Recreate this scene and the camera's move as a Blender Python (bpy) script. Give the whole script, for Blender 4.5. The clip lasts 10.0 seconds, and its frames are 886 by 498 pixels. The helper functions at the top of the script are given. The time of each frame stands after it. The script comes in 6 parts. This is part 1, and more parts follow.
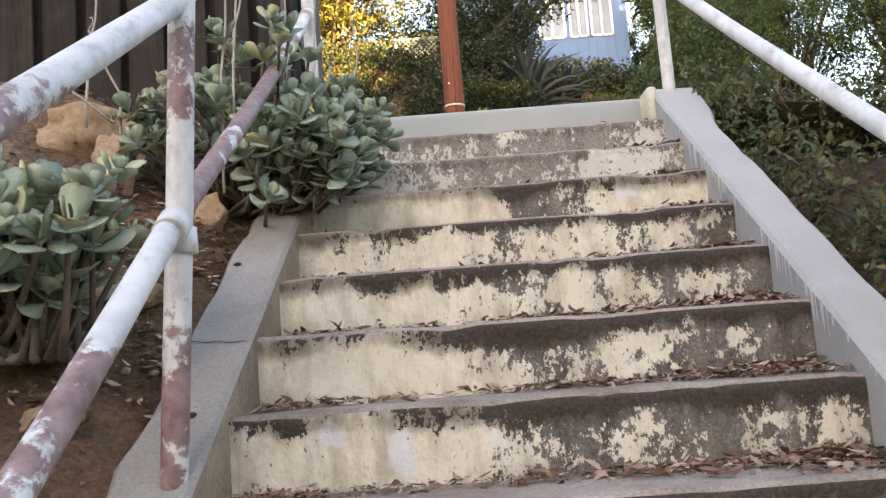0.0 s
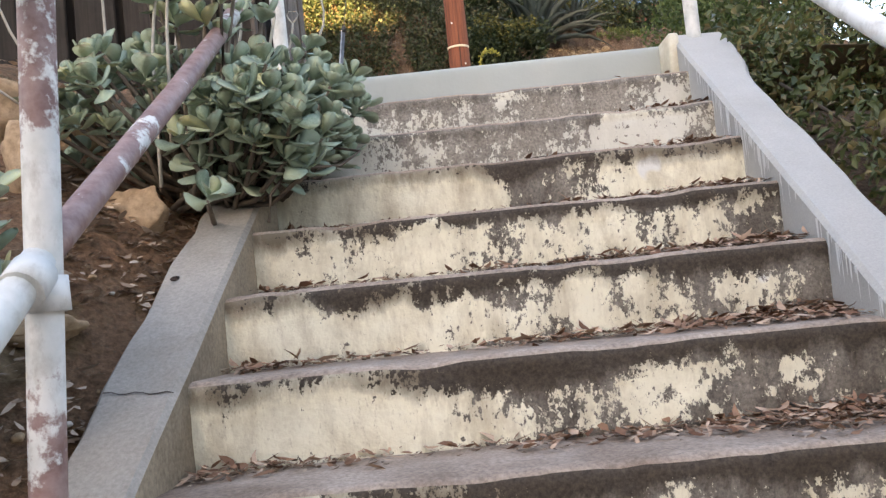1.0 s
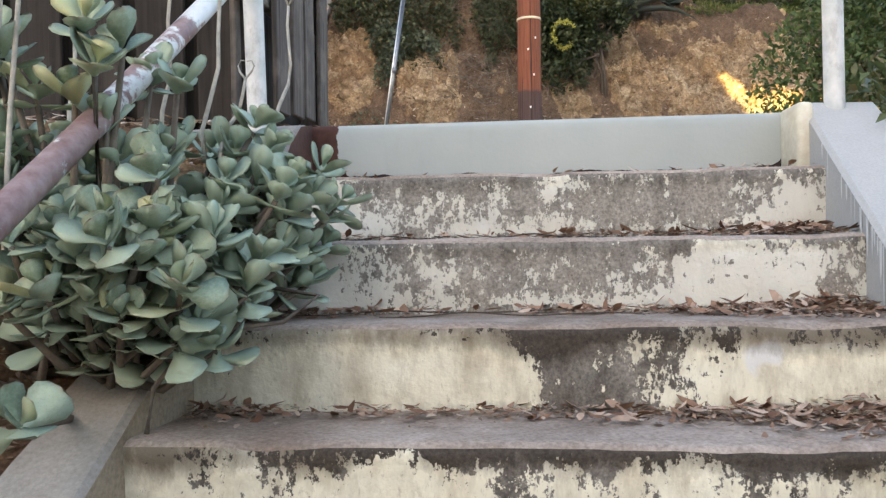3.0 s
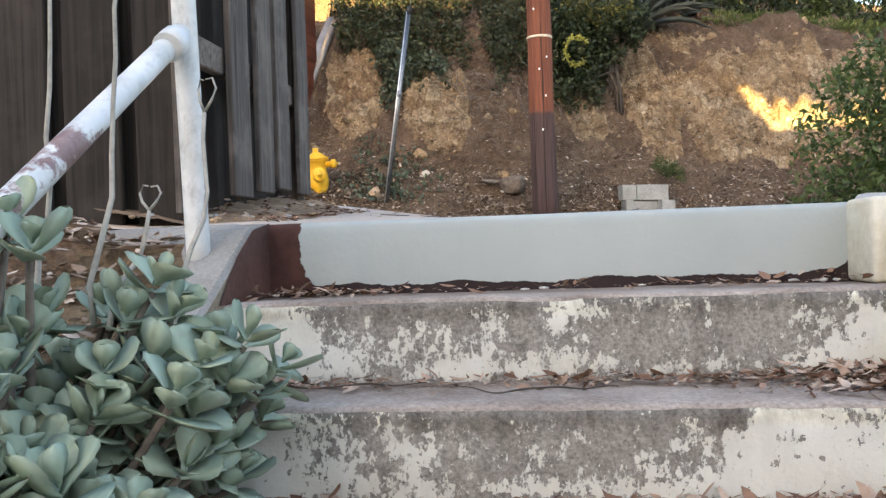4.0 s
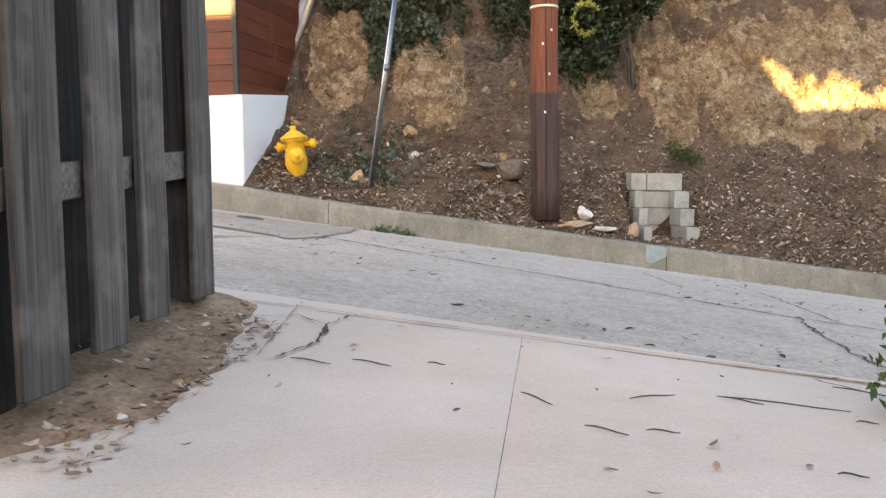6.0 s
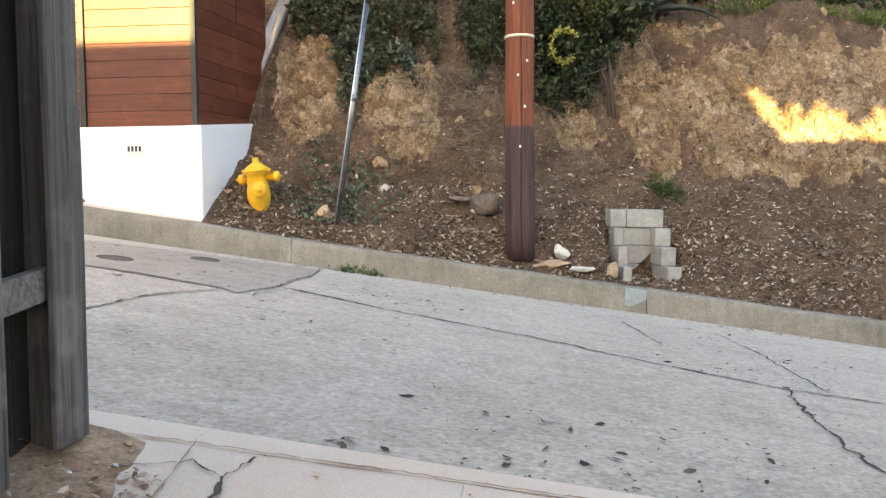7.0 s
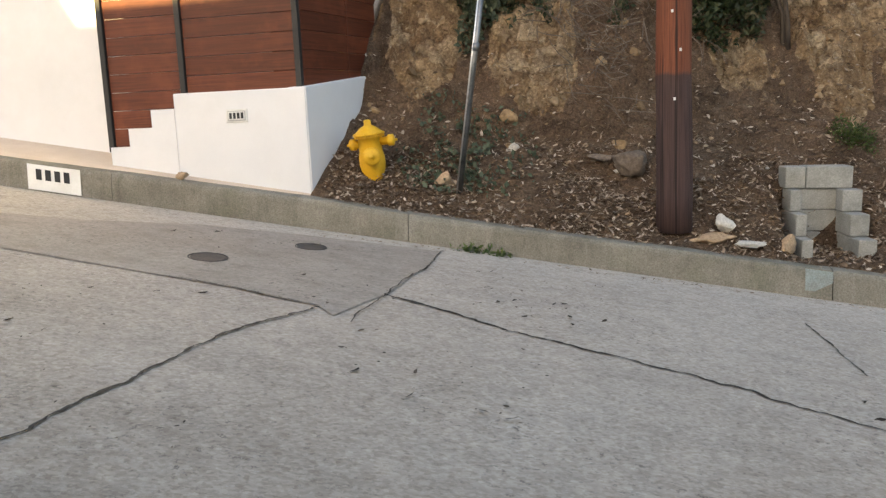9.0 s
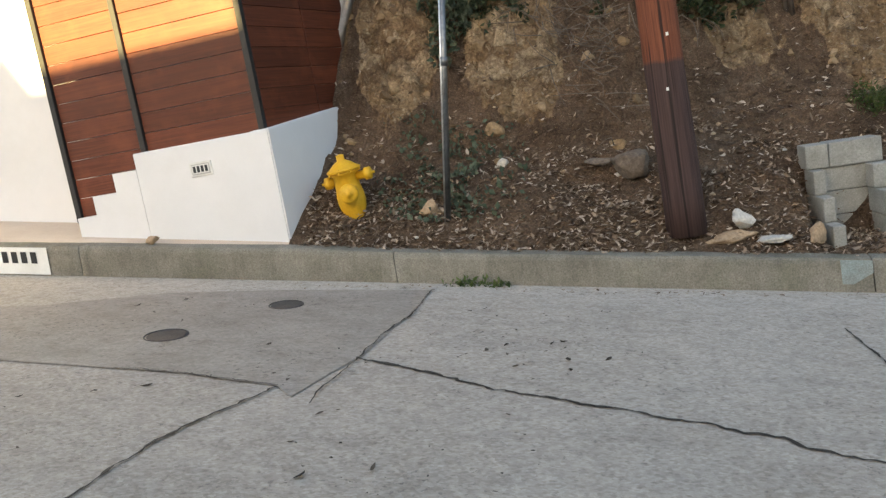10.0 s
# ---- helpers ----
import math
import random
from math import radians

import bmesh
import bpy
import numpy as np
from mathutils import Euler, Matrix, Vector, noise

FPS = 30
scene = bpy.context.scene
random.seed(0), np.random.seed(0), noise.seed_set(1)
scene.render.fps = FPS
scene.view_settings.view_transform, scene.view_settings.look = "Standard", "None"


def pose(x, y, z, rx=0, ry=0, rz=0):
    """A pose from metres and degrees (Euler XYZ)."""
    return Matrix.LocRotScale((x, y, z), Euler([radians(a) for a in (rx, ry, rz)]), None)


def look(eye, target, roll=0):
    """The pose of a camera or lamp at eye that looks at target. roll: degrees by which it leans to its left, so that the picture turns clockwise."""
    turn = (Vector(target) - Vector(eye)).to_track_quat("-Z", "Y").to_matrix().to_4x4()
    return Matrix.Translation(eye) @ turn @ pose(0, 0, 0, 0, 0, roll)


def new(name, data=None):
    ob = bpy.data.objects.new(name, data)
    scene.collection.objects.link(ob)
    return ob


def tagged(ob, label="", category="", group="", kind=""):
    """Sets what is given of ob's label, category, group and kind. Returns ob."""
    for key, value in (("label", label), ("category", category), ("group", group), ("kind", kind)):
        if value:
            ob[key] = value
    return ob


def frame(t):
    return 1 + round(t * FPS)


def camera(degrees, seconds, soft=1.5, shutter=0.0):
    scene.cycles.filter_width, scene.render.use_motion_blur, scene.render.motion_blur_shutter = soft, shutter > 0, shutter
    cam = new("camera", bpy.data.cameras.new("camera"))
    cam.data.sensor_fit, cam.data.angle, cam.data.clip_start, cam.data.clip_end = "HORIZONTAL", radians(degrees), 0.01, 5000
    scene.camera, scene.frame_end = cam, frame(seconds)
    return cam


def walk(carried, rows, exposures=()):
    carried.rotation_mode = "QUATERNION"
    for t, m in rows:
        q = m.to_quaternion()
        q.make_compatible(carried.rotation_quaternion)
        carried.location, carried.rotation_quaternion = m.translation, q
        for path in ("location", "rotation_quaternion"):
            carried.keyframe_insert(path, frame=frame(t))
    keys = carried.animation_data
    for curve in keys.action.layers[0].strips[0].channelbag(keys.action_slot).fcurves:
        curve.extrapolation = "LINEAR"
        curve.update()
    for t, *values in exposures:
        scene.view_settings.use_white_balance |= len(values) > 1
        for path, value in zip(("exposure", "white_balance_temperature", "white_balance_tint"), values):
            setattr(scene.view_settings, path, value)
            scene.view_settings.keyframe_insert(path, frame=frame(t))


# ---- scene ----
cam = camera(54.7, 10.0, 1.35)
METRES, EYE, TILT, LEAN, TURN = 6.4, 1.5, 0.0, -0.65, 0.0
ROWS = [
    (0.0, 0.0, 0.0, 0.0, 0.59, 6.9, 4.87),
    (0.5, -0.0029, 0.0403, 0.0193, 0.87, 4.4, 6.93),
    (1.0, 0.0159, 0.0758, 0.0345, 1.64, 2.89, 6.35),
    (1.5, 0.0256, 0.1137, 0.0571, 4.9, 2.49, 3.7),
    (2.0, 0.0283, 0.15, 0.0826, 5.69, 1.86, 1.29),
    (3.5, 0.0439, 0.2655, 0.1482, 5.61, -0.87, 1.83),
    (4.0, 0.0458, 0.3056, 0.1735, 6.69, 0.09, 2.64),
    (4.5, 0.0456, 0.3389, 0.1961, 5.26, -1.66, 0.88),
    (5.0, 0.0548, 0.3799, 0.2184, 5.93, -2.56, 1.83),
    (5.5, 0.0535, 0.4236, 0.2426, 7.37, -4.08, 1.54),
    (7.0, 0.0767, 0.545, 0.3131, 6.04, -3.32, 1.11),
    (7.5, 0.0742, 0.5908, 0.3378, 8.3, -4.37, 2.22),
    (8.0, 0.0723, 0.6305, 0.3614, 5.46, -7.64, 0.23),
    (8.5, 0.0716, 0.6695, 0.3877, 12.3, -7.86, 1.7),
    (9.0, 0.0613, 0.7374, 0.3983, 15.21, -9.15, 3.1),
    (9.5, 0.0764, 0.7947, 0.4143, 16.36, -8.67, 6.91),
    (10.0, 0.0984, 0.8675, 0.4105, 16.82, -8.49, 10.68),
]
walk(cam, [(t, pose(0, 0, EYE, TILT, LEAN, TURN) @ pose(METRES * x, METRES * y, METRES * z, 90 + pitch, roll, yaw)) for t, x, y, z, yaw, pitch, roll in ROWS],
     exposures=[(0.0, 3.58, 7600, 22), (0.5, 3.60, 7500, 21), (1.0, 3.72, 7500, 20), (1.5, 3.78, 7500, 20), (2.0, 3.66, 7400, 19), (3.5, 3.65, 7050, 15), (4.0, 3.62, 7000, 16), (4.5, 3.58, 7000, 16), (5.0, 3.58, 7100, 17), (5.5, 3.56, 7200, 17), (7.0, 3.66, 7200, 14), (7.5, 3.33, 7350, 13), (8.0, 3.28, 7650, 15), (9.0, 3.0, 7500, 13), (9.5, 3.06, 7450, 12), (10.0, 2.90, 7150, 10)])

# ---- world and sun ----
SUN_UP, SUN_AZ = 13.0, 188.0   # degrees above the horizon; compass bearing, +y is north
world = bpy.data.worlds.new("sky")
scene.world = world
world.use_nodes = True
wn = world.node_tree.nodes
sky = wn.new("ShaderNodeTexSky")
sky.sky_type = 'NISHITA'
sky.sun_disc = False
sky.sun_elevation = radians(SUN_UP)
sky.sun_rotation = radians(SUN_AZ)
sky.dust_density = 2.0
bgn = wn["Background"]
bgn.inputs["Strength"].default_value = 0.08
world.node_tree.links.new(sky.outputs[0], bgn.inputs[0])
sun = new("sun", bpy.data.lights.new("sun", 'SUN'))
sun.data.energy = 4.6
sun.data.angle = radians(0.16)
sun.data.color = (1.0, 0.79, 0.34)
_az, _el = radians(SUN_AZ), radians(SUN_UP)
SUNDIR = Vector((math.sin(_az) * math.cos(_el), math.cos(_az) * math.cos(_el), math.sin(_el)))
sun.matrix_world = look((0, 0, 40), Vector((0, 0, 40)) - SUNDIR)


# unseen blocks added to keep the low sun off the stairs: x range, roof height
_h = 5.20 + 52.6 * math.tan(_el)
CASTERS = [(-80, -14.0, _h + 1.2), (-14.0, -10.58, _h + 0.15), (-10.58, -5.25, _h + 1.9), (-5.25, 80, _h - 0.20)]


# ---- small tools ----
rnd = random.Random(7)


def lerp(a, b, t):
    return a + (b - a) * t


def smooth(a, b, x):
    t = min(1.0, max(0.0, (x - a) / (b - a)))
    return t * t * (3 - 2 * t)


def fbm(x, y, z=0.0, octaves=4, h=0.9):
    return noise.fractal(Vector((x, y, z)), h, 2.1, octaves)


def mesh_of(name, verts, faces, mats, smooth_faces=False, face_mats=None):
    me = bpy.data.meshes.new(name)
    me.from_pydata([tuple(v) for v in verts], [], faces)
    for m in (mats if isinstance(mats, (list, tuple)) else [mats]):
        me.materials.append(m)
    if smooth_faces:
        me.polygons.foreach_set("use_smooth", [True] * len(me.polygons))
    if face_mats is not None:
        me.polygons.foreach_set("material_index", face_mats)
    me.update()
    return me


def put(name, me, parent=None, label="", m=None):
    ob = new(name, me)
    if m is not None:
        ob.matrix_basis = m
    if parent is not None:
        ob.parent = parent
    if label:
        ob["label"] = label
    return ob


def part(name, bm, material, parent=None, label="", shade=False):
    me = bpy.data.meshes.new(name)
    if shade:
        for f in bm.faces:
            f.smooth = True
    bm.to_mesh(me)
    bm.free()
    me.materials.append(material)
    return put(name, me, parent, label)


def empty(name, x=0, y=0, z=0, rz=0):
    ob = new(name)
    ob.matrix_basis = pose(x, y, z, 0, 0, rz)
    return ob


def box_bm(x0, x1, y0, y1, z0, z1, bevel=0.0, seg=2, bm=None):
    bm2 = bmesh.new()
    bmesh.ops.create_cube(bm2, size=1.0)
    for v in bm2.verts:
        v.co = Vector((lerp(x0, x1, v.co.x + .5), lerp(y0, y1, v.co.y + .5), lerp(z0, z1, v.co.z + .5)))
    if bevel:
        bmesh.ops.bevel(bm2, geom=list(bm2.edges), offset=bevel, segments=seg, affect='EDGES', profile=0.5)
    if bm is None:
        return bm2
    me = bpy.data.meshes.new("tmp")
    bm2.to_mesh(me)
    bm2.free()
    bm.from_mesh(me)
    bpy.data.meshes.remove(me)
    return bm


def tube(points, radii, sides=10, caps=True, jitter=0.0):
    """Vertices and faces of a tube along points."""
    vs, fs = [], []
    pts = [Vector(p) for p in points]
    for i, p in enumerate(pts):
        d = (pts[min(i + 1, len(pts) - 1)] - pts[max(i - 1, 0)]).normalized()
        up = Vector((0, 0, 1)) if abs(d.z) < 0.95 else Vector((1, 0, 0))
        a = d.cross(up).normalized()
        b = d.cross(a).normalized()
        r = radii[i] if isinstance(radii, (list, tuple)) else radii
        for s in range(sides):
            w = 2 * math.pi * s / sides
            rr = r * (1 + jitter * (rnd.random() - .5))
            vs.append(p + a * math.cos(w) * rr + b * math.sin(w) * rr)
    n = len(pts)
    for i in range(n - 1):
        for s in range(sides):
            t = (s + 1) % sides
            fs.append((i * sides + s, i * sides + t, (i + 1) * sides + t, (i + 1) * sides + s))
    if caps:
        fs.append(tuple(range(sides))[::-1])
        fs.append(tuple((n - 1) * sides + s for s in range(sides)))
    return vs, fs


def merge(chunks):
    vs, fs = [], []
    for v, f in chunks:
        o = len(vs)
        vs += list(v)
        fs += [tuple(i + o for i in q) for q in f]
    return vs, fs


def lathe(profile, sides=24):
    """Turned body from (radius, z) pairs."""
    vs, fs = [], []
    for r, z in profile:
        for s in range(sides):
            w = 2 * math.pi * s / sides
            vs.append((r * math.cos(w), r * math.sin(w), z))
    for i in range(len(profile) - 1):
        for s in range(sides):
            t = (s + 1) % sides
            fs.append((i * sides + s, i * sides + t, (i + 1) * sides + t, (i + 1) * sides + s))
    fs.append(tuple(range(sides))[::-1])
    fs.append(tuple((len(profile) - 1) * sides + s for s in range(sides)))
    return vs, fs


def grid(xs, ys, zf, name, material, uv=True):
    vs = [(x, y, zf(x, y)) for y in ys for x in xs]
    n = len(xs)
    fs = [(j * n + i, j * n + i + 1, (j + 1) * n + i + 1, (j + 1) * n + i) for j in range(len(ys) - 1) for i in range(n - 1)]
    return mesh_of(name, vs, fs, material, True)


# ---- materials ----
class M:
    """A node material with short helpers."""

    def __init__(self, name, rough=0.8, metal=0.0, spec=0.3):
        self.m = bpy.data.materials.new(name)
        self.m.use_nodes = True
        self.t = self.m.node_tree
        self.b = self.t.nodes["Principled BSDF"]
        self.b.inputs["Roughness"].default_value = rough
        self.b.inputs["Metallic"].default_value = metal
        self.b.inputs["Specular IOR Level"].default_value = spec
        self.co = self.t.nodes.new("ShaderNodeTexCoord").outputs["Object"]

    def n(self, kind, **kw):
        nd = self.t.nodes.new(kind)
        for k, v in kw.items():
            nd.inputs[k.replace("_", " ")].default_value = v
        return nd

    def link(self, a, b):
        self.t.links.new(a, b)

    def scaled(self, s, rot=(0, 0, 0)):
        mp = self.t.nodes.new("ShaderNodeMapping")
        mp.inputs["Scale"].default_value = s
        mp.inputs["Rotation"].default_value = rot
        self.link(self.co, mp.inputs["Vector"])
        return mp.outputs[0]

    def noise(self, scale, detail=4, rough=0.6, co=None, distort=0.0):
        nd = self.n("ShaderNodeTexNoise", Scale=scale, Detail=detail, Roughness=rough, Distortion=distort)
        self.link(co or self.co, nd.inputs["Vector"])
        return nd.outputs["Fac"]

    def voro(self, scale, co=None, feature='F1', out="Distance"):
        nd = self.n("ShaderNodeTexVoronoi", Scale=scale)
        nd.feature = feature
        self.link(co or self.co, nd.inputs["Vector"])
        return nd.outputs[out]

    def ramp(self, fac, stops):
        nd = self.t.nodes.new("ShaderNodeValToRGB")
        el = nd.color_ramp.elements
        while len(el) < len(stops):
            el.new(0.5)
        for e, (p, c) in zip(el, stops):
            e.position = p
            e.color = (c, c, c, 1) if not isinstance(c, tuple) else (*c, 1)
        self.link(fac, nd.inputs[0])
        return nd.outputs[0]

    def mix(self, fac, a, b, mode='MIX'):
        nd = self.t.nodes.new("ShaderNodeMix")
        nd.data_type = 'RGBA'
        nd.blend_type = mode
        for sock, v in ((nd.inputs[0], fac), (nd.inputs[6], a), (nd.inputs[7], b)):
            if isinstance(v, (int, float)):
                sock.default_value = v if sock == nd.inputs[0] else (v, v, v, 1)
            elif isinstance(v, tuple):
                sock.default_value = (*v, 1)
            else:
                self.link(v, sock)
        return nd.outputs[2]

    def math(self, op, a, b=0.0):
        nd = self.t.nodes.new("ShaderNodeMath")
        nd.operation = op
        for sock, v in ((nd.inputs[0], a), (nd.inputs[1], b)):
            if isinstance(v, (int, float)):
                sock.default_value = v
            else:
                self.link(v, sock)
        return nd.outputs[0]

    def rand(self):
        return self.t.nodes.new("ShaderNodeObjectInfo").outputs["Random"]

    def island(self):
        return self.t.nodes.new("ShaderNodeNewGeometry").outputs["Random Per Island"]

    def attr(self, name):
        nd = self.t.nodes.new("ShaderNodeAttribute")
        nd.attribute_name = name
        return nd.outputs["Fac"]

    def z(self):
        nd = self.t.nodes.new("ShaderNodeSeparateXYZ")
        self.link(self.co, nd.inputs[0])
        return nd.outputs

    def bump(self, height, strength=0.4, dist=0.01):
        nd = self.n("ShaderNodeBump", Strength=strength, Distance=dist)
        self.link(height, nd.inputs["Height"])
        self.link(nd.outputs[0], self.b.inputs["Normal"])

    def color(self, c):
        if isinstance(c, tuple):
            self.b.inputs["Base Color"].default_value = (*c, 1)
        else:
            self.link(c, self.b.inputs["Base Color"])
        return self

    def rough(self, r):
        self.link(r, self.b.inputs["Roughness"])


def concrete(name, a, b, stain, grain=90, rough=0.85, blotch=3.0, speck=0.35):
    k = M(name, rough)
    big = k.noise(blotch, 5, 0.65)
    c = k.mix(k.ramp(big, [(0.35, 0.0), (0.65, 1.0)]), a, b)
    c = k.mix(k.ramp(k.noise(blotch * 0.35, 6, 0.7), [(0.5, 0.0), (0.72, 0.7)]), c, stain)
    fine = k.noise(grain, 3, 0.7)
    c = k.mix(speck, c, k.ramp(fine, [(0.3, 0.25), (0.7, 0.85)]), 'OVERLAY')
    k.color(c)
    k.bump(k.math('ADD', fine, k.math('MULTIPLY', big, 1.5)), 0.35, 0.004)
    return k.m


def leafy(name, a, b, c2, rough=0.55, spec=0.3, trans=0.0):
    k = M(name, rough, 0, spec)
    c = k.ramp(k.island(), [(0.0, a), (0.5, b), (1.0, c2)])
    c = k.mix(0.35, c, k.ramp(k.noise(40, 3), [(0.3, 0.3), (0.7, 0.8)]), 'OVERLAY')
    k.color(c)
    if trans:
        k.b.inputs["Subsurface Weight"].default_value = 0.0
        tr = k.t.nodes.new("ShaderNodeBsdfTranslucent")
        k.link(c, tr.inputs[0])
        mx = k.t.nodes.new("ShaderNodeMixShader")
        mx.inputs[0].default_value = trans
        k.link(k.b.outputs[0], mx.inputs[1])
        k.link(tr.outputs[0], mx.inputs[2])
        k.link(mx.outputs[0], k.t.nodes["Material Output"].inputs[0])
    return k.m


def mat_riser():
    k = M("flaking_painted_concrete", 0.8)
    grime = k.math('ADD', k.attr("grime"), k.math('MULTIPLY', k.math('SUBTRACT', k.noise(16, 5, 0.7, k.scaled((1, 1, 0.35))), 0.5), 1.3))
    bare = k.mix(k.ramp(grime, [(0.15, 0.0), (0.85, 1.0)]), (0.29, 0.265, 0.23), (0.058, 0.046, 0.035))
    bare = k.mix(0.7, bare, k.ramp(k.noise(110, 4, 0.75), [(0.3, 0.12), (0.7, 0.88)]), 'OVERLAY')
    paint = k.mix(k.ramp(k.noise(3, 4), [(0.35, 0.0), (0.7, 1.0)]), (0.82, 0.79, 0.64), (0.74, 0.69, 0.53))
    paint = k.mix(k.ramp(k.noise(12, 6, 0.72, k.scaled((1, 1, 0.3))), [(0.45, 0.0), (0.72, 0.8)]), paint, (0.34, 0.28, 0.18))
    paint = k.mix(k.ramp(k.noise(5.5, 6, 0.75), [(0.50, 0.0), (0.70, 0.55)]), paint, (0.42, 0.355, 0.24))
    paint = k.mix(k.ramp(k.noise(80, 5, 0.75, k.scaled((1.2, 1, 0.5))), [(0.58, 0.0), (0.70, 0.6)]), paint, (0.30, 0.24, 0.16))
    paint = k.mix(k.ramp(k.noise(3.1, 3), [(0.66, 0.0), (0.69, 0.8)]), paint, (0.72, 0.74, 0.74))
    flakes = k.math('ADD', k.math('MULTIPLY', k.noise(14, 6, 0.72, k.scaled((1, 1, 0.85))), 0.44),
                    k.math('ADD', k.math('MULTIPLY', k.noise(44, 6, 0.75, k.scaled((1.1, 1, 0.7))), 0.38),
                           k.math('MULTIPLY', k.noise(120, 3, 0.7, k.scaled((1.1, 1, 0.7))), 0.18)))
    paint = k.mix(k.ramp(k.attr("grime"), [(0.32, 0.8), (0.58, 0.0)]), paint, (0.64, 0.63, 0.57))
    dirt = k.math('ADD', k.attr("dirt"), k.math('MULTIPLY', k.math('SUBTRACT', k.noise(13, 6, 0.75, k.scaled((1, 1, 0.45))), 0.5), 1.3))
    paint = k.mix(k.ramp(dirt, [(0.26, 0.0), (0.55, 0.5), (0.92, 0.92)]), paint, (0.135, 0.105, 0.072))
    cover = k.math('ADD', k.math('MULTIPLY', k.attr("paint"), 0.5), k.math('SUBTRACT', flakes, 0.772))
    pits = k.math('MULTIPLY', k.ramp(k.voro(34, k.mix(0.04, k.scaled((1, 1, 0.7)), k.noise(40, 3), 'ADD')), [(0.10, 1.0), (0.25, 0.0)]), k.ramp(k.noise(7, 5), [(0.46, 0.0), (0.60, 0.15)]))
    mask = k.ramp(k.math('SUBTRACT', k.math('ADD', cover, 0.5), pits), [(0.495, 0.0), (0.511, 1.0)])
    k.color(k.mix(mask, bare, paint))
    k.bump(k.math('ADD', k.math('MULTIPLY', mask, 0.6), k.noise(70, 4)), 0.6, 0.005)
    return k.m


def mat_top_face():
    k = M("pale_paint_over_old_red", 0.85, 0, 0.15)
    new_paint = k.mix(k.ramp(k.noise(2.5, 4), [(0.35, 0.0), (0.7, 1.0)]), (0.35, 0.385, 0.37), (0.405, 0.435, 0.415))
    new_paint = k.mix(k.ramp(k.noise(10, 5, 0.7, k.scaled((1, 1, 0.3))), [(0.55, 0.0), (0.8, 0.35)]), new_paint, (0.29, 0.31, 0.29))
    red = k.mix(k.ramp(k.noise(9, 5, 0.7), [(0.35, 0.0), (0.7, 1.0)]), (0.050, 0.026, 0.022), (0.115, 0.052, 0.040))
    # near black along the foot, away from the red corner
    red = k.mix(k.attr("foot"), red, (0.036, 0.024, 0.023))
    f = k.math('ADD', k.attr("cover"), k.math('MULTIPLY', k.math('SUBTRACT', k.noise(22, 6, 0.7), 0.5), 0.42))
    mask = k.ramp(f, [(0.485, 0.0), (0.51, 1.0)])
    k.color(k.mix(mask, red, new_paint))
    k.bump(k.math('ADD', mask, k.noise(60, 4)), 0.3, 0.003)
    return k.m


def mat_pipe():
    k = M("peeling_white_pipe_paint", 0.5, 0, 0.4)
    white = k.mix(k.ramp(k.noise(12, 4), [(0.4, 0.0), (0.7, 1.0)]), (0.72, 0.72, 0.70), (0.52, 0.54, 0.52))
    rust = k.mix(k.ramp(k.noise(25, 4), [(0.35, 0.0), (0.65, 1.0)]), (0.20, 0.115, 0.105), (0.33, 0.235, 0.22))
    f = k.math('ADD', k.math('MULTIPLY', k.noise(3.2, 2), 0.6), k.math('MULTIPLY', k.noise(26, 5, 0.65), 0.4))
    white = k.mix(k.ramp(k.noise(20, 6, 0.72, k.scaled((1, .5, .5))), [(0.52, 0.0), (0.70, 0.6)]), white, (0.30, 0.28, 0.25))
    lost = k.ramp(k.math('ADD', k.attr("wear"), k.math('SUBTRACT', f, 0.5)), [(0.49, 0.0), (0.53, 1.0)])
    k.color(k.mix(lost, white, rust))
    k.bump(k.math('ADD', k.math('MULTIPLY', lost, -0.6), k.noise(60, 3)), 0.35, 0.003)
    return k.m


def mat_wood(name, dark, light, grain_dir, rough=0.8, gscale=6.0, bump=0.5):
    k = M(name, rough)
    s = [55.0, 55.0, 55.0]
    s[grain_dir] = 1.6
    co = k.scaled(tuple(s))
    g = k.noise(1.0, 5, 0.65, co, 0.6)
    c = k.mix(k.ramp(g, [(0.3, 0.0), (0.7, 1.0)]), dark, light)
    c = k.mix(k.math('MULTIPLY', k.rand(), 0.45), c, tuple(x * 0.55 for x in dark))
    c = k.mix(k.ramp(k.noise(gscale, 4), [(0.5, 0.0), (0.8, 0.6)]), c, tuple(min(1, x * 1.35) for x in light))
    k.color(c)
    k.bump(g, bump, 0.004)
    return k.m


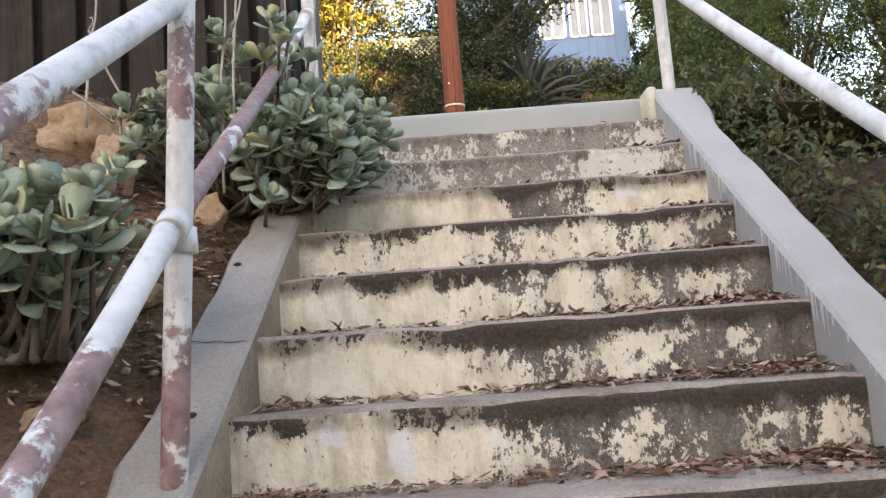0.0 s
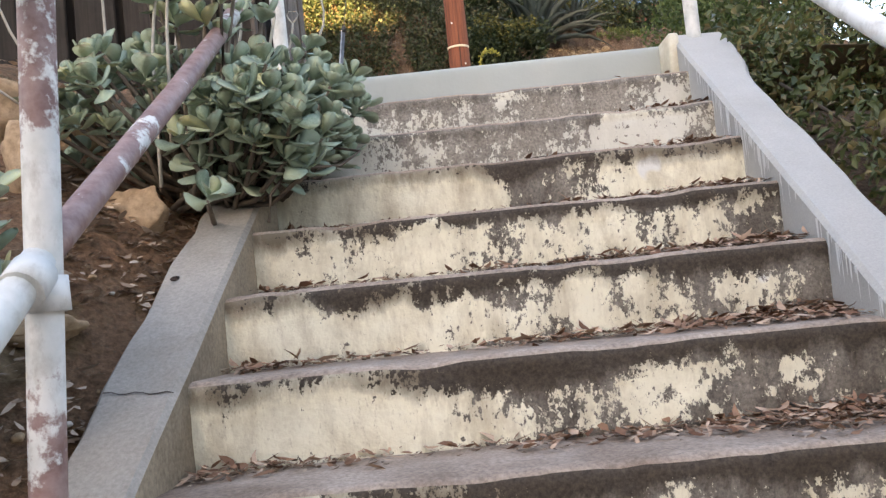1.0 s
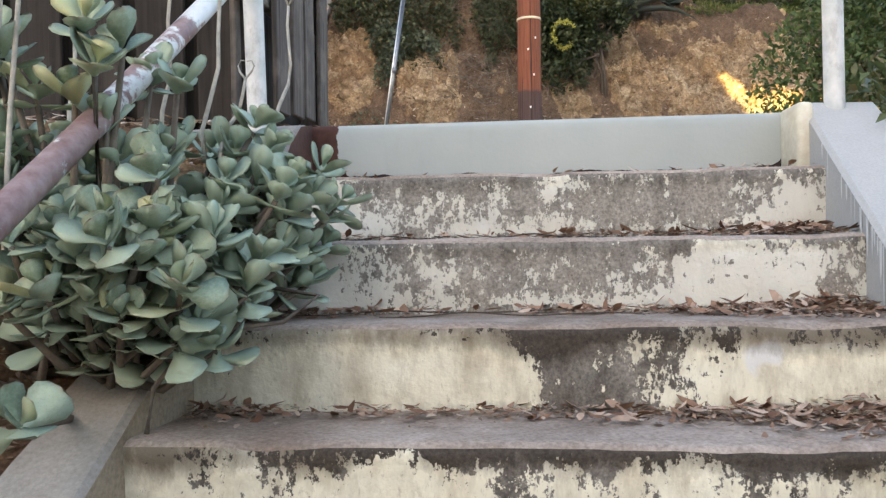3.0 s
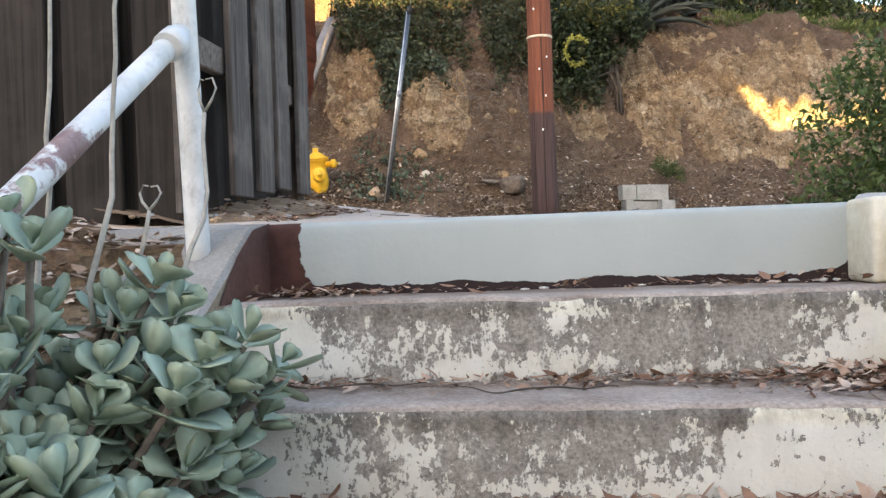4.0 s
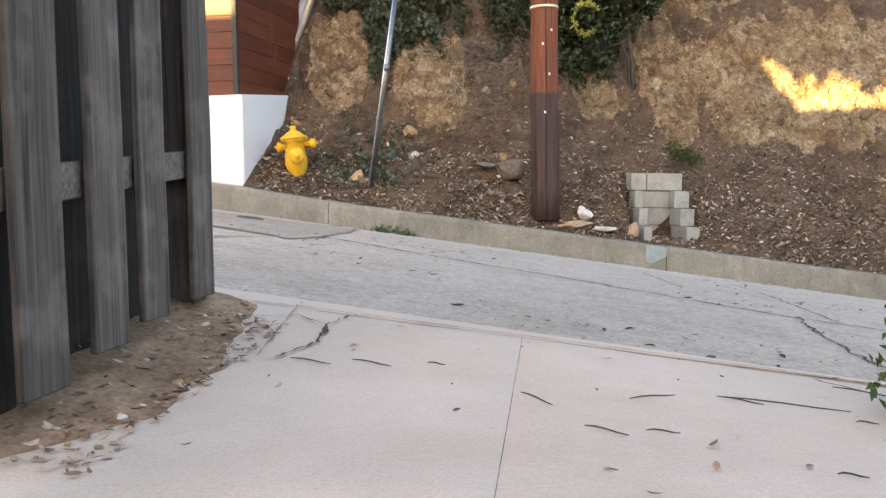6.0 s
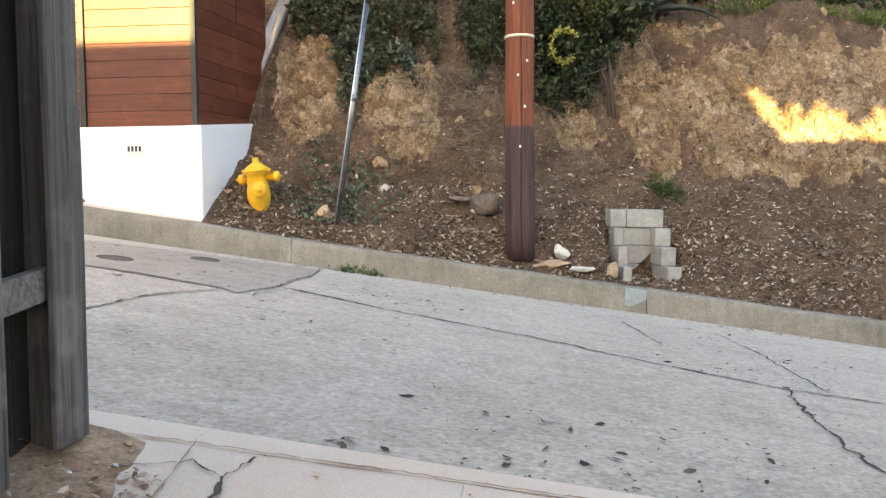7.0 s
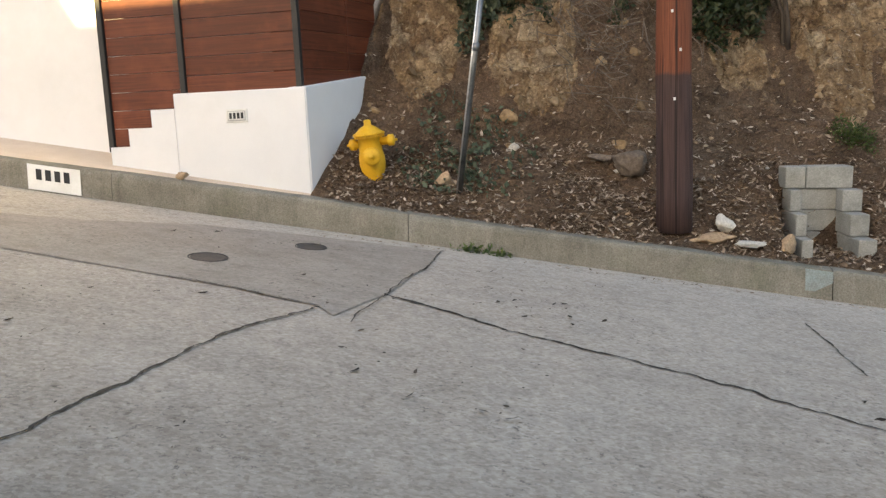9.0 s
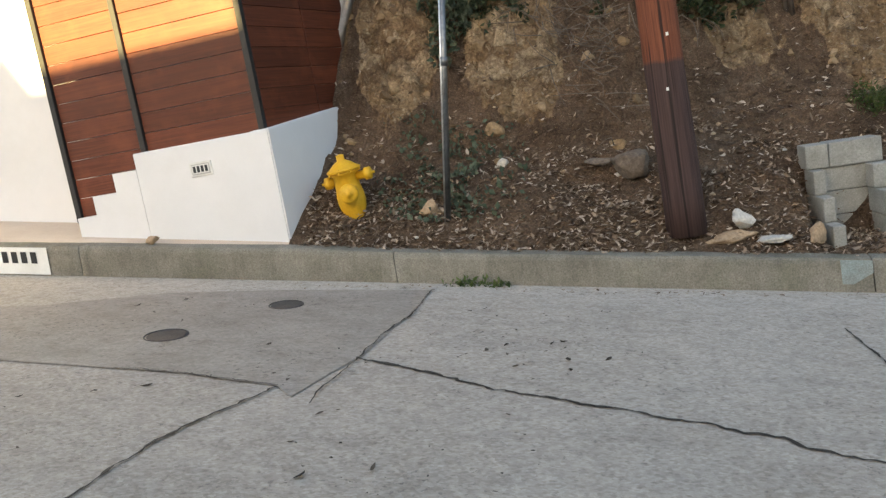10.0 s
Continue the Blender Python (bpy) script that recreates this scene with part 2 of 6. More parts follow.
def mat_earth(name, lo, hi):
    k = M(name, 0.95, 0, 0.1)
    dirt = k.mix(k.ramp(k.noise(1.7, 7, 0.72), [(0.32, 0.0), (0.68, 1.0)]), lo, hi)
    dirt = k.mix(k.ramp(k.noise(7, 5, 0.7), [(0.52, 0.0), (0.72, 0.6)]), dirt, (0.23, 0.175, 0.125))
    dirt = k.mix(k.ramp(k.voro(46, k.scaled((1, 1.3, 1))), [(0.10, 0.6), (0.26, 0.0)]), dirt, (0.27, 0.205, 0.145))
    dirt = k.mix(0.6, dirt, k.ramp(k.noise(60, 4, 0.75), [(0.3, 0.1), (0.7, 0.9)]), 'OVERLAY')
    warp = k.n("ShaderNodeTexNoise", Scale=5.0, Detail=4.0)
    k.link(k.co, warp.inputs["Vector"])
    bent = k.mix(0.16, k.co, warp.outputs["Color"], 'ADD')
    cell = k.t.nodes.new("ShaderNodeRGBToBW")
    k.link(k.voro(3.6, bent, 'F1', "Color"), cell.inputs[0])
    rock = k.ramp(cell.outputs[0], [(0.2, (0.30, 0.20, 0.112)), (0.5, (0.40, 0.28, 0.165)), (0.8, (0.49, 0.375, 0.245))])
    rock = k.mix(k.ramp(k.noise(3.4, 9, 0.76, None, 0.8), [(0.42, 0.0), (0.62, 0.85)]), rock, (0.15, 0.093, 0.054))
    rock = k.mix(k.ramp(k.noise(8.5, 7, 0.75, None, 1.2), [(0.54, 0.0), (0.66, 0.7)]), rock, (0.56, 0.45, 0.31))
    rock = k.mix(k.ramp(k.noise(14, 6, 0.75, None, 0.6), [(0.54, 0.0), (0.64, 0.65)]), rock, (0.10, 0.064, 0.038))
    rock = k.mix(0.55, rock, k.ramp(k.noise(34, 6, 0.78), [(0.3, 0.12), (0.7, 0.92)]), 'OVERLAY')
    rock = k.mix(k.ramp(k.voro(3.6, bent, 'DISTANCE_TO_EDGE'), [(0.0, 0.25), (0.09, 0.0)]), rock, (0.12, 0.075, 0.045))
    rock = k.mix(k.ramp(k.voro(11, bent, 'DISTANCE_TO_EDGE'), [(0.0, 0.2), (0.12, 0.0)]), rock, (0.14, 0.09, 0.052))
    k.color(k.mix(k.ramp(k.math('ADD', k.attr("rock"), k.math('MULTIPLY', k.math('SUBTRACT', k.noise(5.0, 6, 0.75), 0.5), 1.2)), [(0.42, 0.0), (0.54, 1.0)]), dirt, rock))
    k.bump(k.math('ADD', k.noise(11, 8, 0.8), k.math('MULTIPLY', k.ramp(k.voro(11, bent, 'DISTANCE_TO_EDGE'), [(0.0, 0.0), (0.2, 1.0)]), 0.35)), 1.0, 0.06)
    return k.m


def mat_road(name, a, b, agg, gutter=False):
    k = M(name, 0.85)
    big = k.noise(0.9, 5, 0.65)
    c = k.mix(k.ramp(big, [(0.3, 0.0), (0.7, 1.0)]), a, b)
    c = k.mix(k.ramp(k.noise(2.6, 6, 0.7, k.scaled((0.6, 1.4, 1))), [(0.50, 0.0), (0.75, 0.6)]), c, tuple(x * 0.62 for x in a))
    # pale gutter by the far kerb; the wider fade paints in brighter light there
    if gutter:
        xyz = k.z()
        edge = k.math('ADD', k.math('SUBTRACT', xyz[1], k.math('MULTIPLY', xyz[0], 0.05)), k.math('MULTIPLY', k.math('SUBTRACT', k.noise(2.0, 5, 0.7), 0.5), 0.9))
        c = k.mix(k.ramp(k.math('MULTIPLY', edge, 0.05), [(0.34, 0.0), (0.50, 0.35), (0.575, 0.5), (0.605, 0.75)]), c, (0.50, 0.46, 0.405))
    bw = k.t.nodes.new("ShaderNodeRGBToBW")
    k.link(k.voro(60, k.scaled((0.8, 1.25, 1)), 'F1', "Color"), bw.inputs[0])
    c = k.mix(agg, c, k.mix(0.5, bw.outputs[0], k.ramp(k.noise(26, 5, 0.75), [(0.32, 0.08), (0.68, 0.92)])), 'SOFT_LIGHT')
    worn = k.ramp(k.noise(1.3, 5, 0.7), [(0.38, 0.15), (0.62, 1.0)])
    c = k.mix(k.math('MULTIPLY', worn, k.ramp(k.noise(13, 7, 0.78), [(0.50, 0.0), (0.66, 0.6)])), c, (0.19, 0.155, 0.125))
    c = k.mix(k.math('MULTIPLY', worn, k.ramp(k.noise(30, 5, 0.68), [(0.57, 0.0), (0.64, 0.85)])), c, (0.10, 0.085, 0.07))
    c = k.mix(k.ramp(k.noise(60, 3, 0.7), [(0.60, 0.0), (0.70, 0.6)]), c, (0.50, 0.46, 0.41))
    c = k.mix(k.ramp(k.noise(8, 6, 0.75, k.scaled((0.7, 1.0, 1))), [(0.50, 0.0), (0.70, 0.35)]), c, (0.17, 0.14, 0.11))
    k.color(c)
    k.bump(k.math('ADD', k.noise(110, 3, 0.7), k.noise(28, 4, 0.7)), 0.5, 0.004)
    return k.m


def mat_kerb():
    k = M("stained_kerb_concrete", 0.88)
    c = k.mix(k.ramp(k.noise(2.2, 6, 0.7), [(0.35, 0.0), (0.68, 1.0)]), (0.145, 0.134, 0.108), (0.245, 0.23, 0.19))
    c = k.mix(k.ramp(k.noise(3.5, 6, 0.75, k.scaled((2.2, 1, 0.35))), [(0.5, 0.0), (0.70, 0.45)]), c, (0.085, 0.078, 0.055))
    c = k.mix(k.ramp(k.noise(6, 5, 0.7, k.scaled((1.6, 1, 0.5))), [(0.56, 0.0), (0.72, 0.35)]), c, (0.34, 0.325, 0.28))
    c = k.mix(k.ramp(k.noise(1.2, 4, 0.6), [(0.55, 0.0), (0.7, 0.4)]), c, (0.13, 0.14, 0.085))
    c = k.mix(0.5, c, k.ramp(k.noise(80, 4, 0.72), [(0.3, 0.15), (0.7, 0.88)]), 'OVERLAY')
    k.color(c)
    k.bump(k.math('ADD', k.noise(70, 4, 0.7), k.noise(9, 5, 0.7)), 0.5, 0.006)
    return k.m


RISER = mat_riser()
TREAD = concrete("dirty_step_concrete", (0.245, 0.188, 0.148), (0.375, 0.31, 0.258), (0.135, 0.092, 0.064), 100, 0.9, 4.5, 0.55)
TOPFACE = mat_top_face()
GREYWORN = concrete("worn_grey_wall_paint", (0.265, 0.248, 0.222), (0.325, 0.305, 0.275), (0.18, 0.152, 0.118), 110, 0.8, 3.0, 0.3)
GREY = concrete("grey_painted_concrete", (0.40, 0.395, 0.375), (0.46, 0.455, 0.43), (0.33, 0.315, 0.28), 150, 0.7, 2.0, 0.15)
OLDRED = concrete("dark_red_brown_old_paint", (0.07, 0.03, 0.022), (0.12, 0.055, 0.04), (0.05, 0.03, 0.025), 60, 0.7, 6.0, 0.35)
DRIP = concrete("white_paint_drips", (0.66, 0.66, 0.64), (0.74, 0.74, 0.72), (0.6, 0.58, 0.54), 60, 0.6, 6.0, 0.1)
CREAM = concrete("chipped_cream_paint", (0.66, 0.61, 0.47), (0.72, 0.68, 0.56), (0.40, 0.34, 0.25), 60, 0.7, 6.0, 0.2)
WALK = concrete("pinkish_sidewalk_concrete", (0.50, 0.408, 0.328), (0.565, 0.468, 0.385), (0.41, 0.325, 0.252), 130, 0.85, 1.6, 0.2)
KERB = mat_kerb()
ROAD = mat_road("worn_concrete_road", (0.315, 0.265, 0.212), (0.405, 0.35, 0.288), 0.7, True)
PATCH = mat_road("smooth_dark_patch", (0.30, 0.262, 0.222), (0.36, 0.32, 0.275), 0.45)
CRACK = concrete("dirt_filled_crack", (0.035, 0.028, 0.022), (0.06, 0.05, 0.04), (0.03, 0.025, 0.02))
EARTH = mat_earth("dry_earth_and_rock", (0.080, 0.053, 0.036), (0.20, 0.133, 0.088))
BANK = mat_earth("red_brown_bank_earth", (0.165, 0.096, 0.060), (0.36, 0.225, 0.142))
STUCCO = concrete("white_stucco", (0.70, 0.70, 0.705), (0.74, 0.74, 0.745), (0.64, 0.635, 0.625), 160, 0.85, 1.5, 0.08)
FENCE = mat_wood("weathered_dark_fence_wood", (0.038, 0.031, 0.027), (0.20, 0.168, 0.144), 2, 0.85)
# dark boards of the second fence; also gap shade painted on recessed boards
FENCEDARK = mat_wood("dark_shaded_fence_wood", (0.013, 0.0105, 0.009), (0.050, 0.041, 0.034), 2, 0.85)
FENCERAIL = mat_wood("weathered_fence_rail", (0.055, 0.045, 0.037), (0.24, 0.20, 0.165), 0, 0.85)
REDWOOD = mat_wood("red_stained_boards", (0.072, 0.018, 0.009), (0.172, 0.047, 0.022), 0, 0.5, 3.0, 0.25)
BLACK = concrete("black_steel", (0.02, 0.02, 0.02), (0.03, 0.03, 0.03), (0.035, 0.03, 0.028), 60, 0.5)
YELLOW = concrete("yellow_hydrant_paint", (0.66, 0.36, 0.022), (0.72, 0.41, 0.03), (0.48, 0.25, 0.03), 60, 0.45, 8.0, 0.15)
BLOCK = concrete("concrete_block", (0.225, 0.225, 0.205), (0.33, 0.325, 0.30), (0.13, 0.125, 0.105), 70, 0.9, 4.0, 0.4)
STONE = concrete("tan_stone", (0.32, 0.24, 0.16), (0.46, 0.37, 0.26), (0.2, 0.14, 0.09), 50, 0.9, 5.0, 0.4)
IRON = concrete("cast_iron_cover", (0.045, 0.042, 0.04), (0.075, 0.07, 0.065), (0.09, 0.06, 0.045), 60, 0.6)
PIPE = mat_pipe()


def mat_pole():
    k = M("stained_pole_wood", 0.75)
    g = k.noise(1.0, 5, 0.65, k.scaled((60, 60, 1.4)), 0.5)
    up = k.mix(k.ramp(g, [(0.3, 0.0), (0.7, 1.0)]), (0.085, 0.026, 0.013), (0.235, 0.078, 0.04))
    low = k.mix(k.ramp(g, [(0.3, 0.0), (0.7, 1.0)]), (0.035, 0.020, 0.018), (0.085, 0.05, 0.045))
    z = k.math('ADD', k.z()[2], k.math('MULTIPLY', k.noise(9, 3), 0.05))
    c = k.mix(k.ramp(k.math('MULTIPLY', z, 0.2), [(0.287, 0.0), (0.291, 1.0)]), low, up)
    c = k.mix(k.ramp(k.noise(1.0, 3, 0.5, k.scaled((24, 24, 0.5))), [(0.60, 0.0), (0.66, 0.85)]), c, (0.012, 0.008, 0.007))
    k.color(c)
    k.bump(g, 0.6, 0.01)
    return k.m


def mat_metal(name, c, rough, metal=0.9):
    k = M(name, rough, metal, 0.5)
    k.color(k.mix(k.ramp(k.noise(18, 4), [(0.35, 0.0), (0.7, 1.0)]), c, tuple(x * 0.6 for x in c)))
    k.bump(k.noise(60, 3), 0.1, 0.002)
    return k.m


POLE = mat_pole()
GALV = mat_metal("galvanised_steel", (0.20, 0.21, 0.22), 0.38)
# paler metal for the highlight drawn along the guy guard
GALVGLINT = mat_metal("galvanised_glint", (0.75, 0.75, 0.74), 0.35)
BAND = concrete("pale_metal_tag", (0.55, 0.47, 0.33), (0.62, 0.54, 0.4), (0.5, 0.42, 0.3), 40, 0.5)

# ---- plan: stairs, sidewalk, road, hill ----
RY = [2.07 - 0.295 * i for i in range(7, 0, -1)] + [2.07, 2.36, 2.65, 2.96, 3.265, 3.57, 3.88]
NZ = [1.384 - 0.19 * i for i in range(7, 0, -1)] + [1.384, 1.577, 1.766, 1.950, 2.134, 2.316, 2.504]
TOP_Y, TOP_Z = 4.20, 2.698


def xl(y):
    return -0.543 + 0.040 * (y - 2.07)


def xr(y):
    return 0.978 + 0.045 * (y - 2.07)


def nose_z(y):
    return 1.384 + 0.6213 * (y - 2.07)


def road_z(x, y):
    return 2.535 - 0.145 * x + 0.011 * (12.3 - y) + 0.03 * math.sin(math.pi * min(1, max(0, (y - 6) / 6.3)))


def walk_z(x, y):
    t = min(1.0, max(0.0, (y - TOP_Y) / 1.8))
    near = TOP_Z - 0.10 * max(0.0, x - 1.25) + 0.10 * max(0.0, -0.9 - x)
    return lerp(near, 2.742 - 0.145 * x, t)


def edge_y(x):
    return 6.02 + 0.04 * x


def kerb_y(x):
    return 12.36 + 0.05 * x if x > -8 else 11.96


def kerb_top(x):
    return 2.535 - 0.145 * x + 0.262 + 0.03 * smooth(-2, -3, x)


def hill_z(x, y):
    d = y - kerb_y(x) - 0.16
    if d <= 0:
        return kerb_top(x) - 0.02
    s = smooth(-1.0, 2.6, x)
    d1, d2 = lerp(1.15, 2.15, s), lerp(3.0, 4.2, s)
    g1, g2, g3 = lerp(0.72, 0.66, s), lerp(1.6, 1.25, s), 0.32
    h = g1 * min(d, d1) + g2 * max(0, min(d, d2) - d1) + g3 * max(0, min(d, 60) - d2)
    return kerb_top(x) - 0.02 + h


# bare rock standing out of the cut: x, depth behind the kerb, half width, half depth, thickness
OUTCROPS = ((-2.35, 1.68, .48, .50, .26), (-1.12, 1.66, .52, .42, .28), (.92, 2.18, .38, .30, .2), (2.0, 2.60, .50, .75, .24),
            (2.9, 2.75, .70, .80, .26), (4.2, 3.0, 1.1, .95, .28), (5.8, 3.1, 1.1, .95, .28), (7.4, 3.1, 1.0, .9, .25))


def outcrop(x, d):
    """Share of bare rock at a place of the slope, and its thickness."""
    best, thick = 0.0, 0.0
    wob = 0.32 * fbm(x * 2.6, d * 2.6, 4.7, 4)
    for cx, cd, rx, rd, th in OUTCROPS:
        if abs(x - cx) < rx * 1.7 and abs(d - cd) < rd * 1.7:
            m = smooth(1.12, 0.72, math.hypot((x - cx) / rx, (d - cd) / rd) + wob)
            if m > best:
                best, thick = m, th
    return best, thick


def broken(x, d, f):
    """Height of angular blocks parted by cracks."""
    q = Vector((x * f + .35 * noise.noise(Vector((x * 3, d * 3, 1))), d * f * 1.25 + .35 * noise.noise(Vector((x * 3, d * 3, 6))), f))
    dist, near = noise.voronoi(q)[:2]
    tilt = (q - near[0]).dot(Vector((noise.noise(near[0] * 2.3), noise.noise(near[0] * 2.9 + Vector((4, 0, 0))), 0)))
    return (.5 + .5 * noise.noise(near[0] * 3.7) + .8 * tilt) * (.25 + .75 * smooth(0.0, .16, dist[1] - dist[0]))


def hill_full(x, y):
    d = y - kerb_y(x) - 0.16
    w = smooth(0.0, 0.8, d)
    s = smooth(-1.0, 2.6, x)
    steep = smooth(lerp(1.0, 2.0, s), lerp(1.5, 2.6, s), d)
    n = 0.13 * fbm(x * 0.9, y * 0.9, 3.1, 5) + 0.085 * fbm(x * 3.2, y * 3.2, 7.7, 5)
    if 0 < d < 5 and abs(x) < 9:
        m, th = outcrop(x, d)
        if m > 0:
            n += m * (th * (.25 + 1.05 * broken(x, d, 2.6)) + .13 * broken(x, d, 6.5) - .14)
        n -= .13 * smooth(.62, .2, math.hypot((x + .35) / .95, (d - .72) / .55))
    n += steep * (0.22 * abs(fbm(x * 1.7, y * 1.1, 1.3, 5)) + 0.13 * fbm(x * 5, y * 5, 2.2, 5))
    z = hill_z(x, y) + w * n
    pit = smooth(1.26, 1.34, x) * smooth(2.10, 2.0, x) * smooth(13.50, 13.38, y)
    z = lerp(z, min(z, 2.58), pit)
    return min(z, 3.15) if x < -3.12 and y < 17.5 else z

# ---- stairs ----
def paint_cover(k, u):
    """How much paint is left on riser k at the share u of its width."""
    rows = {7: (.72, .76, .78, .76, .62, .50, .54, .48, .54, .56), 8: (.80, .80, .78, .74, .62, .48, .57, .56, .50, .44),
            9: (.80, .76, .76, .72, .58, .61, .66, .57, .54, .46), 10: (.80, .74, .69, .64, .57, .60, .63, .60, .61, .54),
            11: (.86, .86, .88, .88, .80, .34, .53, .74, .86, .74), 12: (.80, .78, .52, .46, .47, .50, .52, .60, .66, .52),
            13: (.84, .56, .51, .51, .50, .50, .47, .45, .48, .60)}
    r = rows.get(k, (.7, .7, .6, .5, .5, .5, .45, .4, .4, .4))
    f = min(8.999, max(0.0, u * 10 - 0.5))
    i = int(f)
    return lerp(r[i], r[i + 1], f - i)


def step_mesh(k):
    """One step: rounded nose, worn riser with a paint cover attribute, tread back to the next riser."""
    y, z = RY[k], NZ[k]
    z0 = NZ[k - 1] if k else z - 0.19
    y1 = (RY[k + 1] if k + 1 < len(RY) else TOP_Y) + 0.02
    prof = [(0.004, z0 - 0.03), (0.002, z0 + 0.02), (0.0, lerp(z0, z, .22)), (0.0, lerp(z0, z, .34)), (0.0, lerp(z0, z, .45)), (0.0, lerp(z0, z, .55)), (-0.001, lerp(z0, z, .64)), (-0.002, lerp(z0, z, .73)), (-0.004, lerp(z0, z, .80)),
            (-0.006, z - 0.025), (-0.002, z - 0.010), (0.010, z - 0.002), (0.03, z), (0.10, z - 0.002), (0.2, z - 0.004), (y1 - y, z - 0.004)]
    n = 72
    vs, fs, fm, pa, gr, di = [], [], [], [], [], []
    for i in range(n + 1):
        u = i / n
        for j, (dy, pz) in enumerate(prof):
            yy = y + dy
            x = lerp(xl(yy) - 0.01, xr(yy) + 0.01, u)
            chip = 0.006 * fbm(x * 9, pz * 9, k * 3.1, 3)
            edge = max(0.0, fbm(x * 5, k * 7.7, 0.5, 3)) * 0.012 if 8 <= j <= 12 else 0
            vs.append((x, yy + chip + (edge if j < 12 else 0), pz - edge + (0.004 * fbm(x * 3, yy * 3, k, 3) if j >= 12 else 0)))
            h = (pz - z0) / (z - z0)
            band = (0.21 if k in (9, 8, 7) else 0.15 if k < 12 else 0.08) + 0.24 * fbm(u * 7.0, k * 3.3, 4.0, 5)
            worn = smooth(1 - band - .26, 1 - band + .16, h)
            drop = 0.25 * worn * (1.0 if k < 12 else 0.35) * (1 - .6 * smooth(.05, .015, u)) + (0.22 if h < 0.04 else 0)
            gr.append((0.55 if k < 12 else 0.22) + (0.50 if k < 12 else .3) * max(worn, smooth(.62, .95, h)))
            di.append((.35 * smooth(.45, .8, h) + .50 * worn if k < 12 else .40 * smooth(.6, 1, h)) + .55 * smooth(.16, .0, h) + .22 * fbm(u * 5, k * 2.7, .3, 3))
            pa.append(paint_cover(k, u) + (.10 * smooth(.34, .12, h) if k > 11 else 0) - drop + 0.16 * fbm(u * 14, k * 5.3, h * 1.4, 4) * (1 if h > .4 else .7))
    m = len(prof)
    for i in range(n):
        for j in range(m - 1):
            fs.append((i * m + j, (i + 1) * m + j, (i + 1) * m + j + 1, i * m + j + 1))
            fm.append(0 if j < 10 else 1)
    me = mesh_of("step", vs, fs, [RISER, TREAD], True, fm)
    at = me.attributes.new("paint", 'FLOAT', 'POINT')
    at.data.foreach_set("value", pa)
    me.attributes.new("dirt", 'FLOAT', 'POINT').data.foreach_set("value", di)
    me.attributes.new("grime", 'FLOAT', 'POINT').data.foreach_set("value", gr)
    return me


stairs = tagged(empty("stairs"), "outdoor concrete stairs with flaking cream paint on the risers", "stairs", kind="structure")
for k in range(len(RY)):
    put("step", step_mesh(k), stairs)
# hidden body below the steps
vs, fs = [], []
for yy, zz in ((RY[0] - .01, NZ[0] - .5), (RY[0] + .15, NZ[0] - .06), (RY[-1] + .2, NZ[-1] - .10), (TOP_Y + .1, NZ[-1] - .10), (TOP_Y + .1, -0.5), (RY[0] - .01, -0.5)):
    vs += [(xl(yy), yy, zz), (xr(yy), yy, zz)]
n = len(vs) // 2
fs = [(2 * i, 2 * i + 1, 2 * ((i + 1) % n) + 1, 2 * ((i + 1) % n)) for i in range(n)] + [tuple(range(0, 2 * n, 2)), tuple(range(1, 2 * n, 2))[::-1]]
put("stair_body", mesh_of("stair_body", vs, fs, TREAD), stairs)


def slope_wall(name, xin, xout, y0, y1, lift, end_round, lab, flip=1, paint=GREY, inner=GREY, rough_edge=0.012):
    """A low wall whose sloping top follows the noses, with uneven outer edge."""
    n = 60
    vs, fs = [], []
    for i in range(n + 1):
        y = lerp(y0, y1, i / n)
        zt = min(nose_z(y) + lift, TOP_Z + end_round)
        a, b = xin(y), xout(y) + rough_edge * fbm(y * 4.0, 1.3, 2.0, 4)
        c = 0.012 * flip
        wob = 0.004 * fbm(y * 4, 1.0, 0.3, 3)
        vs += [(a, y, zt - 0.9), (a, y, zt - 0.014 + wob), (a + c, y, zt + wob), (b - c, y, zt - .004 + wob), (b, y, zt - 0.018 + wob), (b, y, zt - 0.9)]
    for i in range(n):
        for j in range(5):
            q = (i * 6 + j, i * 6 + j + 1, (i + 1) * 6 + j + 1, (i + 1) * 6 + j)
            fs.append(q if flip > 0 else q[::-1])
    fs.append(tuple(range(6)))
    fs.append(tuple(range(n * 6, n * 6 + 6))[::-1])
    return tagged(put(name, mesh_of(name, vs, fs, [paint, inner], False, [1 if i < n * 5 and i % 5 == 0 else 0 for i in range(len(fs))])), lab, "wall", kind="structure")


INNER = concrete("dirty_tan_wall_face", (0.25, 0.195, 0.135), (0.35, 0.285, 0.205), (0.10, 0.075, 0.05), 90, 0.9, 4.0, 0.4)
wall_left = slope_wall("wall_left", xl, lambda y: xl(y) - 0.185 + 0.10 * smooth(3.4, 3.75, y) - 0.10 * smooth(3.86, 4.06, y), -0.3, 4.24, 0.045, 0.0, "low sloping grey painted concrete side wall of the stairs", -1, GREYWORN, INNER, 0.03)
wall_right = slope_wall("wall_right", xr, lambda y: xr(y) + 0.165 + 0.05 * smooth(3.55, 3.95, y), -0.3, 4.27, 0.055, 0.02, "low sloping grey painted concrete side wall with paint drips", 1)
